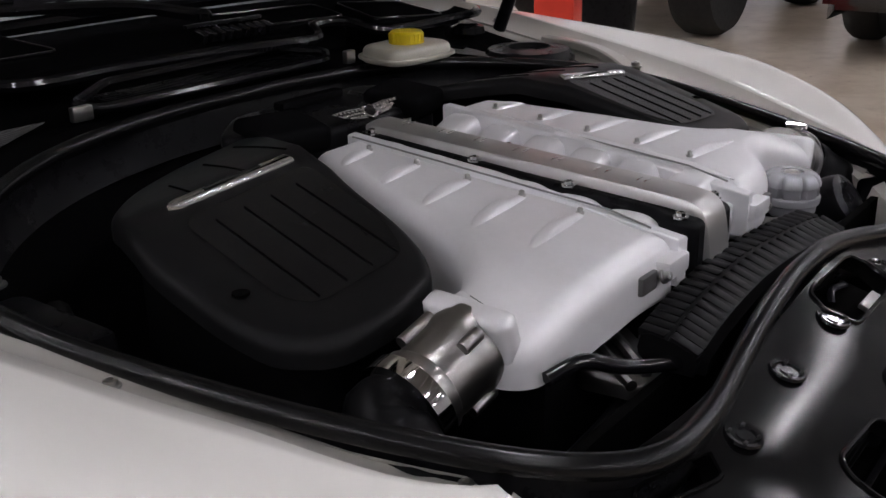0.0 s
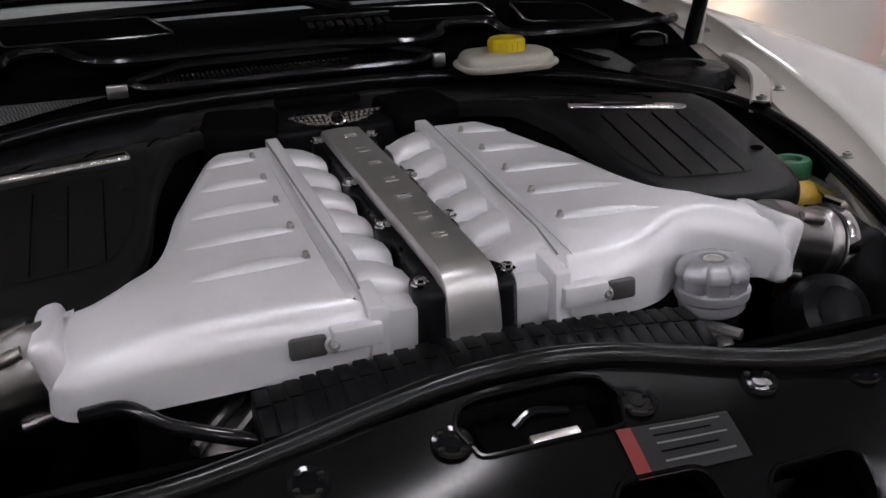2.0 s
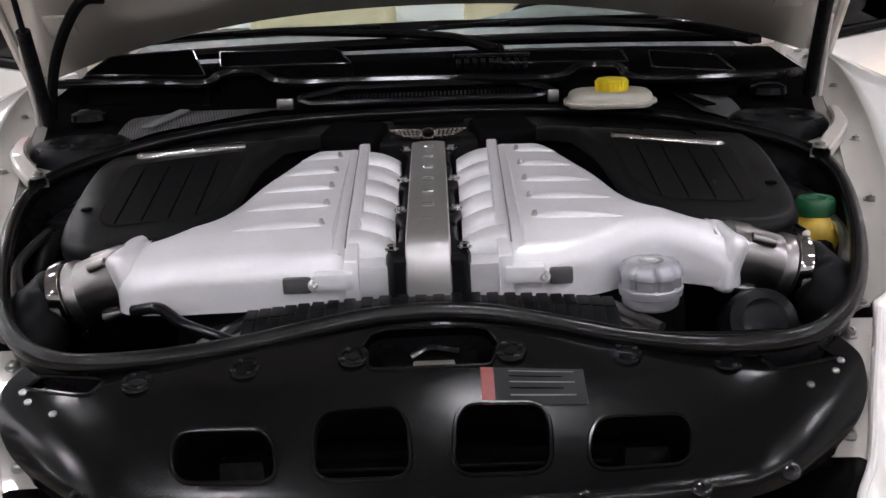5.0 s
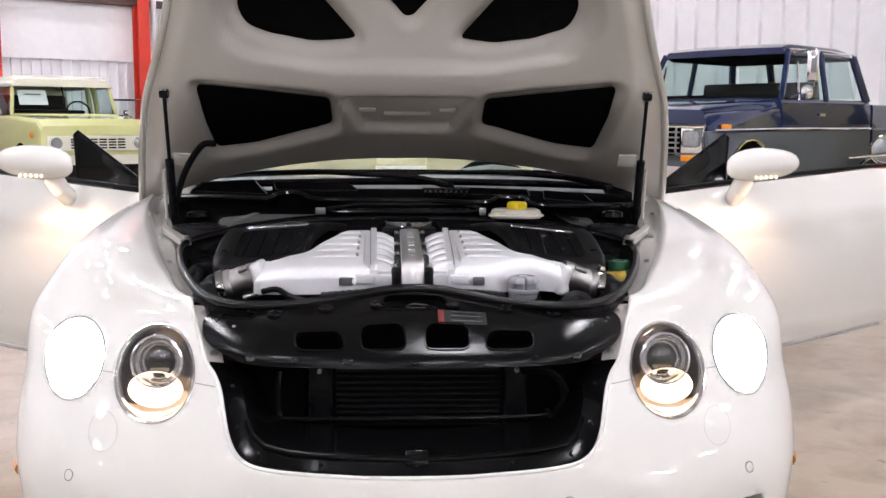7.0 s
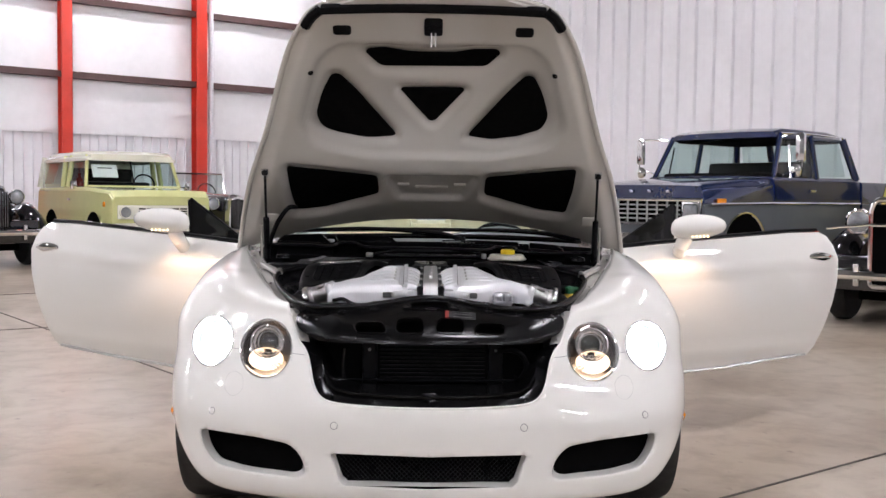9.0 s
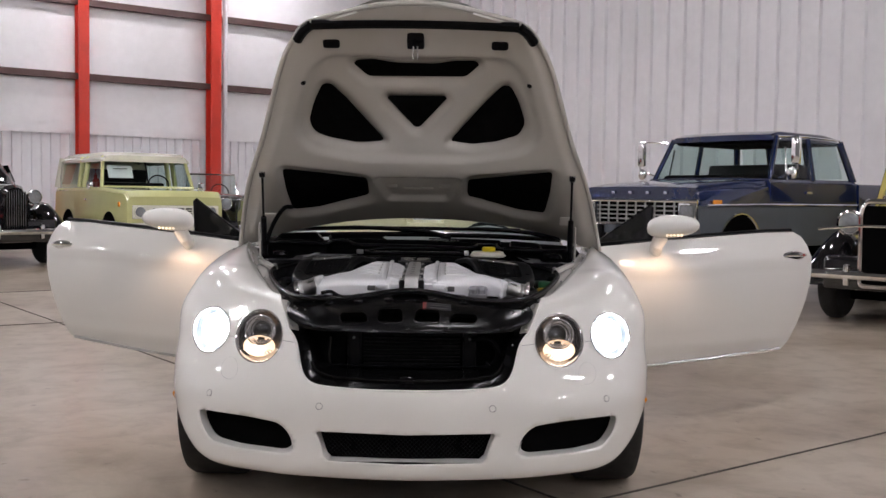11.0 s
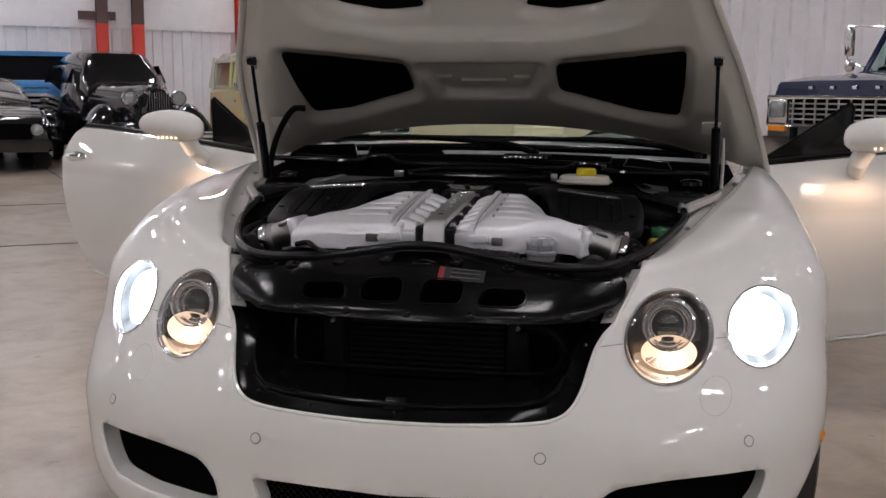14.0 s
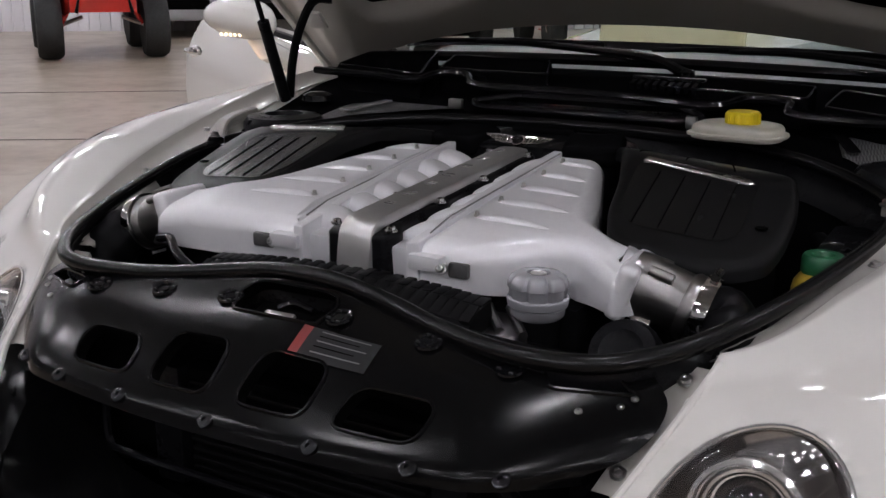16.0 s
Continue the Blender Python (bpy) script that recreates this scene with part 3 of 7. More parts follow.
# parking sensors, side markers, tow cover rings
for x, z in ((0.302, 0.4475), (0.725, 0.455)):
    s, v = find(x, z, 1.5, 4)
    p = skin_fast(s, v)
    n = (skin_fast(s + 0.01, v) - p).cross(skin_fast(s, v + 0.01) - p).normalized()
    n = n if n.y < 0 else -n
    rm_ = n.to_track_quat("Z", "Y").to_matrix().to_4x4()
    rm_.translation = p
    both("parking_sensor", lathe([(0.0125, -0.002), (0.0125, 0.0012), (0.0112, 0.0012), (0.0108, 0.0002)], 24, m=rm_), SEAMG, CAR, "round dark-edged parking sensor")
    both("sensor_face", lathe([(0.0106, 0.0), (0.0104, 0.0014), (0.004, 0.002), (0.0005, 0.0021)], 24, m=rm_), PAINT, CAR)
def on_skin(loop_xz, lift, s0=3.0, v0=4.0):
    out, last = [], (s0, v0)
    for x, z in loop_xz:
        last = find(x, z, *last)
        p = skin_fast(*last)
        n = (skin_fast(last[0] + 0.01, last[1]) - p).cross(skin_fast(last[0], last[1] + 0.01) - p).normalized()
        n = n if n.y < 0 else -n
        out.append(p + n * lift)
    return out
ring = on_skin(ellipse(0.655, 0.545, 0.034, 0.036, 28), -0.0005, 3, 5)
both("cover_seam", tube(ring, 0.0007, 5, True), SEAMG, CAR, "thin round seam of a washer cover")
bm = bmesh.new()
rowa = [skin_fast(4.42 + 0.022 * k, 3.0) for k in range(9)]
rowb = [skin_fast(4.42 + 0.022 * k, 3.5) for k in range(9)]
grid([[p + Vector((0.002, -0.001, 0)) for p in rowa], [p + Vector((0.007, -0.003, 0)) for p in [a.lerp(b, 0.5) for a, b in zip(rowa, rowb)]], [p + Vector((0.001, -0.0005, 0)) for p in rowb]], bm=bm)
both("side_marker", bm, AMBER, CAR, "amber side marker lamp")
# seam between bumper and wing beside the lamps
seam = on_skin([(0.412 + 0.023 * k, 0.649 + 0.001 * k) for k in range(3)], 0.0004, 2, 6)
both("panel_seam", tube(seam, 0.0010, 5), SEAMG, CAR)
seam = on_skin([(0.656 + 0.0065 * k, 0.648) for k in range(5)], 0.0004, 3, 6)
both("panel_seam", tube(seam, 0.0010, 5), SEAMG, CAR)

# flange inside the bonnet's edge, with its bolts
E1 = [skin_fast(s_top + (8 - s_top) * k / 60, NV - 1.0001) for k in range(61)]
rows = [[], [], [], [], []]
for i, p in enumerate(E1):
    t = (E1[min(i + 1, 60)] - E1[max(i - 1, 0)]).normalized()
    n = Vector((-t.y, t.x, 0)).normalized()
    rows[0].append(p)
    rows[1].append(p + n * 0.005 + Vector((0, 0, -0.006)))
    rows[2].append(p + n * 0.018 + Vector((0, 0, -0.017)))
    rows[3].append(p + n * 0.048 + Vector((0, 0, -0.021)))
    rows[4].append(p + n * 0.051 + Vector((0, 0, -0.07)))
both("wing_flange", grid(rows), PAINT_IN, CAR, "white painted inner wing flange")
FLANGE = rows
for k in (1, 17, 33, 47, 57):
    p = rows[2][k].lerp(rows[3][k], 0.15)
    b = bolt_bm(0.006, 0.006)
    b.transform(Matrix.Translation(p))
    both("flange_bolt", b, STEEL, CAR, "zinc flange bolt")

# rolled lip round the grille opening
lip = cr([skin_fast(*g) + Vector((0, 0.002, -0.001)) for g in GRLV], 5)
both("opening_lip", tube(lip, 0.0045, 8), PAINT, CAR, "rounded white lip of the grille opening")
low_lip = [Vector((x, skin_fast(*find(max(abs(x), 0.001), 0.5083, 0.5, 5.0)).y + 0.002, 0.5078)) for x in (-0.10, -0.05, 0.0, 0.05, 0.10)]
part("opening_lip", tube(cr(low_lip, 4), 0.0045, 8), PAINT, CAR, "rounded white lip of the grille opening")

# ---- wheels ----
def wheel_at(x, y, out):
    r = 0.345
    m = Matrix.Translation((x, y, r)) @ pose(0, 0, 0, 0, 90 * out, 0)
    ty = part("tyre", lathe([(0.24, -0.125), (0.30, -0.132), (0.33, -0.122), (0.343, -0.10), (r, -0.05), (r, 0.05), (0.343, 0.10), (0.33, 0.122), (0.30, 0.132), (0.24, 0.125)], 56, m=m), TYRE, CAR, "low-profile black tyre")
    bm = lathe([(0.245, -0.11), (0.245, 0.10), (0.235, 0.112), (0.228, 0.10), (0.215, 0.05), (0.06, 0.03), (0.05, 0.075), (0.03, 0.08), (0.001, 0.08)], 48, m=m)
    part("rim", bm, MACH, ty, "silver alloy rim")
    for k in range(5):
        a = 2 * math.pi * k / 5
        part("spoke", tube([m @ Vector((0.05 * math.cos(a), 0.05 * math.sin(a), 0.07)), m @ Vector((0.14 * math.cos(a), 0.14 * math.sin(a), 0.085)), m @ Vector((0.235 * math.cos(a), 0.235 * math.sin(a), 0.10))], 0.022, 8), MACH, ty)
for x in (-1, 1):
    wheel_at(x * 0.795, 0.858, x)
    wheel_at(x * 0.82, 3.60, x)
# wheel housings
bm = bmesh.new()
rowsw = []
for k in range(17):
    a = math.pi * (k / 16)
    rowsw.append([(xx, 0.858 + 0.385 * math.cos(a), 0.335 + 0.385 * math.sin(a)) for xx in (0.55, 0.83)])
grid(rowsw, bm=bm)
both("wheel_housing", bm, DARK, CAR, "dark wheel housing liner")

# ---- bonnet, standing open ----
HC = [(1.55, 1.090), (1.34, 1.18), (1.15, 1.275), (1.07, 1.36), (1.0, 1.49), (0.86, 1.63), (0.70, 1.77), (0.57, 1.86), (0.49, 1.92)]
HE = [(0.905, 1.70, 0.925), (0.815, 1.35, 1.125), (0.752, 1.14, 1.25), (0.705, 1.04, 1.34), (0.655, 0.94, 1.44), (0.564, 0.76, 1.675), (0.50, 0.66, 1.785), (0.42, 0.58, 1.855), (0.24, 0.525, 1.895)]
HCs = cr([(0, y, z) for y, z in HC], 8)
HEs = cr(HE, 8)


def hood_pt(u, k):
    """u: 0 at the middle to 1 at the edge; k: row from the hinge to the nose."""
    k = min(max(k, 0.0), len(HCs) - 1.0001)
    i = int(k)
    c, e = HCs[i].lerp(HCs[i + 1], k - i), HEs[i].lerp(HEs[i + 1], k - i)
    a = abs(u)
    return Vector((u * e.x, c.y + (e.y - c.y) * a**2.2, c.z + (e.z - c.z) * a**2.2))


def hood_at(x, z):
    """The inner panel's place at x and height z."""
    lo, hi = 0.0, len(HCs) - 1.001
    for _ in range(40):
        k = (lo + hi) / 2
        i = int(k)
        e = HEs[i].lerp(HEs[i + 1], k - i)
        p = hood_pt(max(-1, min(1, x / e.x)), k)
        if p.z < z:
            lo = k
        else:
            hi = k
    p = hood_pt(max(-1, min(1, x / e.x)), k)
    return Vector((x, p.y, z))


PADS = [
    rounded([(0.225, 1.190), (0.30, 1.172), (0.47, 1.128), (0.600, 1.112), (0.606, 1.20), (0.602, 1.302), (0.45, 1.288), (0.225, 1.266)], 0.02),
    rounded([(0.135, 1.412), (0.25, 1.400), (0.36, 1.415), (0.445, 1.440), (0.468, 1.490), (0.435, 1.575), (0.395, 1.637), (0.360, 1.640), (0.30, 1.588)], 0.03),
]
PADS += [[(-x, z) for x, z in p][::-1] for p in PADS]
PADS.append(rounded([(-0.012, 1.47), (0.012, 1.47), (0.130, 1.586), (0.120, 1.597), (-0.120, 1.597), (-0.130, 1.586)], 0.012))
PADS.append(rounded([(-0.205, 1.666), (0.205, 1.666), (0.262, 1.712), (0.245, 1.728), (0.17, 1.730), (0.08, 1.718), (-0.08, 1.718), (-0.17, 1.730), (-0.245, 1.728), (-0.262, 1.712)], 0.02))
NOTCH = rounded([(-0.135, 1.185), (0.135, 1.185), (0.188, 1.262), (0.185, 1.272), (-0.185, 1.272), (-0.188, 1.262)], 0.008)


def edge_gap(x, z, poly):
    d = 9.0
    for i in range(len(poly)):
        ax, ay = poly[i - 1]
        bx, by = poly[i]
        t = max(0, min(1, ((x - ax) * (bx - ax) + (z - ay) * (by - ay)) / ((bx - ax) ** 2 + (by - ay) ** 2 + 1e-12)))
        d = min(d, math.hypot(x - ax - t * (bx - ax), z - ay - t * (by - ay)))
    return -d if inside((x, z), poly) else d


def smooth(a, b, x):
    t = max(0.0, min(1.0, (x - a) / (b - a)))
    return t * t * (3 - 2 * t)


BASIN = rounded([(-0.47, 1.39), (-0.25, 1.352), (0.25, 1.352), (0.47, 1.39), (0.53, 1.47), (0.44, 1.70), (0.36, 1.755), (-0.36, 1.755), (-0.44, 1.70), (-0.53, 1.47)], 0.05)
hood_rows, NU = [], 56
for k in range(0, 2 * (len(HCs) - 1) + 1):
    row = []
    for j in range(-NU, NU + 1):
        p = hood_pt(j / NU, k / 2)
        d = min(edge_gap(p.x, p.z, q) for q in PADS)
        lift = -0.030 * (1 - smooth(-0.004, 0.030, d))                      # wells round the pads
        lift += -0.026 * (1 - smooth(-0.010, 0.012, edge_gap(p.x, p.z, NOTCH)))
        lift += 0.026 * (1 - smooth(-0.012, 0.018, -edge_gap(p.x, p.z, BASIN))) * (1 - smooth(0.90, 0.99, abs(j / NU)))
        row.append(p + Vector((0, -0.72, -0.62)) * lift)
    hood_rows.append(row)
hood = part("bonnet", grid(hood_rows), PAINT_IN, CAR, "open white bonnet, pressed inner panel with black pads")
# outer skin and the rolled edge
outer = []
for k in range(0, len(HCs), 2):
    outer.append([hood_pt(j / 20, k) + Vector((0, 0.60, 0.68)) * (0.012 + 0.035 * (1 - abs(j / 20) ** 4)) for j in range(-20, 21)])
part("outer_skin", grid(outer), PAINT, hood, "white outer bonnet skin")
rim_l = [hood_pt(1.0, k) for k in range(len(HCs))]
rim_all = rim_l + [hood_pt(j / 10, len(HCs) - 1) for j in range(9, -10, -1)] + [Vector((-p.x, p.y, p.z)) for p in rim_l[::-1]]
part("rolled_edge", tube(rim_all, 0.011, 8), PAINT_IN, hood, "white rolled bonnet edge")
for n_, q in enumerate(PADS):
    sunk = 0.004 if n_ in (0, 2) else -0.021
    bm = sheet(inset(q, 0.002), lambda x, z: hood_at(x, z) + Vector((0, -0.72, -0.62)) * (sunk + 0.002 * math.sin(x * 60) * math.sin(z * 50)), 0.02)
    part("insulation_pad", bm, FELT, hood, "black felt insulation pad")
# slots in the latch recess
part("recess_slot", box(0.14, 0.004, 0.012, hood_at(0, 1.222) + Vector((0, -0.002, -0.004)), 0.003, (40, 0, 0)), PAINT_IN, hood)
for s in (-1, 1):
    part("recess_slot", box(0.05, 0.004, 0.012, hood_at(s * 0.12, 1.232) + Vector((0, -0.002, -0.004)), 0.003, (40, 0, 0)), PAINT_IN, hood)
    # rubber stops, buffers and corner seals near the nose
    p = hood_at(s * 0.468, 1.655)
    part("rubber_stop", lathe([(0.012, 0), (0.012, 0.008), (0.008, 0.012), (0.001, 0.012)], 14, m=Matrix.Translation(p + Vector((0, -0.012, -0.008))) @ pose(0, 0, 0, 125, 0, 0)), RUBBER, hood, "black rubber stop")
    bm = slab(rounded([(-0.034, -0.022), (0.034, -0.022), (0.034, 0.022), (-0.034, 0.022)], 0.014), 0, 0.02, 0.008, 0.02)
    bm.transform(Matrix.Translation(hood_at(s * 0.335, 1.800) + Vector((0, -0.01, -0.008))) @ pose(0, 0, 0, 130, 0, 0))
    part("buffer", bm, RUBBER, hood, "black rubber buffer")
    bm = tube([hood_pt(s * 0.97, k) + Vector((0, -0.016, -0.012)) for k in (50, 52, 54, 56)], 0.020, 8)
    part("corner_seal", bm, RUBBER, hood, "black corner seal")
bm = tube([hood_pt(j / 10, 57) + Vector((0, -0.014, -0.018)) for j in range(-10, 11)], 0.02, 8)
part("nose_seal", bm, RUBBER, hood, "black nose seal")
pl = hood_at(0, 1.82)
part("latch", box(0.07, 0.05, 0.11, pl + Vector((0, -0.012, 0.0)), 0.01, (40, 0, 0)), BLACKP, hood, "black bonnet latch with wire loop")
for s in (-1, 1):
    part("latch_loop", tube([pl + Vector((s * 0.008, -0.03, -0.05)), pl + Vector((s * 0.008, -0.035, -0.10))], 0.003, 6), STEEL, hood)
for s in (-1, 1):
    for dx, z in ((0.05, 1.845), (0.21, 1.80), (0.065, 1.83)):
        part("plug", lathe([(0.006, 0), (0.006, 0.004), (0.001, 0.005)], 10, m=Matrix.Translation(hood_at(s * dx, z - 0.02) + Vector((0, -0.004, -0.003))) @ pose(0, 0, 0, 130, 0, 0)), BLACKP, hood)

# hinge arms on the wing ledges
for s in (-1, 1):
    arm = cr([(0.598, 0.885, 0.880), (0.636, 0.940, 0.892), (0.667, 0.995, 0.899), (0.690, 1.06, 0.902), (0.706, 1.13, 0.903)], 6)
    rows = []
    for i_, p_ in enumerate(arm):
        w_ = 0.013 - 0.005 * i_ / len(arm)
        rows.append([Vector((s * (p_.x + dx), p_.y - 0.6 * dx, p_.z + dz - 0.006)) for dx, dz in ((-w_, -0.012), (-w_, 0.0), (-w_ + 0.003, 0.003), (w_ - 0.003, 0.003), (w_, 0.0), (w_, -0.012))])
    part("hinge_arm", grid(rows, True), PAINT_IN, CAR, "white painted hinge arm")
    b_ = bolt_bm(0.0075, 0.008)
    b_.transform(Matrix.Translation((s * 0.594, 0.878, 0.880)))
    part("hinge_bolt", b_, STEEL, CAR, "zinc hinge bolt")
    part("hinge_link", tube(cr([(s * 0.722, 1.24, 0.90), (s * 0.722, 1.225, 0.98), (s * 0.718, 1.20, 1.05)], 4), 0.005, 10), PAINT_IN, CAR, "thin white hinge link")

# gas struts and their brackets, hinges
for s in (-1, 1):
    top, bot = Vector((s * 0.686, 1.075, 1.268)), Vector((s * 0.700, 1.235, 0.905))
    mid = top.lerp(bot, 0.52)
    st = part("gas_strut", tube([mid, bot], 0.013, 12), BLACKP, CAR, "black gas strut holding the bonnet")
    part("rod", tube([top, mid], 0.0055, 10), BLACKP, st, "dark strut rod")
    part("ball_end", lathe([(0.012, -0.012), (0.014, 0), (0.012, 0.012)], 12, m=Matrix.Translation(top) @ pose(0, 0, 0, 0, 90, 0)), BLACKP, st)
    part("strut_bracket", box(0.024, 0.010, 0.045, (s * 0.690, 1.082, 1.262), 0.003, (40, 0, 0)), STEEL, hood, "bare steel strut bracket")
    part("hinge_plate", box(0.055, 0.008, 0.05, (s * 0.690, 1.335, 1.075), 0.003, (45, 0, 0)), PAINT_IN, hood, "white hinge plate with bolts")
    if s < 0:
        part("washer_hose", tube(cr([(-0.575, 1.245, 1.125), (-0.61, 1.225, 1.12), (-0.655, 1.235, 1.06), (-0.685, 1.245, 0.99), (-0.70, 1.25, 0.91)], 6), 0.010, 8), RUBBER, CAR, "black rubber hose")

# ---- lamps ----
def lamp_glow(name, hot, cool, strength, scale, mix=0.5, base=(0.8, 0.8, 0.8)):
    """A lit reflector whose ribs and facets break up its light."""
    m = glow(name, hot, strength, base)
    nt = m.node_tree
    b = nt.nodes["Principled BSDF"]
    tc, wv, nz, mx, rp = (nt.nodes.new(k) for k in ("ShaderNodeTexCoord", "ShaderNodeTexWave", "ShaderNodeTexNoise", "ShaderNodeMath", "ShaderNodeValToRGB"))
    wv.inputs["Scale"].default_value, wv.inputs["Distortion"].default_value = scale, 3.0
    nz.inputs["Scale"].default_value = scale * 0.55
    nt.links.new(tc.outputs["Object"], wv.inputs["Vector"])
    nt.links.new(tc.outputs["Object"], nz.inputs["Vector"])
    mx.operation, mx.inputs[1].default_value = "MULTIPLY_ADD", 0.30
    nt.links.new(wv.outputs["Fac"], mx.inputs[0])
    nt.links.new(nz.outputs["Fac"], mx.inputs[2])
    rp.color_ramp.elements[0].position, rp.color_ramp.elements[1].position = mix - 0.10, mix + 0.16
    rp.color_ramp.elements[0].color, rp.color_ramp.elements[1].color = (*cool, 1), (*hot, 1)
    nt.links.new(mx.outputs[0], rp.inputs[0])
    nt.links.new(rp.outputs[0], b.inputs["Emission Color"])
    return m


WARM = lamp_glow("warm_lamp_glow", (1.0, 0.74, 0.46), (0.88, 0.46, 0.20), 1.1, 45.0, 0.60)
HOT = glow("hot_lamp_core", (1.0, 0.86, 0.68), 4.5)
COOL = glow("cool_white_headlamp", (0.92, 0.97, 1.0), 14.0)
COOLR = lamp_glow("cool_reflector_facets", (0.88, 0.95, 1.0), (0.34, 0.37, 0.41), 0.75, 6.0, 0.56, (0.08, 0.10, 0.12))
REFL = mat("lamp_reflector", (0.84, 0.83, 0.83), 0.13, 0.85, 0.03, 30)
DREFL = mat("smoked_lamp_bezel", (0.46, 0.44, 0.435), 0.10, 0.9, 0.05, 30)
PLENS = mat("dark_projector_glass", (0.012, 0.012, 0.013), 0.05, 0, 0.05, 12, spec=0.9, coat=1.0)
PUDDLE = glow("puddle_lamp_glow", (1.0, 0.72, 0.42), 4.0)


def lamp_frame(loop):
    rim = [skin_fast(s, v) for s, v in loop]
    c = sum(rim, Vector()) / len(rim)
    return rim, c


def headlamp(sd, kind, loop):
    rim, c = lamp_frame(loop)
    n = Vector((0, 0, 0))
    for i in range(len(rim)):
        n += (rim[i - 1] - c).cross(rim[i] - c)
    n = n.normalized()
    n = n if n.y < 0 else -n
    ax = (Vector((0, -1, 0)) * 0.75 + n * 0.25).normalized()
    if sd < 0:
        flip = Vector((-1, 1, 1))
        rim, c, ax = [p * flip for p in rim], c * flip, ax * flip
    nn = Vector((n.x * sd, n.y, n.z))
    hl = part("headlamp", tube(rim, 0.003, 8, True), REFL, CAR, "round clear headlamp, lit")
    rows = []
    for k in range(7):
        a = k / 6 * math.pi / 2
        rows.append([c + (p - c) * max(math.cos(a), 0.002) * 0.99 + nn * (0.012 * math.sin(a) - 0.001) for p in rim])
    ln = part("lens", grid(rows, True), LENS, hl, "clear domed lamp lens")
    ln.visible_shadow = False
    ring = lambda f, d: [c + (p - c) * f - ax * d for p in rim]
    part("bezel", grid([ring(1.0, 0.003), ring(0.965, 0.006), ring(0.94, 0.012), ring(0.93, 0.02)], True), REFL, hl, "bright lamp bezel")
    q = ax.to_track_quat("Z", "Y").to_matrix().to_4x4()
    up = (Vector((0, 0, 1)) - ax * ax.z).normalized()
    if kind:
        part("bowl", grid([ring(0.93, 0.02), ring(0.90, 0.04), ring(0.82, 0.062), ring(0.60, 0.078), ring(0.30, 0.084), ring(0.004, 0.085)], True), DREFL, hl, "smoked polished lamp bowl")
        pc = c - ax * 0.046 + up * 0.022
        q.translation = pc
        part("projector_ring", lathe([(0.050, -0.036), (0.054, 0.0), (0.058, 0.028), (0.0575, 0.035), (0.053, 0.037), (0.049, 0.030), (0.0475, 0.018), (0.0475, -0.02)], 44, m=q), REFL, hl, "polished projector ring")
        part("inner_ring", lathe([(0.0472, 0.012), (0.045, 0.022), (0.042, 0.024), (0.0385, 0.018), (0.0365, 0.004)], 36, m=q), REFL, hl)
        part("projector_lens", lathe([(0.037, 0.002), (0.0355, 0.012), (0.029, 0.021), (0.016, 0.0265), (0.0005, 0.028)], 32, m=q), PLENS, hl, "dark glass projector lens")
        # lit dish below the projector, with a hot core
        dc = c - ax * 0.034 - up * 0.037
        side = up.cross(ax).normalized()
        dish = []
        for f, d in ((1.0, 0.026), (0.97, 0.018), (0.85, 0.006), (0.6, -0.004), (0.3, -0.009), (0.01, -0.010)):
            dish.append([dc + side * (0.060 * f * math.cos(a)) + up * (0.039 * f * math.sin(a)) + ax * d for a in (2 * math.pi * j / 36 for j in range(36))])
        part("day_lamp", grid(dish, True), WARM, hl, "lit warm ribbed lamp dish")
        qd = q.copy()
        qd.translation = dc + ax * 0.004 - up * 0.008 + side * (0.010 * sd)
        part("hot_bulb", lathe([(0.015, -0.006), (0.0145, 0.002), (0.009, 0.007), (0.0005, 0.009)], 24, m=qd), HOT, hl, "glowing warm-white bulb")
        for k in range(9):
            a = math.radians(200 + 17.5 * k)
            p0 = dc + side * (0.056 * math.cos(a)) + up * (0.035 * math.sin(a)) + ax * 0.020
            p1 = dc + side * (0.036 * math.cos(a)) + up * (0.022 * math.sin(a)) + ax * 0.004
            part("dish_rib", tube([p0, p0.lerp(p1, 0.5) + ax * 0.002, p1], 0.0016, 5), WARM, hl)
    else:
        part("bowl", grid([ring(0.93, 0.02), ring(0.88, 0.032), ring(0.82, 0.042), ring(0.76, 0.048)], True), COOLR, hl, "cool lit facets of the reflector")
        part("lit_reflector", grid([ring(0.76, 0.048), ring(0.6, 0.056), ring(0.3, 0.062), ring(0.004, 0.064)], True), COOL, hl, "lit cool-white headlamp reflector")


for sd in (1, -1):
    headlamp(sd, 1, HOLE_IN)
    headlamp(sd, 0, HOLE_OUT)

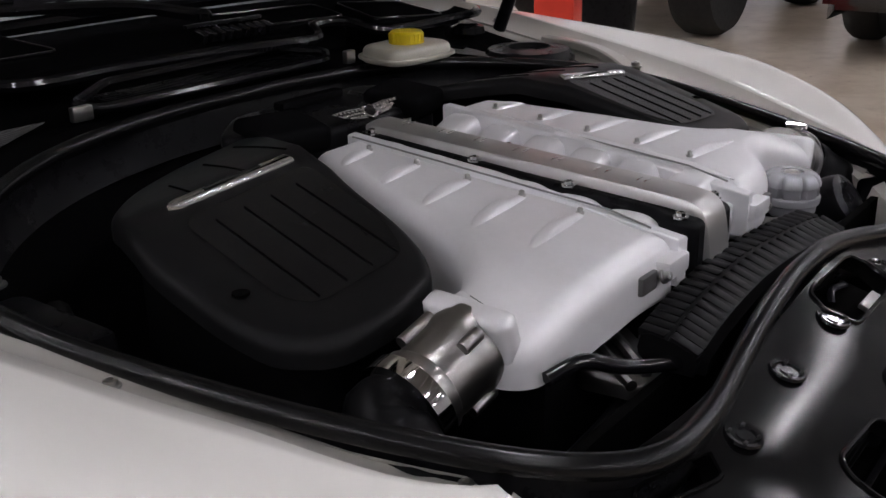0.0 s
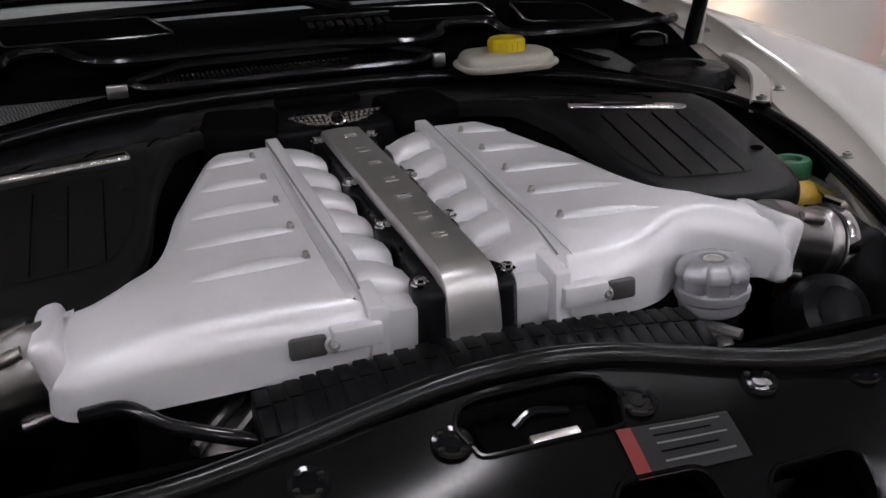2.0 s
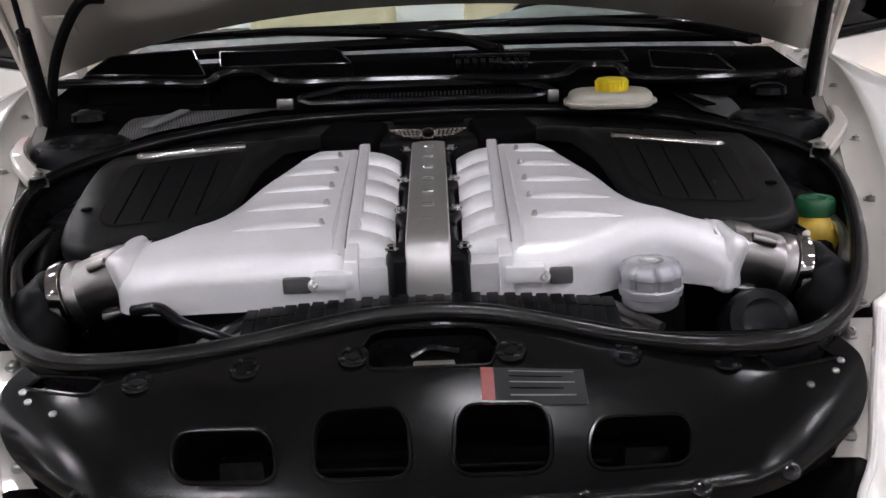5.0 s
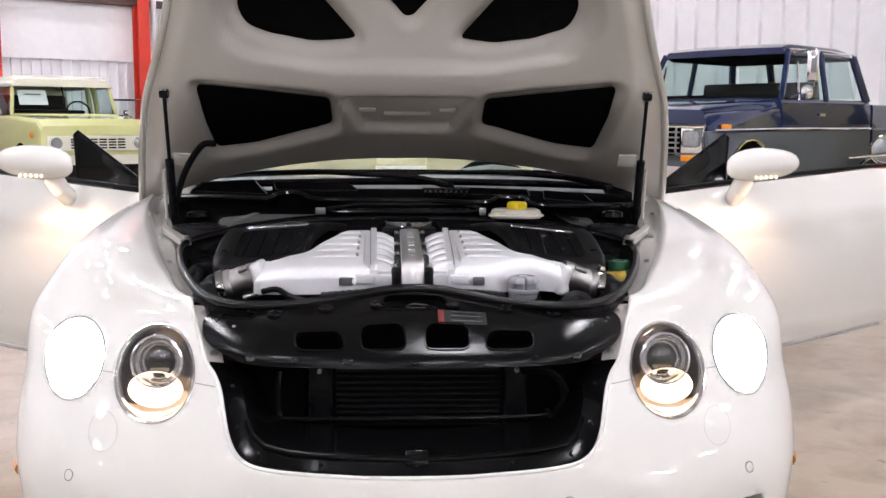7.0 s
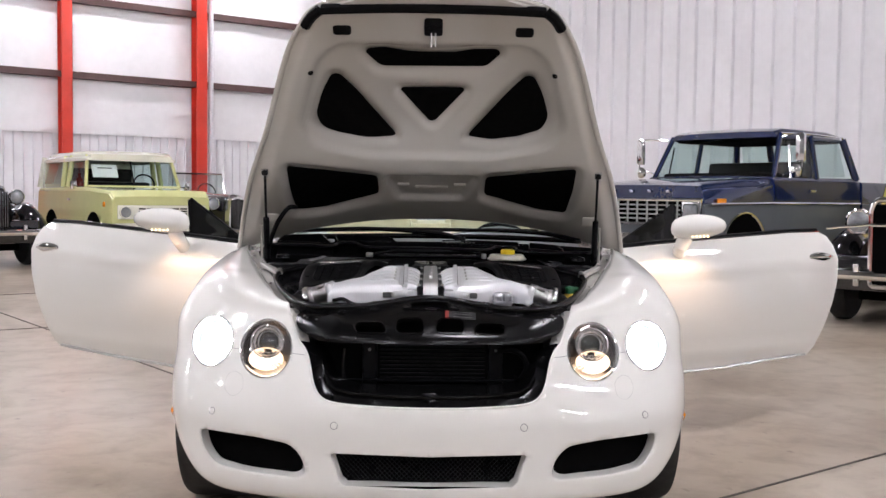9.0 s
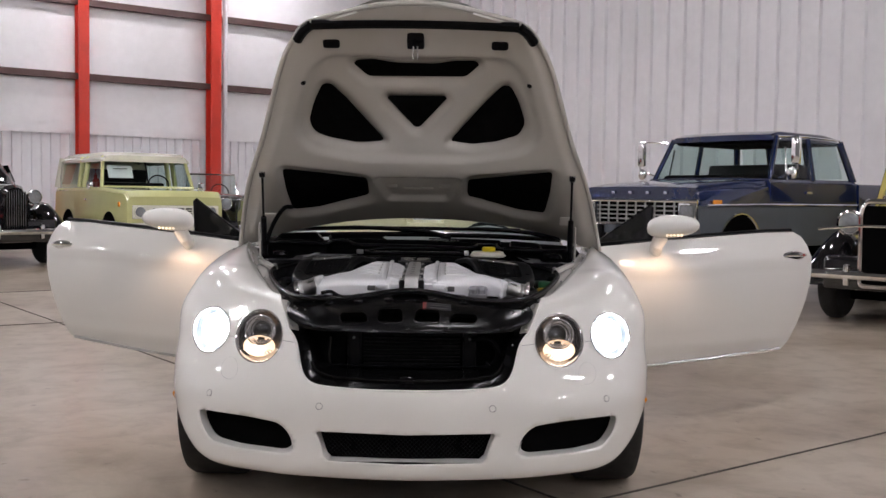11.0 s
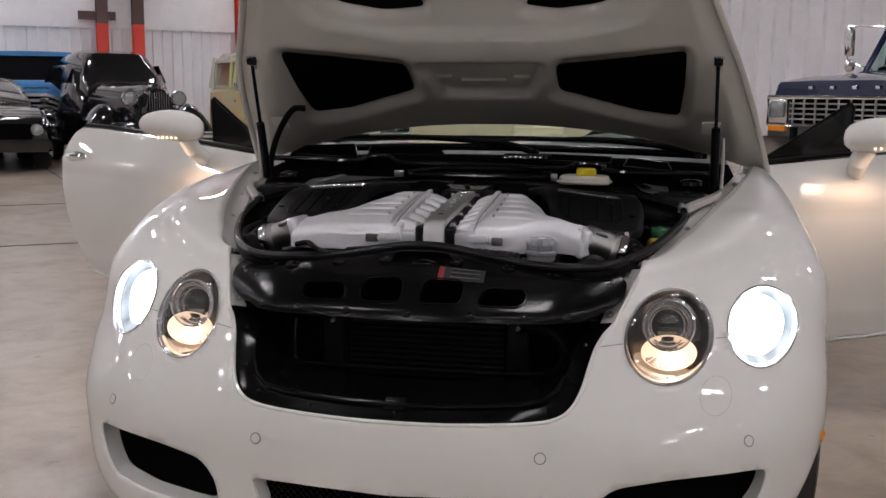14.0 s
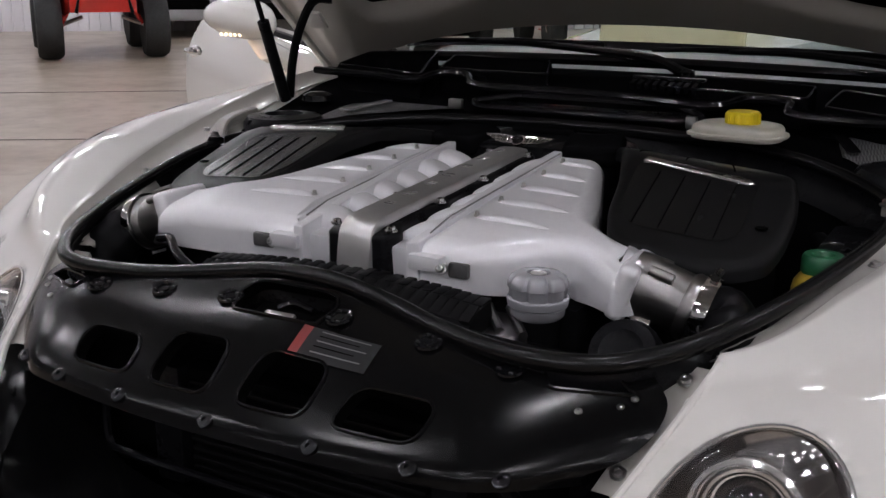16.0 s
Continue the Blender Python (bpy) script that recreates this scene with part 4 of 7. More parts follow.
# ---- doors ----
def door(sd):
    hx, hy = 0.925, 1.745
    swing = radians(28 if sd > 0 else 31)
    dv = Vector((math.cos(swing), math.sin(swing), 0))
    nv = Vector((math.sin(swing), -math.cos(swing), 0))

    def W(l, t, z):
        p = Vector((hx, hy, 0)) + dv * l + nv * t + Vector((0, 0, z))
        return Vector((p.x * sd, p.y, p.z))

    prof = [(0.0, 0.283), (0.6, 0.298), (1.22, 0.322), (1.325, 0.335), (1.36, 0.38), (1.405, 0.48), (1.455, 0.62), (1.495, 0.75), (1.515, 0.86), (1.508, 0.93), (1.48, 0.98), (1.43, 1.003), (1.2, 1.002), (0.8, 0.983), (0.4, 0.962), (0.0, 0.938)]

    def bulge(l, z):
        h = (z - 0.30) / 0.69
        base = -0.085 + 0.12 * math.sin(math.pi * min(1, max(0, 0.12 + 0.72 * h))) - 0.03 * max(0, h - 0.75) / 0.25
        crease = 0.012 * smooth(0.775 + 0.03 * l, 0.80 + 0.03 * l, z)
        sill = 0.012 * math.exp(-((z - 0.40) / 0.02) ** 2)
        return base + crease + sill - 0.03 * (l / 1.4) ** 3

    dr = part("door", sheet(prof, lambda l, z: W(l, bulge(l, z), z), 0.03), PAINT, CAR, "white car door standing wide open")
    back = -0.17
    part("door_inner", sheet(inset(prof, 0.004), lambda l, z: W(l, back, z), 0.06), CREAM, dr, "cream leather door lining")
    loop = [W(l, bulge(l, z), z) for l, z in prof]
    loop2 = [W(l, back, z) for l, z in prof]
    part("door_edge", grid([loop, loop2], True), PAINT_IN, dr)
    part("armrest", box(0.7, 0.07, 0.07, W(0.65, back - 0.02, 0.72), 0.02, (0, 0, sd * math.degrees(math.atan2(dv.y, dv.x)))), CREAM, dr, "cream armrest")
    # belt seal, chrome strip, sill strip
    part("belt_seal", tube([W(l, bulge(l, z) - 0.025, z + 0.008) for l, z in ((0.0, 0.938), (0.4, 0.962), (0.8, 0.983), (1.2, 1.002), (1.43, 1.006))], 0.013, 8), RUBBER, dr, "black belt-line seal")
    part("chrome_strip", tube([W(l, bulge(l, z) - 0.006, z + 0.002) for l, z in ((0.15, 0.947), (0.4, 0.962), (0.8, 0.983), (1.2, 1.002), (1.43, 1.004))], 0.005, 6), CHROME, dr, "chrome waist strip")
    part("sill_strip", tube([W(l, bulge(l, z) + 0.006, z) for l, z in ((0.02, 0.292), (0.4, 0.302), (0.8, 0.314), (1.30, 0.340))], 0.008, 6), STEEL, dr, "bright sill strip")
    # handle: cup and bar
    hl, hz = 1.365, 0.872
    cup = slab(ellipse(0, 0, 0.085, 0.026, 28), -0.004, 0.004, 0.004, 0.02, place=lambda u, v, w: W(hl + u, bulge(hl, hz) + 0.003 + w, hz + v))
    part("handle_cup", cup, CHROME, dr, "chrome handle recess")
    part("handle_bar", tube([W(hl - 0.075, bulge(hl, hz) + 0.012, hz + 0.004), W(hl - 0.03, bulge(hl, hz) + 0.028, hz + 0.006), W(hl + 0.04, bulge(hl, hz) + 0.028, hz + 0.006), W(hl + 0.08, bulge(hl, hz) + 0.012, hz + 0.004)], 0.010, 8), CHROME, dr, "chrome pull handle")
    # quarter glass
    q = [(-0.02, 0.945), (0.36, 0.955), (0.37, 1.14), (0.355, 1.15)]
    gm = bmesh.new()
    for off in (0, 0.004):
        gm.faces.new([gm.verts.new(W(l, bulge(0.2, 0.95) - 0.035 - off, z)) for l, z in q])
    gl = part("quarter_glass", gm, thin_glass("smoked_quarter_glass", (0.07, 0.075, 0.08)), dr, "small dark triangular quarter glass", smooth=False)
    gl.visible_shadow = False
    part("glass_frame", tube([W(l, bulge(0.2, 0.95) - 0.037, z) for l, z in q], 0.007, 6, True), BLACKP, dr, "black quarter glass frame")
    # mirror
    mc = Vector((sd * 1.297, 1.80, 1.042))
    rows = []
    for k in range(13):
        a = math.pi * k / 12
        u = -math.cos(a)
        r = math.sin(a) ** 0.72
        rows.append([mc + Vector((sd * (0.138 * u), 0.02 * u + 0.062 * r * math.cos(b) * (1.15 if math.cos(b) < 0 else 0.8), 0.064 * r * math.sin(b) * (1.0 if math.sin(b) > 0 else 0.85) * (1 - 0.12 * u) + 0.008 * u)) for b in (2 * math.pi * j / 24 for j in range(24))])
    mr = part("door_mirror", grid(rows, True), PAINT, dr, "white door mirror with lit puddle lamp")
    mn = tube([mc + Vector((-sd * 0.055, 0.01, -0.045)), mc + Vector((-sd * 0.075, 0.018, -0.085)), W(0.36, bulge(0.36, 0.92) - 0.01, 0.905)], lambda s: 0.036 - 0.004 * s, 12)
    part("mirror_neck", mn, PAINT, dr, "white mirror foot")
    for k in range(5):
        part("puddle_lamp", box(0.007, 0.008, 0.008, mc + Vector((sd * (0.035 - 0.019 * k), -0.047 - 0.002 * k, -0.041)), 0.003, (50, 0, 0)), PUDDLE, dr, "lit warm lamp under the mirror")
    lamp = bpy.data.lights.new("puddle_light", "SPOT")
    lamp.spot_size, lamp.spot_blend = radians(125), 0.6
    lamp.energy, lamp.color, lamp.shadow_soft_size = 4.5, (1.0, 0.66, 0.44), 0.04
    lo = new("puddle_light", lamp)
    lo.matrix_basis = look(mc + Vector((sd * 0.0, -0.075, -0.055)), mc + Vector((-sd * 0.06, 0.02, -0.5)))


door(1)
door(-1)

# ---- windscreen, cabin, rear of the body ----
WS = [(-0.72, 1.76, 0.985), (-0.5, 1.70, 1.0), (0, 1.655, 1.01), (0.5, 1.70, 1.0), (0.72, 1.76, 0.985)]
lo_ = cr(WS, 6)
hi_ = [Vector((p.x * 0.80, p.y + 0.62, 1.37 - 0.05 * abs(p.x) ** 2)) for p in lo_]
rows = [[a.lerp(b, t) + Vector((0, -0.05, 0.03)) * math.sin(math.pi * t) for a, b in zip(lo_, hi_)] for t in (0, 0.25, 0.5, 0.75, 1)]
ws = part("windscreen", grid(rows), thin_glass("tinted_windscreen", (0.72, 0.82, 0.78)), CAR, "raked clear windscreen")
ws.visible_shadow = False
part("screen_frame", tube([rows[t][0] for t in range(5)] + hi_ + [rows[4 - t][-1] for t in range(5)], 0.028, 8), PAINT, CAR, "white windscreen frame")
part("screen_band", grid([[p + Vector((0, -0.004, 0.004)) for p in lo_], [a.lerp(b, 0.04) + Vector((0, -0.010, 0.006)) for a, b in zip(lo_, hi_)]]), GLOSSB, CAR, "black border of the windscreen")
bm = bmesh.new()
grid([[(x * 0.09, 1.72 + 0.02 * (x / 8) ** 2 + y * 0.09, 0.93 + 0.045 * math.sin(min(1, y / 4) * math.pi * 0.55) + (0.05 * math.exp(-((x - 4) / 2) ** 2) * smooth(2, 5, y))) for x in range(-8, 9)] for y in range(0, 7)], bm=bm)
grid([[(x * 0.09, 2.26 + 0.02 * (x / 8) ** 2, z) for x in range(-8, 9)] for z in (0.95, 0.62)], bm=bm)
part("dashboard", bm, mat("dark_green_grey_leather", (0.05, 0.06, 0.058), 0.5, 0, 0.1, 20, bump=0.1, bscale=300), CAR, "dark leather dashboard")


def seat(x, y, back_h):
    st = part("seat_cushion", box(0.52, 0.52, 0.18, (x, y - 0.28, 0.46), 0.06, (6, 0, 0), segs=4), CREAM, CAR, "cream leather seat")
    part("backrest", box(0.50, 0.17, back_h, (x, y + 0.02, 0.54 + back_h / 2), 0.06, (-14, 0, 0), segs=4), CREAM, st)
    part("headrest", box(0.27, 0.10, 0.17, (x, y + 0.13, 0.58 + back_h + 0.06), 0.045, (-12, 0, 0), segs=4), CREAM, st)
    for k in (-1, 1):
        part("bolster", tube([(x + k * 0.21, y - 0.05, 0.60), (x + k * 0.22, y + 0.02, 0.80), (x + k * 0.19, y + 0.09, 0.52 + back_h)], 0.05, 10), CREAM, st)
    part("piping", tube([(x - 0.2, y - 0.06, 0.62), (x - 0.16, y + 0.0, 0.55 + back_h * 0.9), (x + 0.16, y + 0.0, 0.55 + back_h * 0.9), (x + 0.2, y - 0.06, 0.62)], 0.006, 6), CREAM, st)


for x in (-0.37, 0.37):
    seat(x, 2.95, 0.58)
    seat(x * 0.92, 3.72, 0.50)
part("rear_deck", box(1.5, 0.75, 0.10, (0, 4.05, 0.95), 0.03), CREAM, CAR, "cream hood cover behind the seats")
part("cabin_floor", box(1.6, 2.4, 0.05, (0, 2.95, 0.25), 0.01), CREAM, CAR, "cream carpet")
part("steering_wheel", tube([(0.37 + 0.18 * math.cos(a), 2.36 + 0.05 * math.sin(a), 0.86 + 0.17 * math.sin(a)) for a in (2 * math.pi * k / 28 for k in range(28))], 0.016, 8, True), BLACKP, CAR, "dark leather steering wheel")
rear = []
for y, w, zt in ((3.02, 0.93, 0.93), (3.35, 0.945, 0.96), (3.8, 0.945, 0.965), (4.3, 0.91, 0.93), (4.6, 0.84, 0.87), (4.78, 0.70, 0.76)):
    sec = [(w * 0.94, 0.22), (w, 0.40), (w * 1.0, 0.60), (w * 0.985, 0.78), (w * 0.93, zt - 0.03), (w * 0.82, zt)]
    rear.append([Vector((a, y, b)) for a, b in sec] + [Vector((-a, y, b)) for a, b in sec[::-1]])
part("rear_body", grid(rear), PAINT, CAR, "white rear quarter body")
part("boot_lid", grid([[Vector((x * 0.1, y, zt + 0.01 - 0.02 * (x / 8) ** 2)) for x in range(-8, 9)] for y, zt in ((4.25, 0.94), (4.45, 0.925), (4.65, 0.86), (4.79, 0.72))]), PAINT, CAR, "white boot lid")
for s in (-1, 1):
    part("sill", box(0.10, 1.35, 0.14, (s * 0.86, 2.38, 0.27), 0.03), PAINT, CAR, "white door sill")
    part("a_pillar", box(0.08, 0.10, 0.68, (s * 0.86, 1.74, 0.60), 0.02), PAINT, CAR, "white door pillar")

# ---- engine bay ----
SEAL = [(0.0, 0.365, 0.828), (0.06, 0.366, 0.824), (0.13, 0.363, 0.813), (0.21, 0.354, 0.801), (0.30, 0.340, 0.796), (0.385, 0.342, 0.797), (0.445, 0.385, 0.803), (0.495, 0.47, 0.813), (0.545, 0.60, 0.828), (0.588, 0.755, 0.846), (0.603, 0.86, 0.858), (0.590, 0.95, 0.868), (0.53, 1.04, 0.879), (0.44, 1.12, 0.889), (0.32, 1.18, 0.896), (0.16, 1.215, 0.900)]
loop = [(x, y - 0.020 * math.exp(-(((x - 0.27) / 0.13) ** 2)) * (y < 0.5), z) for x, y, z in SEAL] + [(0, 1.22, 0.901)] + [(-x, y, z) for x, y, z in SEAL[1:]][::-1]
ringp = cr(loop, 5, True)
SEALR = mat("smooth_black_seal", (0.004, 0.004, 0.0045), 0.24, 0, 0.08, 30, spec=0.22)
part("bay_seal", tube(ringp, 0.0108, 16, True), SEALR, CAR, "black rubber seal round the engine bay")
low = [Vector((p.x * 1.0, p.y, p.z - 0.014)) for p in ringp]
cen = Vector((0, 0.78, 0))
part("seal_channel", grid([[p + (p - cen).normalized() * 0.014 * Vector((1, 1, 0)) + Vector((0, 0, -0.004)) for p in ringp], [p + Vector((0, 0, -0.012)) for p in ringp], [p + Vector((0, 0, -0.030)) for p in ringp], [Vector((p.x * 0.97, 0.78 + (p.y - 0.78) * 0.97, p.z - 0.06)) for p in ringp]], True), BLACKP, CAR, "black seal carrier")
tub = bmesh.new()
grid([[Vector((p.x * f, 0.78 + (p.y - 0.78) * f, z0 if z0 < 0.7 else p.z - 0.05)) for p in ringp] for f, z0 in ((0.99, 0.9), (0.95, 0.62), (0.90, 0.50))], True, bm=tub)
sheet([(p.x * 0.90, 0.78 + (p.y - 0.78) * 0.90) for p in ringp], lambda x, y: Vector((x, y, 0.50)), 0.15, (), tub)
part("engine_bay", tub, BLACKD, CAR, "dark engine bay tub")
# closing ledges between the seal and the wing flanges
flo = [r for r in FLANGE[3]]
outer_l = [Vector((p.x, p.y, p.z - 0.004)) for p in flo]
led = []
for p in outer_l:
    q = min(ringp, key=lambda r: (r.x - p.x) ** 2 + (r.y - min(p.y, 1.0)) ** 2)
    led.append(Vector((q.x + 0.004, q.y, q.z - 0.016)))
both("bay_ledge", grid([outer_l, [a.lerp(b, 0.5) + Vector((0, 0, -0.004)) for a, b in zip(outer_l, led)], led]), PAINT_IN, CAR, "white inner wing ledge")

eng = part("engine_block", box(0.62, 0.46, 0.24, (0, 0.72, 0.68), 0.03), BLACKD, CAR, "dark engine block below the covers")


def man_top(x, y):
    return 0.874 + 0.088 * (y - 0.56) - 0.22 * max(0, x - 0.29) - 0.5 * max(0, 0.54 - y) ** 1.0 * 0.35


MAN = rounded([(0.092, 0.905), (0.172, 0.903), (0.188, 0.880), (0.238, 0.735), (0.255, 0.660), (0.272, 0.616), (0.300, 0.588), (0.334, 0.572), (0.362, 0.580), (0.372, 0.500), (0.355, 0.476), (0.300, 0.470), (0.225, 0.473), (0.165, 0.476), (0.088, 0.472)], 0.02, 4)
# the other side is scooped out for the oil filler
MAN_F = rounded([(0.092, 0.905), (0.172, 0.903), (0.188, 0.880), (0.238, 0.735), (0.255, 0.660), (0.272, 0.618), (0.300, 0.592), (0.334, 0.576), (0.362, 0.582), (0.372, 0.500), (0.352, 0.484), (0.318, 0.510), (0.272, 0.527), (0.240, 0.518), (0.205, 0.490), (0.165, 0.478), (0.088, 0.472)], 0.02, 4)
part("intake_manifold", slab(MAN_F, 0.797, man_top, 0.024, 0.02, rings=6), CAST, eng, "silver-painted cast intake manifold")
part("intake_manifold", mirrored(slab(MAN, 0.797, man_top, 0.024, 0.02, rings=6)), CAST, eng, "silver-painted cast intake manifold")
RAIL = [(0.0895, 0.909), (0.1045, 0.908), (0.101, 0.70), (0.097, 0.469), (0.081, 0.467), (0.085, 0.70)]
both("flange_rail", slab(RAIL, 0.805, lambda x, y: man_top(x, y) + 0.0026, 0.0028, 0.03, rings=3), CAST, eng, "machined edge flange of the manifold")
# flange rail, screws and ribs of each manifold
part_line = [(0.1045 - 0.0075 * (0.908 - y) / 0.44, y, man_top(0.10, y) + 0.0008) for y in (0.900, 0.85, 0.7, 0.55, 0.50)]
both("joint_line", tube(part_line, 0.0012, 5), SEAMG, eng)
for i in range(5):
    y = 0.850 - 0.0715 * i
    z = man_top(0.131, y)
    bm = bolt_bm(0.0030, 0.006)
    bm.transform(Matrix.Translation((0.131, y, z + 0.001)))
    both("manifold_screw", bm, STEEL, eng, "small bright screw")
    xe = (0.188, 0.206, 0.226, 0.240, 0.244)[i]
    rows = []
    for k in range(15):
        t = k / 14
        x = 0.129 + (xe - 0.129) * t
        yy = y - 0.010 * t + 0.012 * math.sin(t * math.pi) * 0.4
        w = 0.0095 * math.sin(math.pi * min(1, t * 0.92 + 0.08)) ** 0.6 + 0.0006
        h = 0.0078 * math.sin(math.pi * min(1, t * 0.9 + 0.1)) ** 0.8 * (1 - 0.35 * t)
        rows.append([Vector((x, yy + w * math.cos(a), man_top(x, yy) - 0.001 + max(0, h * math.sin(a)) ** 1.0)) for a in (math.pi * j / 8 for j in range(9))])
    both("cast_rib", grid(rows), CAST, eng)
# runners towards the middle
for i, y in enumerate((0.873, 0.808, 0.740, 0.673, 0.607, 0.540)):
    rows = []
    sq = lambda v, e: math.copysign(abs(v) ** e, v)
    for k in range(11):
        t = k / 10
        x, z = 0.094 - 0.052 * t, man_top(0.09, y) - 0.003 - 0.017 * t**2.2
        r = 0.0300 - 0.003 * t - 0.0015 * math.sin(math.pi * t)
        rows.append([Vector((x, y + r * sq(math.cos(a), 0.55), z - 0.030 + 0.030 * sq(math.sin(a), 0.62))) for a in (2 * math.pi * j / 32 for j in range(32))])
    both("intake_runner", grid(rows, True), CAST, eng, "cast silver intake runner")
# mounting lugs at the front, with bolts
# dark grey of solid boxes that stand in for the shaded notches
POCKET = mat("pocket_shade_grey", (0.085, 0.083, 0.085), 0.5, 0.3, 0.15, 60)
both("runner_bed", box(0.042, 0.43, 0.05, (0.068, 0.70, 0.836), 0.006, (5, 0, 0)), CAST, eng, "cast web between the runners")
for s in (-1, 1):
    part("mount_lug", box(0.046, 0.020, 0.020, (s * 0.110, 0.470, 0.833), 0.004), CAST, eng, "cast mounting lug")
    part("casting_pocket", box(0.034 if s < 0 else 0.028, 0.010, 0.020, (s * 0.153, 0.4752, 0.8265), 0.004), POCKET, eng, "dark box drawn as a shaded casting pocket")
    b = bolt_bm(0.0052, 0.008)
    b.transform(Matrix.Translation((s * 0.132, 0.468, 0.828)) @ pose(0, 0, 0, 70, 0, 0))
    part("lug_bolt", b, STEEL, eng, "bright hex bolt")
    plate = rounded([(0.150, 0.50), (0.178, 0.545), (0.262, 0.488), (0.255, 0.428), (0.205, 0.42)], 0.012, 3)
    part("lower_bracket", slab([(s * x, y) for x, y in plate], 0.755, lambda x, y: 0.775 + 0.10 * (y - 0.48), 0.004, 0.03), MACH, eng, "bare aluminium bracket")
    for dx in (0.0, 0.030):
        part("bracket_rib", tube([(s * (0.262 - dx), 0.432, 0.774), (s * (0.200 - dx), 0.515, 0.784)], 0.006, 8), MACH, eng)

# middle cover: black base with lobes, silver strip, plain raised bars
side = []
for y, w in ((0.472, 0.040), (0.478, 0.046), (0.492, 0.050), (0.515, 0.047), (0.53, 0.037), (0.600, 0.036), (0.622, 0.043), (0.645, 0.043), (0.665, 0.036), (0.738, 0.035), (0.755, 0.042), (0.776, 0.042), (0.795, 0.035), (0.90, 0.034), (0.918, 0.041), (0.94, 0.041), (0.955, 0.036)):
    side.append((w, y))
base = side + [(-x, y) for x, y in side[::-1]]
part("cover_base", slab(base, 0.79, lambda x, y: 0.858 + 0.07 * (y - 0.49), 0.008, 0.02), BLACKP, eng, "black plastic middle cover")
prof = cr([(0, 0.948, 0.897), (0, 0.80, 0.890), (0, 0.62, 0.880), (0, 0.52, 0.874), (0, 0.490, 0.870), (0, 0.476, 0.860), (0, 0.470, 0.842), (0, 0.466, 0.815), (0, 0.465, 0.800)], 5)
rows = []
for i, p in enumerate(prof):
    t = (prof[min(i + 1, len(prof) - 1)] - prof[max(i - 1, 0)]).normalized()
    n = Vector((0, t.z, -t.y))
    w = 0.0262 + 0.0006 * i / len(prof)
    rows.append([p + Vector((u * w, 0, 0)) + n * h for u, h in ((-1, -0.012), (-1, -0.002), (-0.93, 0.001), (-0.5, 0.0025), (0, 0.003), (0.5, 0.0025), (0.93, 0.001), (1, -0.002), (1, -0.012))])
part("cover_strip", grid(rows), BRUSH, eng, "brushed silver cover strip")
for i in range(7):
    y = 0.555 + 0.056 * i
    z = 0.8762 + 0.07 * (y - 0.555) * 0.95 + 0.003
    for dy in ((-0.007, 0.007) if i % 2 else (0.0, 0.009)):
        part("raised_bar", box(0.015, 0.0020, 0.0022, (0, y + dy, z), 0.0008), CHROME, eng, "plain raised bar")
for y in (0.493, 0.634, 0.766, 0.929):
    for s in (-1, 1):
        b = bolt_bm(0.0058, 0.006)
        b.transform(Matrix.Translation((s * (0.0425 if y < 0.5 else 0.036), y, 0.859 + 0.07 * (y - 0.49))))
        part("cover_bolt", b, CHROME, eng, "bright cover bolt")
# winged emblem as plain shapes
em = Matrix.Translation((0, 0.964, 0.908)) @ pose(0, 0, 0, 38, 0, 0)
part("emblem_disc", lathe([(0.0125, -0.002), (0.0125, 0.002), (0.0105, 0.003), (0.0100, 0.0015), (0.0005, 0.0015)], 24, m=em, squash=0.95), CHROME, eng, "plain chrome emblem disc")
part("emblem_core", lathe([(0.0085, 0.001), (0.008, 0.0026), (0.0005, 0.003)], 20, m=em), GLOSSB, eng)
for s in (-1, 1):
    for k in range(3):
        for j in range(7 - k):
            x = 0.014 + j * (0.0072 - 0.0006 * k)
            bm = box(0.0052, 0.0042, 0.0016, (s * x, 0.005 - 0.0052 * k + 0.0004 * j, 0.001), 0.0007, (0, 0, s * (16 - 4 * k)))
            bm.transform(em)
            part("emblem_feather", bm, CHROME, eng, "chrome emblem feather")
    part("emblem_edge", tube([em @ Vector((s * x, y, 0.001)) for x, y in ((0.012, 0.008), (0.035, 0.0105), (0.063, 0.0095), (0.050, 0.001), (0.030, -0.006), (0.012, -0.009))], 0.0009, 5), CHROME, eng)
back_plate = rounded([(-0.155, 0.972), (0.155, 0.972), (0.19, 1.05), (0.12, 1.10), (-0.12, 1.10), (-0.19, 1.05)], 0.02)
part("rear_cover", slab(back_plate, 0.82, lambda x, y: 0.896 + 0.10 * (y - 0.972), 0.008, 0.03), BLACKP, eng, "black rear engine cover")
part("rear_cover_plate", box(0.12, 0.02, 0.012, (0, 1.075, 0.912), 0.004), BLACKD, eng)
for s in (-1, 1):
    part("rear_cover_wing", box(0.10, 0.09, 0.035, (s * 0.122, 1.005, 0.897), 0.014, (8, 0, s * 14), segs=4), BLACKD, eng)


# air boxes
def air_top(x, y):
    x = abs(x)
    z = 0.924 + 0.30 * (y - 0.84) if y <= 0.845 else 0.9255 - 0.10 * (y - 0.845) - 0.5 * (y - 0.845) ** 2
    return z - 0.075 * (x - 0.272) - 0.25 * max(0, x - 0.475)


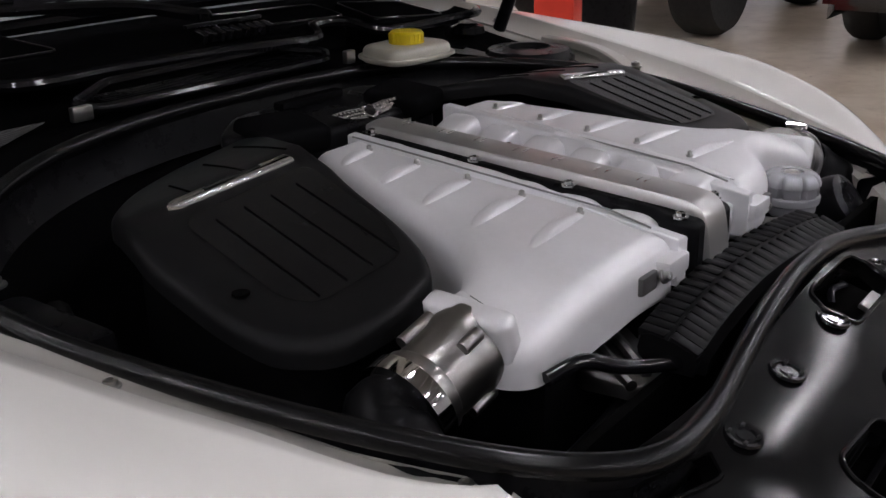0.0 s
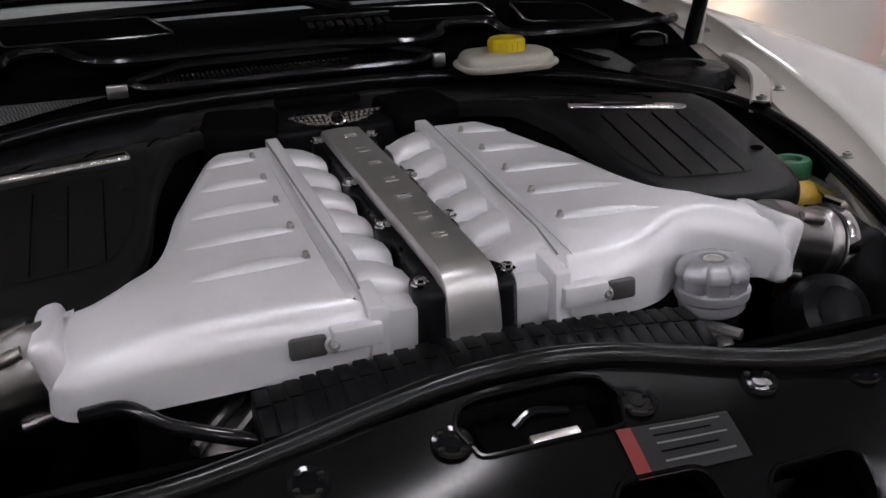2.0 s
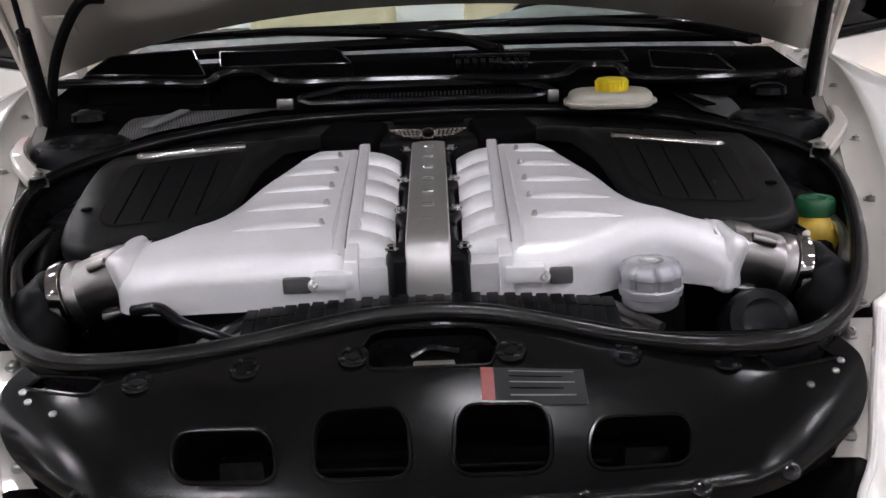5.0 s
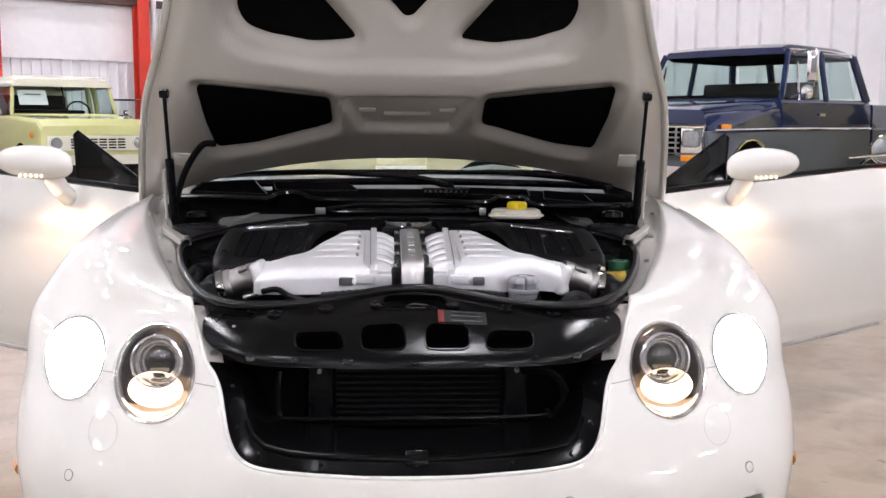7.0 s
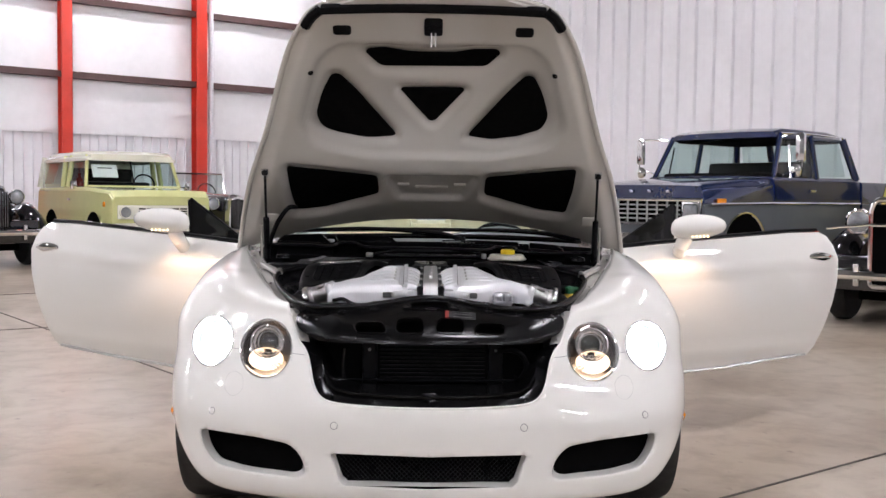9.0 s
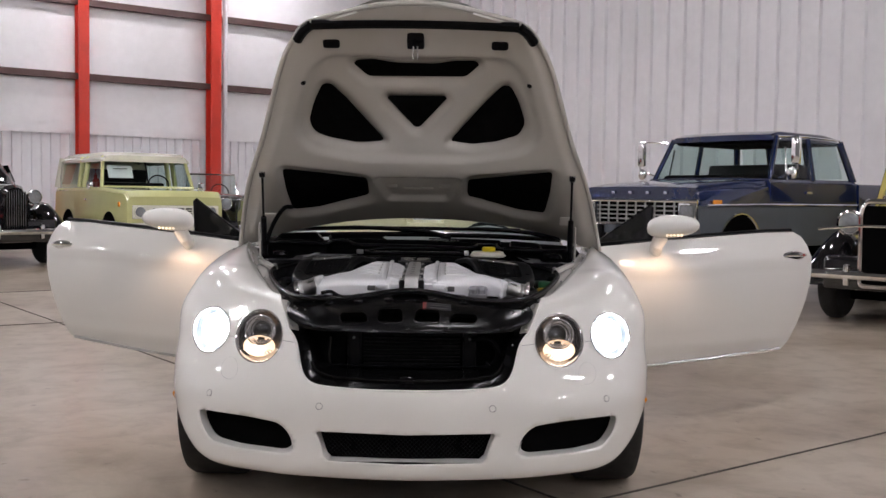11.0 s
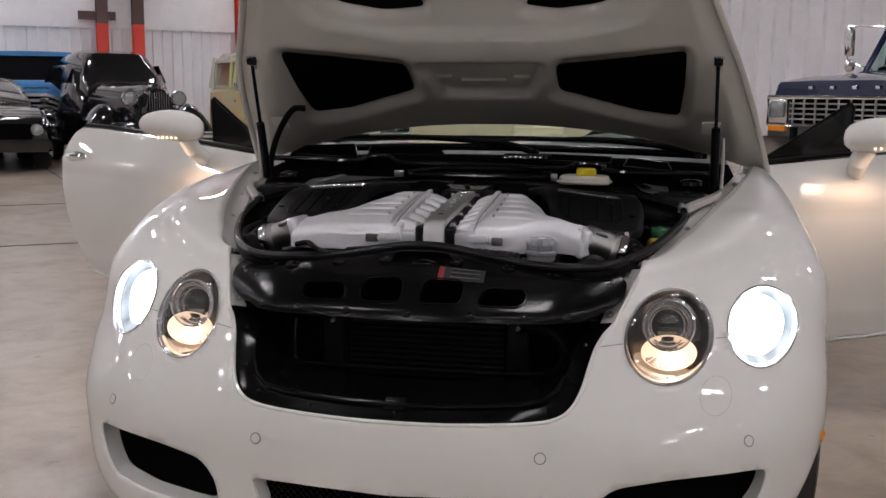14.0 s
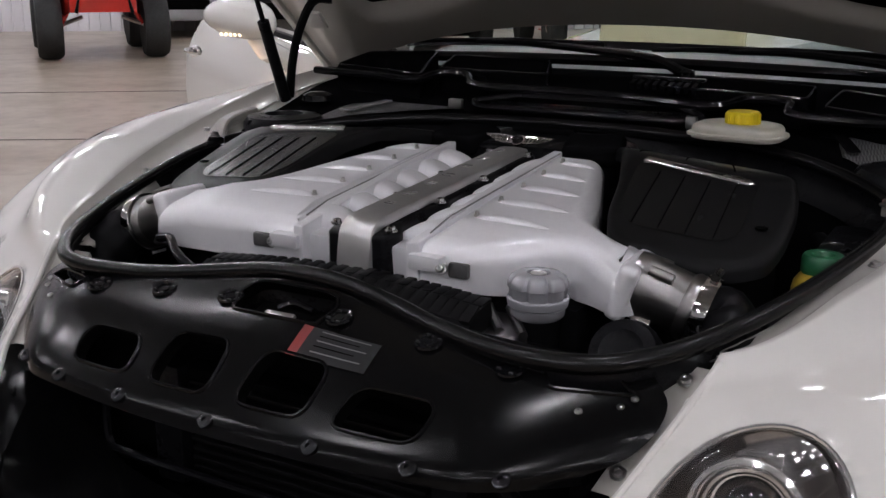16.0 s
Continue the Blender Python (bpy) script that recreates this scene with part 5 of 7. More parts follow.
AIR = rounded([(0.150, 1.045), (0.165, 0.985), (0.207, 0.90), (0.249, 0.775), (0.264, 0.690), (0.282, 0.644), (0.312, 0.614), (0.380, 0.603), (0.450, 0.609), (0.487, 0.640), (0.496, 0.70), (0.494, 0.80), (0.468, 0.89), (0.40, 0.95), (0.30, 1.0)], 0.03, 4)
AIRP = mat("black_airbox_plastic", (0.0075, 0.0075, 0.008), 0.36, 0, 0.1, 30, spec=0.07, bump=0.06, bscale=500)
SATIN = mat("satin_black_inset", (0.006, 0.006, 0.0066), 0.26, 0, 0.1, 30, spec=0.12)
both("air_box", slab(AIR[::-1], -1.0, air_top, 0.012, 0.025, rings=5, place=lambda x, y, z: Vector((x, y, z if z > 0 else air_top(x, y) - 0.024))), AIRP, eng, "black moulded air filter box")
both("box_lower", slab(inset(AIR[::-1], 0.022), -1.0, lambda x, y: air_top(x, y) - 0.020, 0.004, 0.04, place=lambda x, y, z: Vector((x, y, max(z, 0.70)))), BLACKD, eng, "dark lower half of the air box")
PANEL = rounded([(0.262, 0.822), (0.278, 0.700), (0.304, 0.655), (0.425, 0.655), (0.444, 0.68), (0.436, 0.818)], 0.02, 4)
both("box_panel", sheet(PANEL, lambda x, y: Vector((x, y, air_top(x, y) + 0.0012)), 0.02), SATIN, eng, "matt black inset panel")
for k in range(4):
    x = 0.300 + 0.036 * k
    both("panel_rib", tube([(x + 0.008 * t, 0.80 - 0.14 * t, air_top(x + 0.008 * t, 0.80 - 0.14 * t) + 0.0018) for t in (0, 0.5, 1)], 0.0008, 5), DARK, eng)
for k in range(3):
    x0 = 0.225 + 0.075 * k
    both("box_groove", tube([(x0 + 0.02 * t, 0.98 - 0.035 * k - 0.11 * t + 0.02 * k * t, air_top(x0 + 0.02 * t, 0.98 - 0.035 * k - 0.11 * t + 0.02 * k * t) + 0.0005) for t in (0, 0.25, 0.5, 0.75, 1)], 0.0013, 6), DARK, eng)
TRIM = mat("bright_trim_metal", (0.50, 0.50, 0.50), 0.18, 1, 0.04, 60)
STRIP = rounded([(0.266, 0.834), (0.420, 0.836), (0.432, 0.843), (0.420, 0.849), (0.270, 0.848)], 0.004, 3)
for sd in (1, -1):
    ol = [(sd * x, y + (0.0 if sd < 0 else -0.012 - 0.12 * (x - 0.27))) for x, y in STRIP]
    zt = lambda x, y: air_top(x, y) + 0.0045
    part("trim_strip", slab(ol, 0.88, zt, 0.004, 0.02), TRIM, eng, "brushed metal trim strip")
    xm, ym = sd * 0.348, sum(p[1] for p in ol) / len(ol)
    part("strip_bar", box(0.075, 0.005, 0.0008, (xm, ym, zt(xm, ym) + 0.0006), 0, (0, sd * 4.3, sd * -3 if sd > 0 else 0)), GREYL, eng, "plain engraved bar")
both("box_plug", lathe([(0.008, 0), (0.008, 0.002), (0.002, 0.0025)], 12, m=Matrix.Translation((0.466, 0.706, air_top(0.466, 0.706)))), DARK, eng)

# throttle bodies, clamps and hoses
for s in (-1, 1):
    q = Matrix.Translation((s * 0.366, 0.537, 0.824)) @ pose(0, 0, 0, 0, s * 107, s * 4) @ Matrix.Scale(1.18, 4)
    tb = part("throttle_flange", box(0.060, 0.080, 0.022, (0.0035, 0, -0.010), 0.010, segs=3), CAST, eng, "cast outlet flange", m=q)
    tb.matrix_parent_inverse = Matrix()
    part("throttle_body", lathe([(0.034, -0.01), (0.035, 0.010), (0.033, 0.015), (0.032, 0.046), (0.035, 0.050), (0.035, 0.058)], 32, m=q), MACH, eng, "machined aluminium throttle body")
    for a in (40, 80, 130, 220, 320):
        c, d = math.cos(radians(a)) * 0.035, math.sin(radians(a)) * 0.035
        part("throttle_boss", tube([q @ Vector((c, d, 0.006)), q @ Vector((c, d, 0.030 + 0.012 * math.sin(a)))], 0.0062, 10), MACH, eng)
    q2 = q @ Matrix.Translation((0, 0, 0.066))
    part("hose_clamp", lathe([(0.0365, -0.007), (0.0385, -0.007), (0.039, 0.0), (0.0385, 0.007), (0.0365, 0.007)], 36, m=q2), CHROME, eng, "shiny worm-drive hose clamp")
    part("clamp_screw", tube([q2 @ Vector((-0.041, -0.010, 0)), q2 @ Vector((-0.041, 0.014, 0))], 0.0055, 8), CHROME, eng)
    hose = cr([q @ Vector((0, 0, 0.056)), q @ Vector((0, 0, 0.090)), Vector((s * 0.482, 0.505, 0.765)), Vector((s * 0.492, 0.475, 0.72)), Vector((s * 0.49, 0.46, 0.64))], 6)
    part("intake_hose", tube(hose, lambda t: 0.0355 + 0.006 * min(1, t * 2) + 0.002 * math.sin(t * 40), 18), RUBBER, eng, "black rubber intake hose")
    part("rear_hose", tube(cr([(s * 0.52, 0.62, 0.74), (s * 0.54, 0.72, 0.79), (s * 0.545, 0.84, 0.80), (s * 0.50, 0.95, 0.80)], 5), 0.016, 10), RUBBER, eng, "black coolant hose")
    part("lower_hose", tube(cr([(s * 0.45, 0.44, 0.72), (s * 0.36, 0.43, 0.745), (s * 0.28, 0.44, 0.74), (s * 0.20, 0.46, 0.73)], 5), 0.013, 10), RUBBER, eng, "black hose below the manifold")
    part("side_box", box(0.06, 0.16, 0.05, (s * 0.545, 0.90, 0.80), 0.012), BLACKP, eng, "black plastic box in the bay")
    part("side_pipe", tube(cr([(s * 0.50, 0.56, 0.77), (s * 0.53, 0.60, 0.80), (s * 0.555, 0.68, 0.81), (s * 0.56, 0.80, 0.815)], 5), 0.007, 8), STEEL, eng, "thin metal pipe")

# round dark housing, sensor pipe and braided line, seen at the two front corners
part("round_housing", lathe([(0.042, -0.04), (0.044, 0.0), (0.039, 0.016), (0.026, 0.020), (0.018, 0.016), (0.0005, 0.016)], 28, m=Matrix.Translation((0.380, 0.452, 0.765)) @ pose(0, 0, 0, 55, 0, 0)), BLACKP, eng, "round black pump housing")
part("braided_line", tube(cr([(-0.345, 0.470, 0.805), (-0.31, 0.455, 0.812), (-0.28, 0.435, 0.80), (-0.235, 0.418, 0.788), (-0.20, 0.412, 0.778)], 6), 0.007, 10), GLOSSB, eng, "black sheathed wiring line")

# oil filler: grey cap on its neck
oc = Matrix.Translation((0.258, 0.480, 0.0))
part("filler_pipe", lathe([(0.026, 0.68), (0.028, 0.787)], 24, m=oc), BLACKD, eng, "black filler pipe")
part("filler_neck", lathe([(0.0290, 0.784), (0.0315, 0.786), (0.0335, 0.789), (0.034, 0.797), (0.031, 0.800)], 36, m=oc), GREYCAP, eng, "grey filler neck")
rows = []
for r, z, d in ((0.033, 0.798, 0.0), (0.0368, 0.800, 0.0), (0.0378, 0.808, 0.0), (0.0372, 0.8095, 0.2), (0.0352, 0.8105, 1.0), (0.0354, 0.822, 1.0), (0.0372, 0.8232, 1.0), (0.0368, 0.828, 1.0), (0.0335, 0.8345, 0.9), (0.028, 0.8378, 0.6), (0.0215, 0.839, 0.15), (0.0145, 0.8392, 0.0), (0.0135, 0.8362, 0.0), (0.0004, 0.8362, 0.0)):
    rows.append([oc @ Vector(((r - 0.0046 * d * (max(0, math.cos(8 * a)) ** 6)) * math.cos(a), (r - 0.0046 * d * (max(0, math.cos(8 * a)) ** 6)) * math.sin(a), z)) for a in (2 * math.pi * j / 96 for j in range(96))])
part("filler_cap", grid(rows, True), GREYCAP, eng, "grey fluted oil filler cap")
part("cap_emblem", lathe([(0.010, 0.0), (0.010, 0.0022), (0.007, 0.0028), (0.0065, 0.001), (0.0005, 0.001)], 20, m=Matrix.Translation((0.258, 0.480, 0.8362))), BRUSH, eng)

# ribbed air duct across the front of the engine
dpath = cr([(-0.210, 0.426, 0.795), (-0.12, 0.436, 0.800), (0, 0.442, 0.803), (0.12, 0.436, 0.800), (0.210, 0.426, 0.795)], 10)
rows = []
for i, p in enumerate(dpath):
    f = 1.0 if 1 < i < len(dpath) - 2 else 0.82
    rows.append([p + Vector((0, f * a, f * b)) for a, b in ((-0.036, -0.03), (-0.040, -0.012), (-0.034, -0.002), (-0.012, 0.006), (0.018, 0.010), (0.030, 0.006), (0.034, -0.010), (0.03, -0.03))])
bm = grid(rows, True)
bm.verts.ensure_lookup_table()
bm.faces.new([bm.verts[j] for j in range(8)])
bm.faces.new([bm.verts[len(bm.verts) - 8 + j] for j in range(8)])
duct = part("ribbed_duct", bm, RUBBER, eng, "black ribbed rubber duct")
for k in range(24):
    t = (k + 0.5) / 24 * (len(dpath) - 1)
    p = dpath[int(t)].lerp(dpath[min(int(t) + 1, len(dpath) - 1)], t - int(t))
    part("duct_rib", box(0.0136, 0.027, 0.008, p + Vector((0, 0.014, 0.0062)), 0.0018, (4, 0, 0)), RUBBER, eng)
    part("duct_rib", box(0.0136, 0.031, 0.008, p + Vector((0, -0.0178, 0.0005)), 0.0018, (22, 0, 0)), RUBBER, eng)

# coolant bottle with green cap
part("coolant_bottle", slab(ellipse(0.540, 0.735, 0.036, 0.052, 28), 0.66, 0.816, 0.022, 0.03), AMBERP, CAR, "yellowed coolant bottle")
part("coolant_cap", lathe([(0.024, 0.812), (0.027, 0.817), (0.027, 0.834), (0.024, 0.839), (0.015, 0.839), (0.013, 0.833), (0.0005, 0.833)], 24, m=Matrix.Translation((0.540, 0.735, 0))), GREENP, CAR, "green screw cap")

# brake fluid reservoir with yellow cap
RES = rounded([(0.240, 1.125), (0.275, 1.105), (0.375, 1.10), (0.400, 1.135), (0.398, 1.195), (0.36, 1.225), (0.27, 1.225), (0.245, 1.19)], 0.02)
res = part("fluid_reservoir", slab(inset(RES, 0.005), 0.912, 0.937, 0.010, 0.03), MILKY, CAR, "milky white brake fluid reservoir")
part("reservoir_seam", slab(inset(RES, -0.003), 0.917, 0.922, 0.002, 0.04), MILKY, res)
part("cap", lathe([(0.031, 0.930), (0.031, 0.934), (0.028, 0.935), (0.028, 0.954), (0.0255, 0.957), (0.0005, 0.957)], 32, m=Matrix.Translation((0.325, 1.165, 0))), YELLOW, res, "bright yellow reservoir cap")
for k in range(20):
    a = 2 * math.pi * k / 20
    part("cap_ridge", box(0.003, 0.004, 0.017, (0.325 + 0.028 * math.cos(a), 1.165 + 0.028 * math.sin(a), 0.945), 0.001, (0, 0, math.degrees(a))), YELLOW, res)

# ---- cowl behind the bay ----
bm = bmesh.new()
grid([[Vector((0.78 * u, 1.205 - 0.30 * abs(u) ** 2.6 + (0.46 + 0.36 * abs(u) ** 2.6) * t, 0.885 - 0.03 * abs(u) ** 2 + 0.085 * t + 0.012 * math.sin(t * 9 + 1) * (1 - abs(u)))) for u in (k / 24 for k in range(-24, 25))] for t in (j / 12 for j in range(13))], bm=bm)
cowl = part("cowl", bm, BLACKD, CAR, "black plastic cowl below the windscreen")
VENT = rounded([(-0.222, 1.238), (0.205, 1.235), (0.235, 1.265), (0.165, 1.315), (-0.160, 1.315), (-0.245, 1.268)], 0.015)
vz = lambda x, y: 0.916 + 0.22 * (y - 1.24)
part("vent_frame", tube([(x, y, vz(x, y) + 0.006) for x, y in VENT], 0.007, 8, True), GLOSSB, cowl, "glossy black vent frame")
part("vent_bed", sheet(VENT, lambda x, y: Vector((x, y, vz(x, y) - 0.004)), 0.05), DARK, cowl)
for k in range(52):
    x = -0.20 + 0.0077 * k
    part("vent_slat", box(0.0035, 0.052, 0.004, (x, 1.276, vz(x, 1.276) + 0.001), 0.0), BLACKP, cowl, smooth=False)
# fine mesh plates beside the bay
MESH = mat("fine_black_mesh", (0.030, 0.030, 0.031), 0.45, 0, 0.1, 30, spec=0.25)
_n = MESH.node_tree
_v, _r, _m = (_n.nodes.new(k) for k in ("ShaderNodeTexChecker", "ShaderNodeMapping", "ShaderNodeBump"))
_r.inputs["Rotation"].default_value = (0, 0, 0.6)
_v.inputs["Scale"].default_value = 260.0
_n.links.new(next(n for n in _n.nodes if n.type == "TEX_COORD").outputs["Object"], _r.inputs["Vector"])
_n.links.new(_r.outputs[0], _v.inputs["Vector"])
_v.inputs["Color1"].default_value, _v.inputs["Color2"].default_value = (0.24, 0.24, 0.245, 1), (0.003, 0.003, 0.003, 1)
_n.links.new(_v.outputs["Color"], _n.nodes["Principled BSDF"].inputs["Base Color"])
_n.links.new(_v.outputs["Fac"], _m.inputs["Height"])
_m.inputs["Distance"].default_value = 0.001
_n.links.new(_m.outputs[0], _n.nodes["Principled BSDF"].inputs["Normal"])
ML_ = rounded([(0.585, 1.06), (0.690, 1.14), (0.690, 1.305), (0.47, 1.300), (0.27, 1.292), (0.36, 1.245), (0.50, 1.165)], 0.012)
for s in (-1, 1):
    pl_ = [(x * s, y) for x, y in ML_] if s < 0 else [p for p in ML_ if p[0] > 0.43]
    part("mesh_plate", sheet(pl_ if s < 0 else pl_, lambda x, y: Vector((x, y, 0.909 + 0.10 * (y - 1.30) - 0.10 * max(0, abs(x) - 0.45))), 0.05), MESH, cowl, "fine black mesh plate")
    part("mesh_rib", box(0.022, 0.125, 0.004, (s * 0.484, 1.234, 0.9065), 0.0015, (4.5, 0, s * 20)), SEAMG if s < 0 else BLACKD, cowl, "grey rib across the mesh")
    part("hinge_cap", lathe([(0.034, 0.0), (0.032, 0.012), (0.018, 0.018), (0.0005, 0.018)], 22, m=Matrix.Translation((s * 0.635, 1.265, 0.905))), GLOSSB, cowl, "glossy black round cap")


def cowl_panel(pts):
    top = lambda x, y: 0.948 + 0.18 * (y - 1.30)
    pn = part("cowl_panel", slab(rounded(pts, 0.012, 3), 0.90, top, 0.006, 0.03), BLACKD, cowl, "black moulded cowl panel")
    part("panel_edge", tube([(x, y, top(x, y) + 0.001) for x, y in rounded(inset(pts, 0.004), 0.012, 3)], 0.0024, 6, True), GLOSSB, pn)


cowl_panel([(-0.690, 1.415), (-0.430, 1.372), (-0.468, 1.48), (-0.498, 1.574), (-0.672, 1.540)])
cowl_panel([(-0.420, 1.430), (-0.30, 1.425), (-0.148, 1.425), (-0.189, 1.538), (-0.443, 1.548)])
cowl_panel([(0.120, 1.386), (0.270, 1.375), (0.395, 1.360), (0.395, 1.449), (0.155, 1.479)])
cowl_panel([(0.425, 1.320), (0.583, 1.275), (0.570, 1.391), (0.440, 1.440)])
RIDGE = ([(-0.74, 1.405, 0.955), (-0.56, 1.372, 0.955), (-0.44, 1.352, 0.952), (-0.415, 1.395, 0.961), (-0.384, 1.415, 0.965), (-0.334, 1.407, 0.963), (-0.276, 1.345, 0.950), (-0.107, 1.338, 0.949), (0.055, 1.325, 0.948)],
         [(0.055, 1.325, 0.948), (0.235, 1.292, 0.945), (0.29, 1.345, 0.957), (0.365, 1.335, 0.955), (0.40, 1.265, 0.941), (0.639, 1.262, 0.940), (0.70, 1.29, 0.940)])
for r_ in RIDGE:
    part("cowl_ridge", tube(cr(r_, 6), 0.009, 8), GLOSSB, cowl, "glossy black cowl ridge")
rows = [[Vector((x, y + 0.055 * t, z - 0.004 + 0.008 * t)) for x, y, z in RIDGE[0] + RIDGE[1][1:]] for t in (0, 1)]
part("ridge_shelf", grid(rows), BLACKD, cowl)
part("cowl_lip", tube(cr([(x * 0.70, 1.56 + 0.07 * x * x, 0.995 - 0.02 * x * x) for x in (-1, -0.6, -0.2, 0.2, 0.6, 1)], 5), 0.012, 8), GLOSSB, cowl, "glossy black cowl lip")
for k in range(9):
    part("cowl_tooth", box(0.010, 0.024, 0.016, (0.060 + 0.016 * k, 1.366 - 0.0018 * k, 0.968), 0.002, (15, 0, 0)), GLOSSB, cowl, smooth=False)
part("tooth_cap", box(0.15, 0.010, 0.006, (0.125, 1.385, 0.982), 0.002, (0, 0, -5)), BLACKP, cowl)
# wipers
for x0, x1 in ((-0.42, 0.14), (0.18, 0.66)):
    wp = part("wiper_arm", tube(cr([(x1, 1.455, 0.985), (x1 - 0.12, 1.53, 1.010), (x0 + 0.15, 1.60, 1.022), (x0, 1.62, 1.02)], 5), lambda t: 0.012 - 0.006 * t, 8), GLOSSB, CAR, "glossy black wiper arm")
    part("wiper_blade", tube([(x0 - 0.18, 1.66, 1.015), (x0 + 0.1, 1.62, 1.028), (x0 + 0.32, 1.625, 1.025)], 0.006, 6), RUBBER, wp)
    part("wiper_pivot", lathe([(0.016, 0), (0.016, 0.012), (0.010, 0.018), (0.0005, 0.018)], 16, m=Matrix.Translation((x1, 1.455, 0.978))), GLOSSB, wp)

# small boxes and clips on the cowl
part("cowl_clip", box(0.03, 0.012, 0.02, (-0.262, 1.225, 0.925), 0.003), STEEL, cowl, "bare metal clip")
part("cowl_clip", box(0.02, 0.012, 0.022, (0.226, 1.205, 0.925), 0.003), STEEL, cowl, "bare metal clip")
for s in (-1, 1):
    part("strut_tower", lathe([(0.085, 0.84), (0.085, 0.880), (0.075, 0.893), (0.04, 0.897), (0.038, 0.888), (0.0005, 0.888)], 32, m=Matrix.Translation((s * 0.60, 1.10, 0))), BLACKP, CAR, "black suspension tower cover")

# ---- front panel over the radiator ----
def panel(x, v):
    """v: 0 at the seal, 1 at the lower edge."""
    prof = ((0.352, 0.806), (0.312, 0.792), (0.275, 0.776), (0.230, 0.750), (0.197, 0.727), (0.178, 0.711), (0.170, 0.694))
    t = min(max(v, 0), 0.9999) * (len(prof) - 1)
    i = int(t)
    P = [Vector((0, *q)) for q in prof]
    p = cubic(P[i - 1] if i else 2 * P[0] - P[1], P[i], P[i + 1], P[i + 2] if i + 2 < len(P) else 2 * P[-1] - P[-2], t - i)
    a = abs(x)
    rise = 0.016 * math.exp(-((x / 0.11) ** 2)) * (1 - v) ** 2
    return Vector((x, p.y + (0.30 * a * a) * (0.15 + 0.85 * v) + 1.6 * max(0, a - 0.30) ** 1.5 * (0.25 + 0.75 * v), p.z + rise - (0.10 * a * a) * (1 - v) - 0.5 * max(0, a - 0.36) ** 2))


wid = lambda v: 0.415 + 0.050 * math.sin(math.pi * min(1, v * 1.05 + 0.10)) - 0.012 * v
pout = [(-wid(k / 20), k / 20) for k in range(21)] + [(x / 20 * wid(1), 1.0) for x in range(-19, 20)] + [(wid(1 - k / 20), 1 - k / 20) for k in range(21)] + [(x / 20 * wid(0), 0.0) for x in range(19, -20, -1)]
HOLES = []
for cx, hw, lean, hi in ((-0.204, 0.050, 0.010, 0.098), (-0.069, 0.046, 0.004, 0.087), (0.069, 0.046, -0.004, 0.087), (0.204, 0.050, -0.010, 0.098)):
    HOLES.append([(x, m / 0.22) for x, m in rounded([(cx - hw + lean, 0.148), (cx + hw + lean, 0.148), (cx + hw, hi), (cx - hw, hi)], 0.022, 6)])
LATCH = rounded([(-0.060, 0.02), (0.060, 0.02), (0.072, 0.10), (0.060, 0.235), (-0.060, 0.235), (-0.072, 0.10)], 0.02, 4)
CORN = [rounded([(s * 0.335, 0.16), (s * 0.41, 0.14), (s * 0.43, 0.27), (s * 0.35, 0.29)], 0.02, 4) for s in (-1, 1)]
pan = part("front_panel", sheet(pout, panel, (0.018, 0.05), HOLES + [LATCH] + CORN), BLACKG, CAR, "semi-gloss black panel over the radiator")
for h in HOLES + [LATCH] + CORN:
    a = [panel(x, v) for x, v in h]
    c = sum(a, Vector()) / len(a)
    part("hole_lip", tube([p + Vector((0, -0.0005, 0.0005)) for p in a], 0.0024, 6, True), BLACKG, pan, "rolled edge of the opening")
    # short near-black wall gives the opening its shade
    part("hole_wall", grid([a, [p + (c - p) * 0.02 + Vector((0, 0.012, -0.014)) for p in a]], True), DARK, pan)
for i, x in enumerate((-0.30, -0.19, -0.078, 0.082, 0.20, 0.302)):
    p = panel(x, 0.15 if abs(x) < 0.25 else 0.20)
    fm = Matrix.Translation(p + Vector((0, 0, 0.001))) @ pose(0, 0, 0, 15, 0, 0)
    part("fastener", lathe([(0.017, 0), (0.016, 0.0025), (0.012, 0.0015), (0.010, -0.003), (0.006, -0.003), (0.006, 0.001), (0.0005, 0.001)], 20, m=fm), GLOSSB, pan, "round black push fastener")
    for k in range(4):
        a = math.pi / 2 * k + 0.5
        part("fastener_claw", box(0.005, 0.003, 0.003, fm @ Vector((0.012 * math.cos(a), 0.012 * math.sin(a), 0.002)), 0.001), GREYL, pan)
for x in (-0.34, -0.249, -0.137, -0.001, 0.136, 0.249, 0.34):
    p = panel(x, 0.86)
    part("panel_screw", lathe([(0.010, -0.001), (0.010, 0.002), (0.0075, 0.0035), (0.003, 0.004), (0.0025, 0.002), (0.0005, 0.002)], 18, m=Matrix.Translation(p) @ pose(0, 0, 0, 35, 0, 0)), GLOSSB, pan, "black panel screw")
for s in (-1, 1):
    for dx, v in ((0.36, 0.12), (0.405, 0.10), (0.42, 0.36), (0.385, 0.40), (0.43, 0.30)):
        part("side_screw", lathe([(0.0042, 0), (0.0042, 0.002), (0.002, 0.003), (0.0005, 0.003)], 12, m=Matrix.Translation(panel(s * dx, v)) @ pose(0, 0, 0, 15, 0, 0)), STEEL, pan, "small bright screw")
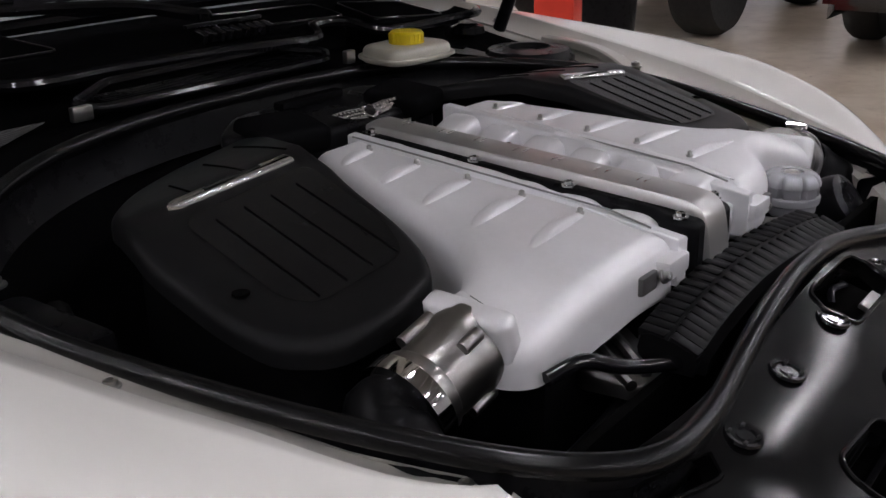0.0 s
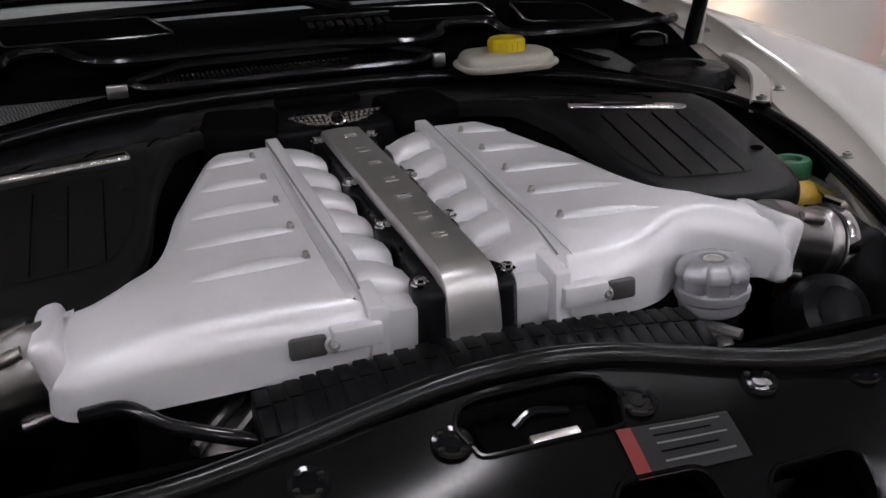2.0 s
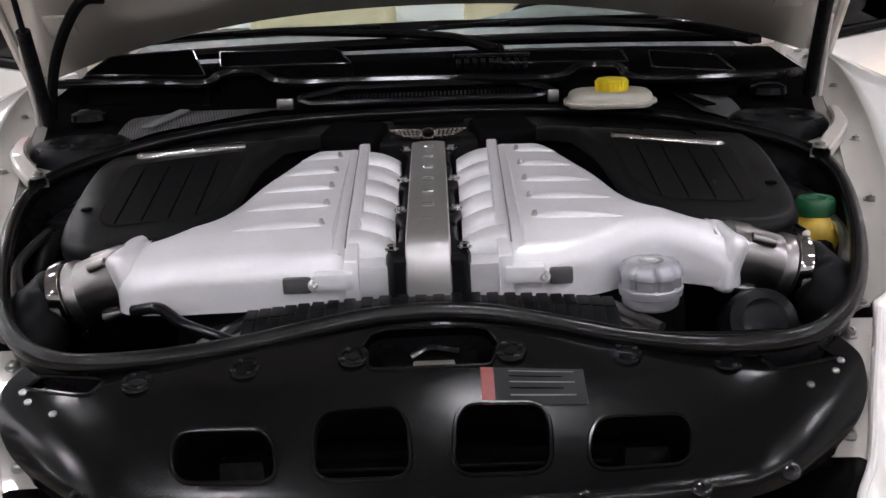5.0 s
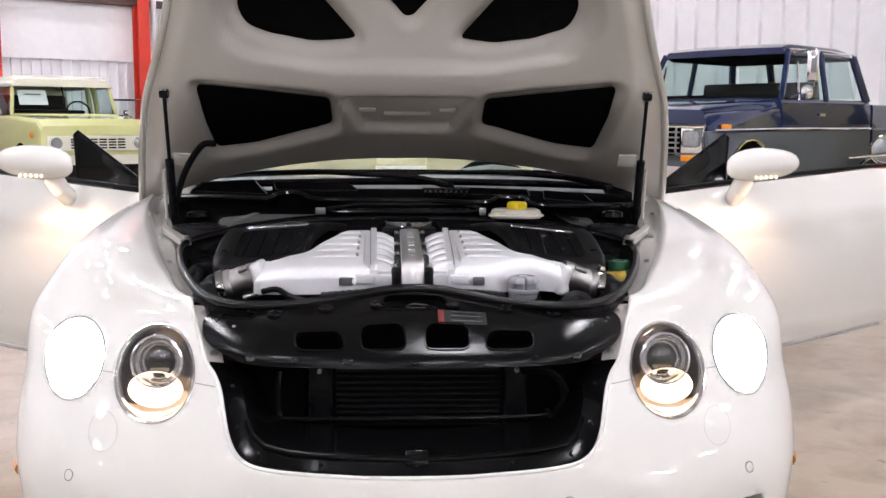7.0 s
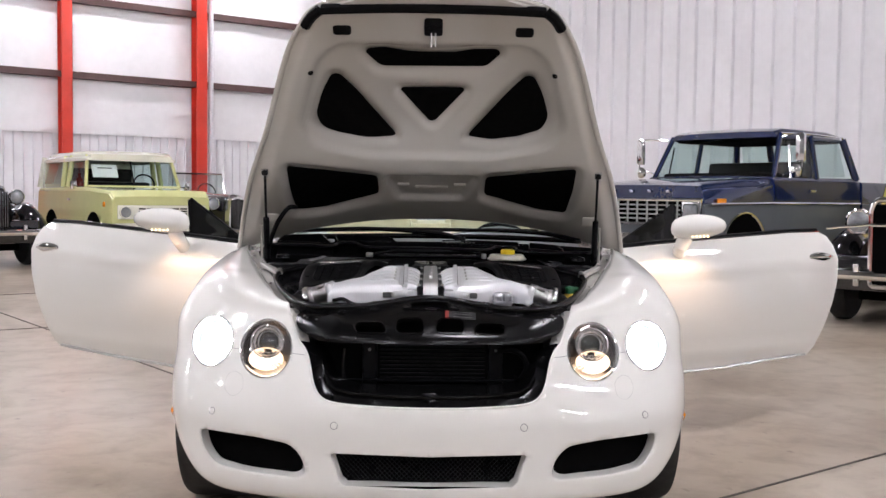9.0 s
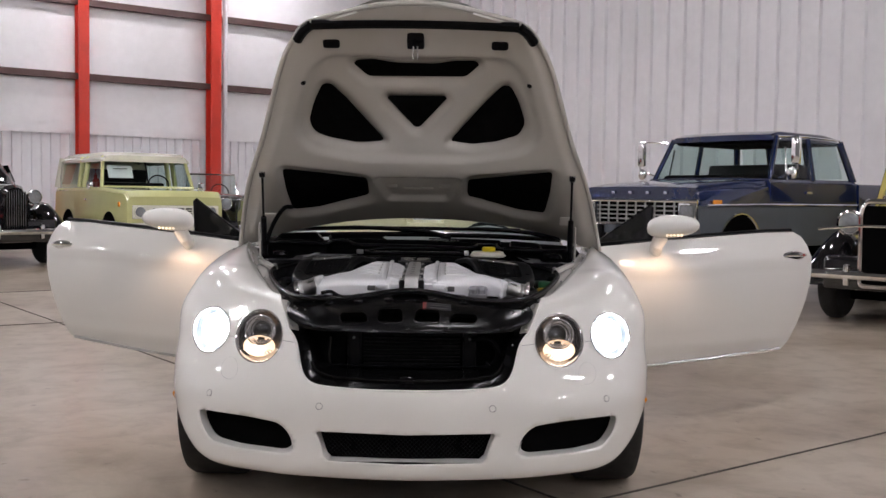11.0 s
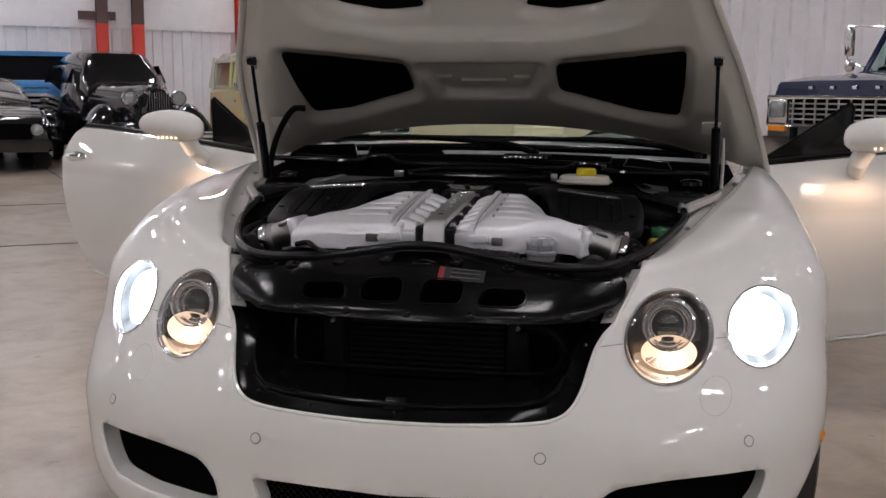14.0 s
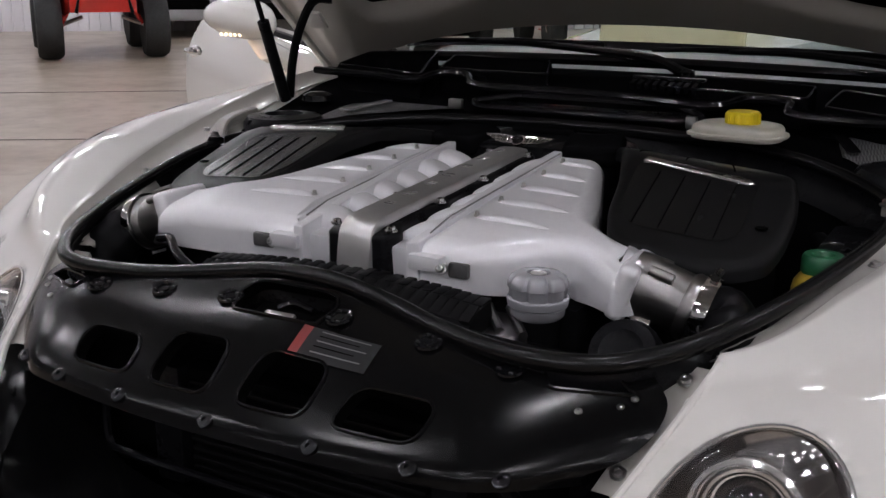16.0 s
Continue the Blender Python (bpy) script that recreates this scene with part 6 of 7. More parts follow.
# the latch below the panel
part("latch_plate", box(0.10, 0.05, 0.006, (0, 0.325, 0.782), 0.002, (15, 0, 0)), DARK, pan)
part("latch_bar", box(0.042, 0.012, 0.006, (0.004, 0.305, 0.792), 0.002, (20, 0, 0)), STEEL, pan, "bright latch bar")
part("latch_hook", tube(cr([(-0.02, 0.335, 0.79), (0.0, 0.342, 0.797), (0.03, 0.338, 0.793)], 4), 0.004, 8), GLOSSB, pan)
# warning label: red field and grey field with plain bars
lab = bmesh.new()
lz = lambda x, v, up: panel(x, v) + Vector((0, -0.0006, 0.0012)) * up
grid([[lz(x, v, 1) for x in (0.050, 0.054, 0.059, 0.063)] for v in (0.245, 0.30, 0.35, 0.405)], bm=lab)
part("label_red", lab, REDL, pan, "red field of a warning label")
lab = bmesh.new()
grid([[lz(0.063 + 0.0113 * k, v, 1) for k in range(9)] for v in (0.245, 0.30, 0.35, 0.405)], bm=lab)
part("label_grey", lab, GREYL, pan, "grey field of a warning label")
LABW = mat("label_white_print", (0.11, 0.11, 0.11), 0.5, 0, 0.05, 20)
for k in range(5):
    lab = bmesh.new()
    v = 0.262 + 0.027 * k
    x1 = 0.143 - 0.012 * (k % 2)
    grid([[lz(x, vv, 2) for x in (0.078, 0.098, 0.118, x1)] for vv in (v, v + 0.006)], bm=lab)
    part("label_bar", lab, LABW if k % 2 == 0 else DARK, pan, "plain bar of small print")
# ---- behind the missing grille ----
hole2 = [(x, z) for x, z in GRL if z < 0.70]
full_h = [(-x, z) for x, z in hole2[1:]][::-1] + hole2
def skin_y(x, z):
    return skin_fast(*find(max(abs(x), 0.001), z, 1.5 if abs(x) > 0.15 else 0.3, 5.5)).y
rim0 = [Vector((x, skin_y(x, z) + 0.004, z)) for x, z in full_h]
cz = 0.64
r1 = [Vector((p.x * 0.985, p.y + 0.012, cz + (p.z - cz) * 0.985)) for p in rim0]
r2 = [Vector((p.x * 0.90, p.y + 0.030, cz + (p.z - cz) * 0.80)) for p in rim0]
r3 = [Vector((p.x * 0.885, p.y + 0.075, cz + (p.z - cz) * 0.76)) for p in rim0]
r4 = [Vector((p.x * 0.86, p.y + 0.20, cz + (p.z - cz) * 0.72)) for p in rim0]
fr = part("grille_surround", grid([rim0, r1, r2, r3, r4]), BLACKG, CAR, "black grille surround with the grille removed")
part("surround_rail", tube([p + Vector((0, -0.004, 0.004)) for p in r2[4:-4]], 0.006, 8), BLACKG, fr, "rolled black rail")
for i in range(2, len(r1) - 2, 2):
    p = (r1[i] + r2[i]) / 2
    part("surround_screw", lathe([(0.0042, 0), (0.0042, 0.002), (0.002, 0.003), (0.0005, 0.003)], 12, m=Matrix.Translation(p + Vector((0, -0.004, 0.003))) @ pose(0, 0, 0, 60, 0, 0)), GLOSSB, fr, "small dark screw")
# near-black boxes stand in for the shade in the nose cavity
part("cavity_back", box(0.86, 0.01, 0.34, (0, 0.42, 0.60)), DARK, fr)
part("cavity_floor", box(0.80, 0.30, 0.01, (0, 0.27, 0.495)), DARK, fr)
FINS = mat("black_cooler_fins", (0.006, 0.006, 0.0065), 0.45, 0, 0.1, 30, spec=0.12)
rad = part("radiator", box(0.40, 0.04, 0.16, (0.01, 0.36, 0.60), 0.006), BLACKD, CAR, "black oil cooler with horizontal fins")
for k in range(11):
    part("cooler_fin", box(0.36, 0.012, 0.005, (0.01, 0.335, 0.53 + 0.0135 * k), 0.0015), FINS, rad)
for s in (-1, 1):
    part("end_tank", box(0.05, 0.05, 0.17, (0.01 + s * 0.215, 0.345, 0.60), 0.008), BLACKP, rad)
    part("tank_nut", lathe([(0.005, 0), (0.005, 0.012), (0.0005, 0.014)], 10, m=Matrix.Translation((0.01 + s * 0.215, 0.318, 0.655)) @ pose(0, 0, 0, 90, 0, 0)), STEEL, rad)
    part("side_radiator", box(0.16, 0.03, 0.17, (s * 0.32, 0.38, 0.60), 0.004), BLACKD, CAR, "dark side radiator")
part("cooler_pipe", tube(cr([(-0.29, 0.30, 0.66), (-0.295, 0.30, 0.60), (-0.290, 0.30, 0.562), (-0.26, 0.30, 0.553), (0.0, 0.295, 0.553), (0.27, 0.30, 0.555), (0.29, 0.30, 0.575)], 5), 0.006, 8), GLOSSB, rad, "thin black cooler pipe")
part("cooler_hose", tube(cr([(0.235, 0.31, 0.655), (0.28, 0.30, 0.66), (0.315, 0.30, 0.64), (0.33, 0.30, 0.60), (0.31, 0.30, 0.56)], 5), 0.010, 8), RUBBER, rad, "black cooler hose")
part("centre_clip", box(0.045, 0.03, 0.035, (0.0, 0.085, 0.530), 0.004, (50, 0, 0)), BLACKG, fr, "centre grille clip")
# inner sides of the nose and the white corner plates beside the panel
for s in (-1, 1):
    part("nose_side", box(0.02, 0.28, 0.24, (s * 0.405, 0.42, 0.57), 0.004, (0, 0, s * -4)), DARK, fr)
toe_o = [skin_fast(*g) for g in GRLV[-7:]]
toe_o = cr(toe_o, 4)
toe = [[p + Vector((0.001, 0.001, -0.002)) for p in toe_o], [p + Vector((-0.006, 0.004, -0.012)) for p in toe_o], [p + Vector((-0.030 - 0.020 * i / len(toe_o), 0.010 + 0.012 * i / len(toe_o), -0.018)) for i, p in enumerate(toe_o)], [p + Vector((-0.034 - 0.020 * i / len(toe_o), 0.022 + 0.012 * i / len(toe_o), -0.060)) for i, p in enumerate(toe_o)]]
both("corner_plate", grid(toe), PAINT_IN, CAR, "white painted corner plate")
for i in (12, 22):
    b = bolt_bm(0.0062, 0.006)
    b.transform(Matrix.Translation(toe[1][i].lerp(toe[2][i], 0.5) + Vector((0, 0, 0.001))) @ pose(0, 0, 0, 25, 0, 0))
    both("corner_bolt", b, STEEL, CAR, "zinc corner bolt")

# ---- other vehicles in the hall ----
def car_paint(name, col, rough=0.22):
    return mat(name, col, rough, 0, 0.04, 3, coat=0.8)


LIME = car_paint("pale_yellow_green_paint", (0.57, 0.58, 0.27))
CREAMW = car_paint("cream_white_paint", (0.66, 0.65, 0.55))
NAVY = car_paint("navy_blue_paint", (0.007, 0.016, 0.062), 0.15)
GUN = mat("gunmetal_paint", (0.095, 0.108, 0.125), 0.38, 0, 0.04, 3, coat=0.15, spec=0.3)
JET = car_paint("jet_black_paint", (0.006, 0.006, 0.007), 0.10)
DYEL = car_paint("soft_yellow_paint", (0.60, 0.50, 0.16))
SKY = car_paint("sky_blue_paint", (0.06, 0.26, 0.55))
REDP = car_paint("bright_red_paint", (0.55, 0.03, 0.02))
SILV = car_paint("silver_paint", (0.42, 0.43, 0.44))
FARGLASS = thin_glass("far_window_glass", (0.72, 0.82, 0.80))
WHITEW = mat("whitewall_rubber", (0.55, 0.54, 0.50), 0.6, 0, 0.06, 10)
PAPER = mat("white_paper", (0.80, 0.80, 0.80), 0.7, 0, 0.02, 10)
CLEARL = mat("headlamp_glass", (0.34, 0.36, 0.38), 0.10, 0.6, 0.15, 40)


def hull(secs, r=0.08, n=4):
    """Loft of rounded sections (y, half width, bottom, top, half width at the top)."""
    rows = []
    for y, w, z0, z1, wt in secs:
        rr = min(r, (z1 - z0) * 0.45, wt * 0.5)
        right = [(w, z0), (w, z0 + (z1 - rr - z0) * 0.5), ((w + wt) / 2 if w != wt else w, z1 - rr * 1.2)]
        right += [(wt - rr * (1 - math.cos(math.pi / 2 * k / n)), z1 - rr * (1 - math.sin(math.pi / 2 * k / n))) for k in range(n + 1)]
        right.append((wt * 0.4, z1 + 0.01))
        rows.append([Vector((a, y, b)) for a, b in right] + [Vector((-a, y, b)) for a, b in right[::-1]])
    bm = grid(rows)
    bm.verts.ensure_lookup_table()
    m = len(rows[0])
    bm.faces.new([bm.verts[j] for j in range(m)])
    bm.faces.new([bm.verts[len(bm.verts) - m + j] for j in range(m)])
    return bm


def pane(pts, parent, material=None, name="window_pane", label=""):
    bm = bmesh.new()
    bm.faces.new([bm.verts.new(p) for p in pts])
    g = part(name, bm, material or FARGLASS, parent, label, smooth=False)
    g.visible_shadow = False
    return g


def far_wheel(parent, x, y, r, w, rim=None, white=False, share=0.58, drop=0.0):
    m = Matrix.Translation((x, y, r - drop)) @ pose(0, 0, 0, 0, 90 if x > 0 else -90, 0)
    ty = part("tyre", lathe([(r * share, -w / 2), (r * 0.90, -w / 2 - 0.01), (r * 0.985, -w * 0.36), (r, -w * 0.2), (r, w * 0.2), (r * 0.985, w * 0.36), (r * 0.90, w / 2 + 0.01), (r * share, w / 2)], 36, m=m), TYRE, parent, "black tyre")
    part("rim", lathe([(r * share, -w * 0.4), (r * share, w * 0.42), (r * share * 0.9, w * 0.46), (r * share * 0.8, w * 0.2), (r * 0.22, w * 0.25), (r * 0.18, w * 0.5), (0.001, w * 0.52)], 28, m=m), rim or CHROME, ty, "wheel rim")
    if white:
        part("whitewall", lathe([(r * 0.62, w / 2 + 0.004), (r * 0.64, w / 2 + 0.014), (r * 0.84, w / 2 + 0.014), (r * 0.86, w / 2 + 0.004)], 36, m=m), WHITEW, ty)


def round_lamp(parent, x, y, z, r, rim=None):
    m = Matrix.Translation((x, y, z)) @ pose(0, 0, 0, 90, 0, 0)
    part("headlamp", lathe([(r * 1.2, -0.04), (r * 1.2, 0.01), (r * 1.08, 0.02), (r, 0.012)], 28, m=m), rim or CHROME, parent, "chrome-ringed headlamp")
    part("lamp_glass", lathe([(r, 0.010), (r * 0.8, 0.022), (r * 0.4, 0.032), (0.001, 0.034)], 28, m=m), CLEARL, parent)


def frame_tube(pts, r, parent, material, name="pillar"):
    return part(name, tube(pts, r, 8), material, parent)


# pickup truck, two-tone
def pickup():
    c = empty("pickup_truck", "navy blue and grey vintage crew-cab pickup truck", "truck", m=pose(2.22, 7.86, 0.12, 0, 0, -51) @ Matrix.Diagonal((0.88, 0.88, 1, 1)))
    part("bonnet", hull([(0.06, 0.93, 0.98, 1.19, 0.90), (0.25, 0.98, 0.98, 1.235, 0.77), (0.8, 0.99, 0.98, 1.27, 0.93), (1.45, 0.99, 0.98, 1.30, 0.95)], 0.07), NAVY, c, "navy blue bonnet")
    part("front_body", hull([(0.02, 0.97, 0.62, 1.0, 0.97), (0.5, 1.0, 0.62, 1.02, 1.0), (1.4, 1.0, 0.58, 1.03, 1.0)], 0.03), GUN, c, "grey lower front wings")
    part("cab_side", hull([(1.38, 1.0, 0.55, 1.04, 1.0), (3.45, 1.0, 0.55, 1.04, 1.0)], 0.03), GUN, c, "grey lower cab")
    part("cab_waist", hull([(1.40, 0.995, 1.0, 1.31, 0.97), (3.45, 0.995, 1.0, 1.32, 0.97)], 0.04), NAVY, c, "navy blue cab waist")
    part("roof", hull([(1.70, 0.82, 1.76, 1.82, 0.78), (1.86, 0.85, 1.75, 1.86, 0.81), (2.9, 0.85, 1.75, 1.86, 0.81), (3.28, 0.82, 1.74, 1.83, 0.77)], 0.07), NAVY, c, "navy blue cab roof")
    for s in (-1, 1):
        frame_tube([(s * 0.93, 1.46, 1.29), (s * 0.83, 1.74, 1.79)], 0.034, c, NAVY)
        frame_tube([(s * 0.955, 2.42, 1.30), (s * 0.85, 2.42, 1.79)], 0.034, c, NAVY)
        frame_tube([(s * 0.95, 3.42, 1.30), (s * 0.83, 3.24, 1.78)], 0.050, c, NAVY)
        frame_tube([(s * 0.955, 1.80, 1.30), (s * 0.89, 1.84, 1.68)], 0.014, c, CHROME, "vent_frame")
        part("drip_rail", tube([(s * 0.85, 1.74, 1.80), (s * 0.87, 2.3, 1.81), (s * 0.85, 3.2, 1.80), (s * 0.93, 3.40, 1.45)], 0.012, 6), CHROME, c, "chrome drip rail")
        pane([(s * 0.95, 1.52, 1.31), (s * 0.955, 2.40, 1.31), (s * 0.85, 2.40, 1.78), (s * 0.84, 1.76, 1.78)], c)
        pane([(s * 0.955, 2.46, 1.31), (s * 0.95, 3.36, 1.31), (s * 0.84, 3.2, 1.77), (s * 0.85, 2.46, 1.78)], c)
        part("side_trim", tube([(s * 1.004, 0.1, 1.005), (s * 1.006, 1.4, 1.02), (s * 1.006, 3.44, 1.02)], 0.014, 6), CHROME, c, "chrome side trim")
        part("door_handle", box(0.02, 0.14, 0.03, (s * 1.005, 2.25, 1.16), 0.006), CHROME, c, "chrome door handle")
        part("side_marker", box(0.02, 0.16, 0.05, (s * 1.0, 0.30, 1.04), 0.006), AMBER, c, "amber marker lamp")
        part("head_lamp_box", box(0.26, 0.05, 0.25, (s * 0.80, 0.005, 0.905), 0.012), CHROME, c, "chrome headlamp surround")
        part("head_lamp", box(0.20, 0.03, 0.15, (s * 0.80, -0.022, 0.93), 0.03), CLEARL, c, "rectangular headlamp")
        part("turn_lamp", box(0.24, 0.04, 0.06, (s * 0.80, -0.01, 0.755), 0.008), AMBER, c, "amber turn lamp")
        # mirrors on tube frames
        part("mirror_frame", tube([(s * 0.96, 1.62, 1.33), (s * 1.27, 1.55, 1.42), (s * 1.27, 1.55, 1.78), (s * 0.90, 1.70, 1.76)], 0.011, 6), CHROME, c, "chrome mirror frame")
        part("tow_mirror", box(0.12, 0.05, 0.30, (s * 1.24, 1.55, 1.62), 0.02), CHROME, c, "tall chrome towing mirror")
        part("round_mirror", lathe([(0.07, 0), (0.07, 0.02), (0.05, 0.035), (0.001, 0.04)], 18, m=Matrix.Translation((s * 1.20, 1.53, 1.37)) @ pose(0, 0, 0, 90, 0, 0)), CHROME, c, "round chrome mirror")
        for y in (0.77, 4.25):
            far_wheel(c, s * 0.86, y, 0.44, 0.27, GUN, drop=0.12)
            part("arch_trim", tube([(s * 1.008, y + 0.47 * math.cos(a), 0.43 + 0.49 * math.sin(a)) for a in (math.pi * k / 14 for k in range(15))], 0.016, 6), CHROME, c, "chrome wheel arch trim")
            # flat near-black half-disc drawn as the shade inside the wheel arch
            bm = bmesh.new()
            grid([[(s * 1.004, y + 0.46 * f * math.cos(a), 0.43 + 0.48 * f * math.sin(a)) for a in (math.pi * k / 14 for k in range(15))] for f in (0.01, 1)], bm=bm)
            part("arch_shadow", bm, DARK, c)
    pane([(-0.90, 1.47, 1.30), (0.90, 1.47, 1.30), (0.82, 1.74, 1.78), (-0.82, 1.74, 1.78)], c, name="windscreen")
    pane([(-0.80, 3.40, 1.34), (0.80, 3.40, 1.34), (0.76, 3.26, 1.74), (-0.76, 3.26, 1.74)], c, name="rear_window")
    frame_tube([(-0.30, 3.40, 1.30), (-0.30, 3.26, 1.76)], 0.05, c, NAVY, "rear_post")
    frame_tube([(0.30, 3.40, 1.30), (0.30, 3.26, 1.76)], 0.05, c, NAVY, "rear_post")
    part("headliner", box(1.6, 1.4, 0.02, (0, 2.5, 1.74), 0.005), BLACKD, c)
    part("dash", box(1.7, 0.25, 0.12, (0, 1.68, 1.30), 0.04), BLACKD, c, "dark dashboard")
    for s in (-0.35, 0.35):
        part("wiper", tube([(s + 0.25, 1.47, 1.31), (s - 0.1, 1.49, 1.345)], 0.008, 6), BLACKP, c)
    part("seat", box(1.5, 0.2, 0.5, (0, 2.5, 1.25), 0.05, (-10, 0, 0)), BLACKP, c, "dark bench seat")
    gr = part("grille_frame", tube([(x, -0.012, z) for x, z in ((-0.95, 0.79), (0.95, 0.79), (0.95, 1.045), (-0.95, 1.045))], 0.02, 8, True), CHROME, c, "chrome grille frame")
    part("grille_back", box(1.3, 0.02, 0.24, (0, 0.02, 0.915)), DARK, gr)
    for k in range(4):
        part("grille_bar", box(1.28, 0.02, 0.014, (0, -0.008, 0.845 + 0.048 * k), 0.003), STEEL, gr)
    for k in range(9):
        part("grille_post", box(0.014, 0.02, 0.22, (-0.60 + 0.15 * k, -0.006, 0.915), 0.002), STEEL, gr)
    for k in range(4):
        part("bonnet_bar", box(0.055, 0.012, 0.03, (-0.42 + 0.28 * k, 0.045, 1.135), 0.004), CHROME, c, "plain chrome bar")
    part("bumper", hull([(-0.16, 1.0, 0.50, 0.68, 0.98), (-0.05, 1.02, 0.50, 0.68, 1.0)], 0.03), CHROME, c, "chrome front bumper")
    for s in (-0.42, 0.42):
        part("overrider", box(0.07, 0.06, 0.28, (s, -0.17, 0.64), 0.015), BLACKP, c, "black bumper guard")
    part("load_bed", hull([(3.52, 0.99, 0.60, 1.28, 0.985), (4.95, 0.99, 0.60, 1.28, 0.985)], 0.03), NAVY, c, "navy load bed")
    part("bed_band", hull([(3.53, 1.0, 0.60, 1.02, 1.0), (4.93, 1.0, 0.60, 1.02, 1.0)], 0.02), GUN, c)
    part("underbody", box(1.5, 5.0, 0.2, (0, 2.8, 0.5)), DARK, c)


pickup()


# small square off-roader with white roof
def off_roader():
    c = empty("off_road_wagon", "pale yellow-green vintage off-road wagon with white roof", "car", m=pose(-4.25, 13.2, 0, 0, 0, 36))
    part("body", hull([(0.02, 0.80, 0.58, 1.10, 0.78), (0.12, 0.83, 0.55, 1.20, 0.80), (1.25, 0.85, 0.52, 1.26, 0.82), (1.4, 0.86, 0.48, 1.26, 0.83), (3.85, 0.86, 0.52, 1.24, 0.83)], 0.05), LIME, c, "pale yellow-green body")
    part("roof", hull([(1.36, 0.76, 1.69, 1.79, 0.70), (1.52, 0.80, 1.68, 1.85, 0.73), (3.5, 0.80, 1.68, 1.85, 0.73), (3.84, 0.78, 1.66, 1.81, 0.70)], 0.07), CREAMW, c, "cream white hard top")
    part("side_panel", hull([(3.55, 0.815, 1.20, 1.70, 0.775), (3.86, 0.80, 1.20, 1.70, 0.77)], 0.03), CREAMW, c, "cream rear quarter of the hard top")
    part("cabin_trim", box(1.4, 2.2, 0.10, (0, 2.6, 1.18), 0.02), BLACKD, c, "dark interior trim")
    part("rear_seat", box(1.2, 0.2, 0.55, (0, 3.1, 1.32), 0.05), BLACKP, c, "dark rear seat")
    for s in (-1, 1):
        frame_tube([(s * 0.80, 1.28, 1.25), (s * 0.71, 1.48, 1.78)], 0.03, c, LIME)
        frame_tube([(s * 0.82, 2.15, 1.25), (s * 0.74, 2.15, 1.78)], 0.045, c, LIME)
        frame_tube([(s * 0.82, 2.45, 1.25), (s * 0.75, 2.45, 1.78)], 0.045, c, LIME)
        frame_tube([(s * 0.82, 3.78, 1.24), (s * 0.74, 3.72, 1.78)], 0.07, c, CREAMW)
        pane([(s * 0.82, 1.25, 1.26), (s * 0.82, 2.12, 1.26), (s * 0.74, 2.12, 1.77), (s * 0.72, 1.52, 1.77)], c)
        pane([(s * 0.82, 2.5, 1.30), (s * 0.82, 3.66, 1.30), (s * 0.75, 3.62, 1.74), (s * 0.75, 2.5, 1.74)], c)
        round_lamp(c, s * 0.60, -0.02, 0.86, 0.085, CREAMW)
        part("turn_lamp", lathe([(0.04, 0), (0.04, 0.02), (0.001, 0.03)], 16, m=Matrix.Translation((s * 0.845, 0.24, 0.98)) @ pose(0, 0, 0, 0, s * 90, 0)), AMBER, c, "amber turn lamp")
        part("mirror", box(0.10, 0.05, 0.14, (s * 0.98, 1.35, 1.28), 0.02), CHROME, c, "chrome mirror")
        for y in (0.72, 3.0):
            far_wheel(c, s * 0.74, y, 0.37, 0.22, CHROME)
            # wheel arch shade, laid on the body side as a near-black sheet
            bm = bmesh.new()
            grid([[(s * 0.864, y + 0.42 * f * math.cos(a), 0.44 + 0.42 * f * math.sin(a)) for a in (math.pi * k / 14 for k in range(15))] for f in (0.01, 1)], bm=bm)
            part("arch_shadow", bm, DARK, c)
        part("handle", box(0.02, 0.12, 0.03, (s * 0.862, 1.98, 1.04), 0.006), CHROME, c)
    pane([(-0.76, 1.27, 1.27), (0.76, 1.27, 1.27), (0.68, 1.47, 1.76), (-0.68, 1.47, 1.76)], c, name="windscreen")
    part("screen_frame", tube([(-0.78, 1.26, 1.26), (0.78, 1.26, 1.26), (0.70, 1.47, 1.77), (-0.70, 1.47, 1.77)], 0.022, 8, True), LIME, c)
    frame_tube([(0, 1.27, 1.27), (0, 1.47, 1.76)], 0.015, c, BLACKP)
    sg = part("price_sheet", box(0.42, 0.004, 0.24, (-0.45, 1.40, 1.52), 0, (-62 + 90 - 56, 0, 0)), PAPER, c, "white paper sheet in the windscreen", smooth=False)
    for k in range(3):
        part("print_bar", box(0.24 - 0.05 * k, 0.003, 0.015, (-0.45, 1.395 + 0.02 * (1 - k) * 0.5, 1.57 - 0.06 * k), 0, (-28, 0, 0)), GREYL, sg, smooth=False)
    part("steering_wheel", tube([(0.36 + 0.18 * math.cos(a), 1.76 + 0.04 * math.sin(a), 1.32 + 0.16 * math.sin(a)) for a in (2 * math.pi * k / 20 for k in range(20))], 0.014, 6, True), BLACKP, c, "black steering wheel")
    gp = part("grille_panel", box(1.45, 0.03, 0.22, (0, -0.005, 0.86), 0.02), CREAMW, c, "white grille panel")
    for i in range(6):
        for j in range(4):
            part("grille_slot", box(0.11, 0.012, 0.022, (-0.34 + 0.136 * i, -0.022, 0.795 + 0.04 * j), 0.004), DARK, gp, smooth=False)
    part("bumper", hull([(-0.17, 0.86, 0.56, 0.69, 0.86), (-0.08, 0.86, 0.56, 0.69, 0.86)], 0.03), CREAMW, c, "white front bumper")
    part("seats", box(1.2, 0.2, 0.5, (0, 2.2, 1.1), 0.05), BLACKP, c)


off_roader()


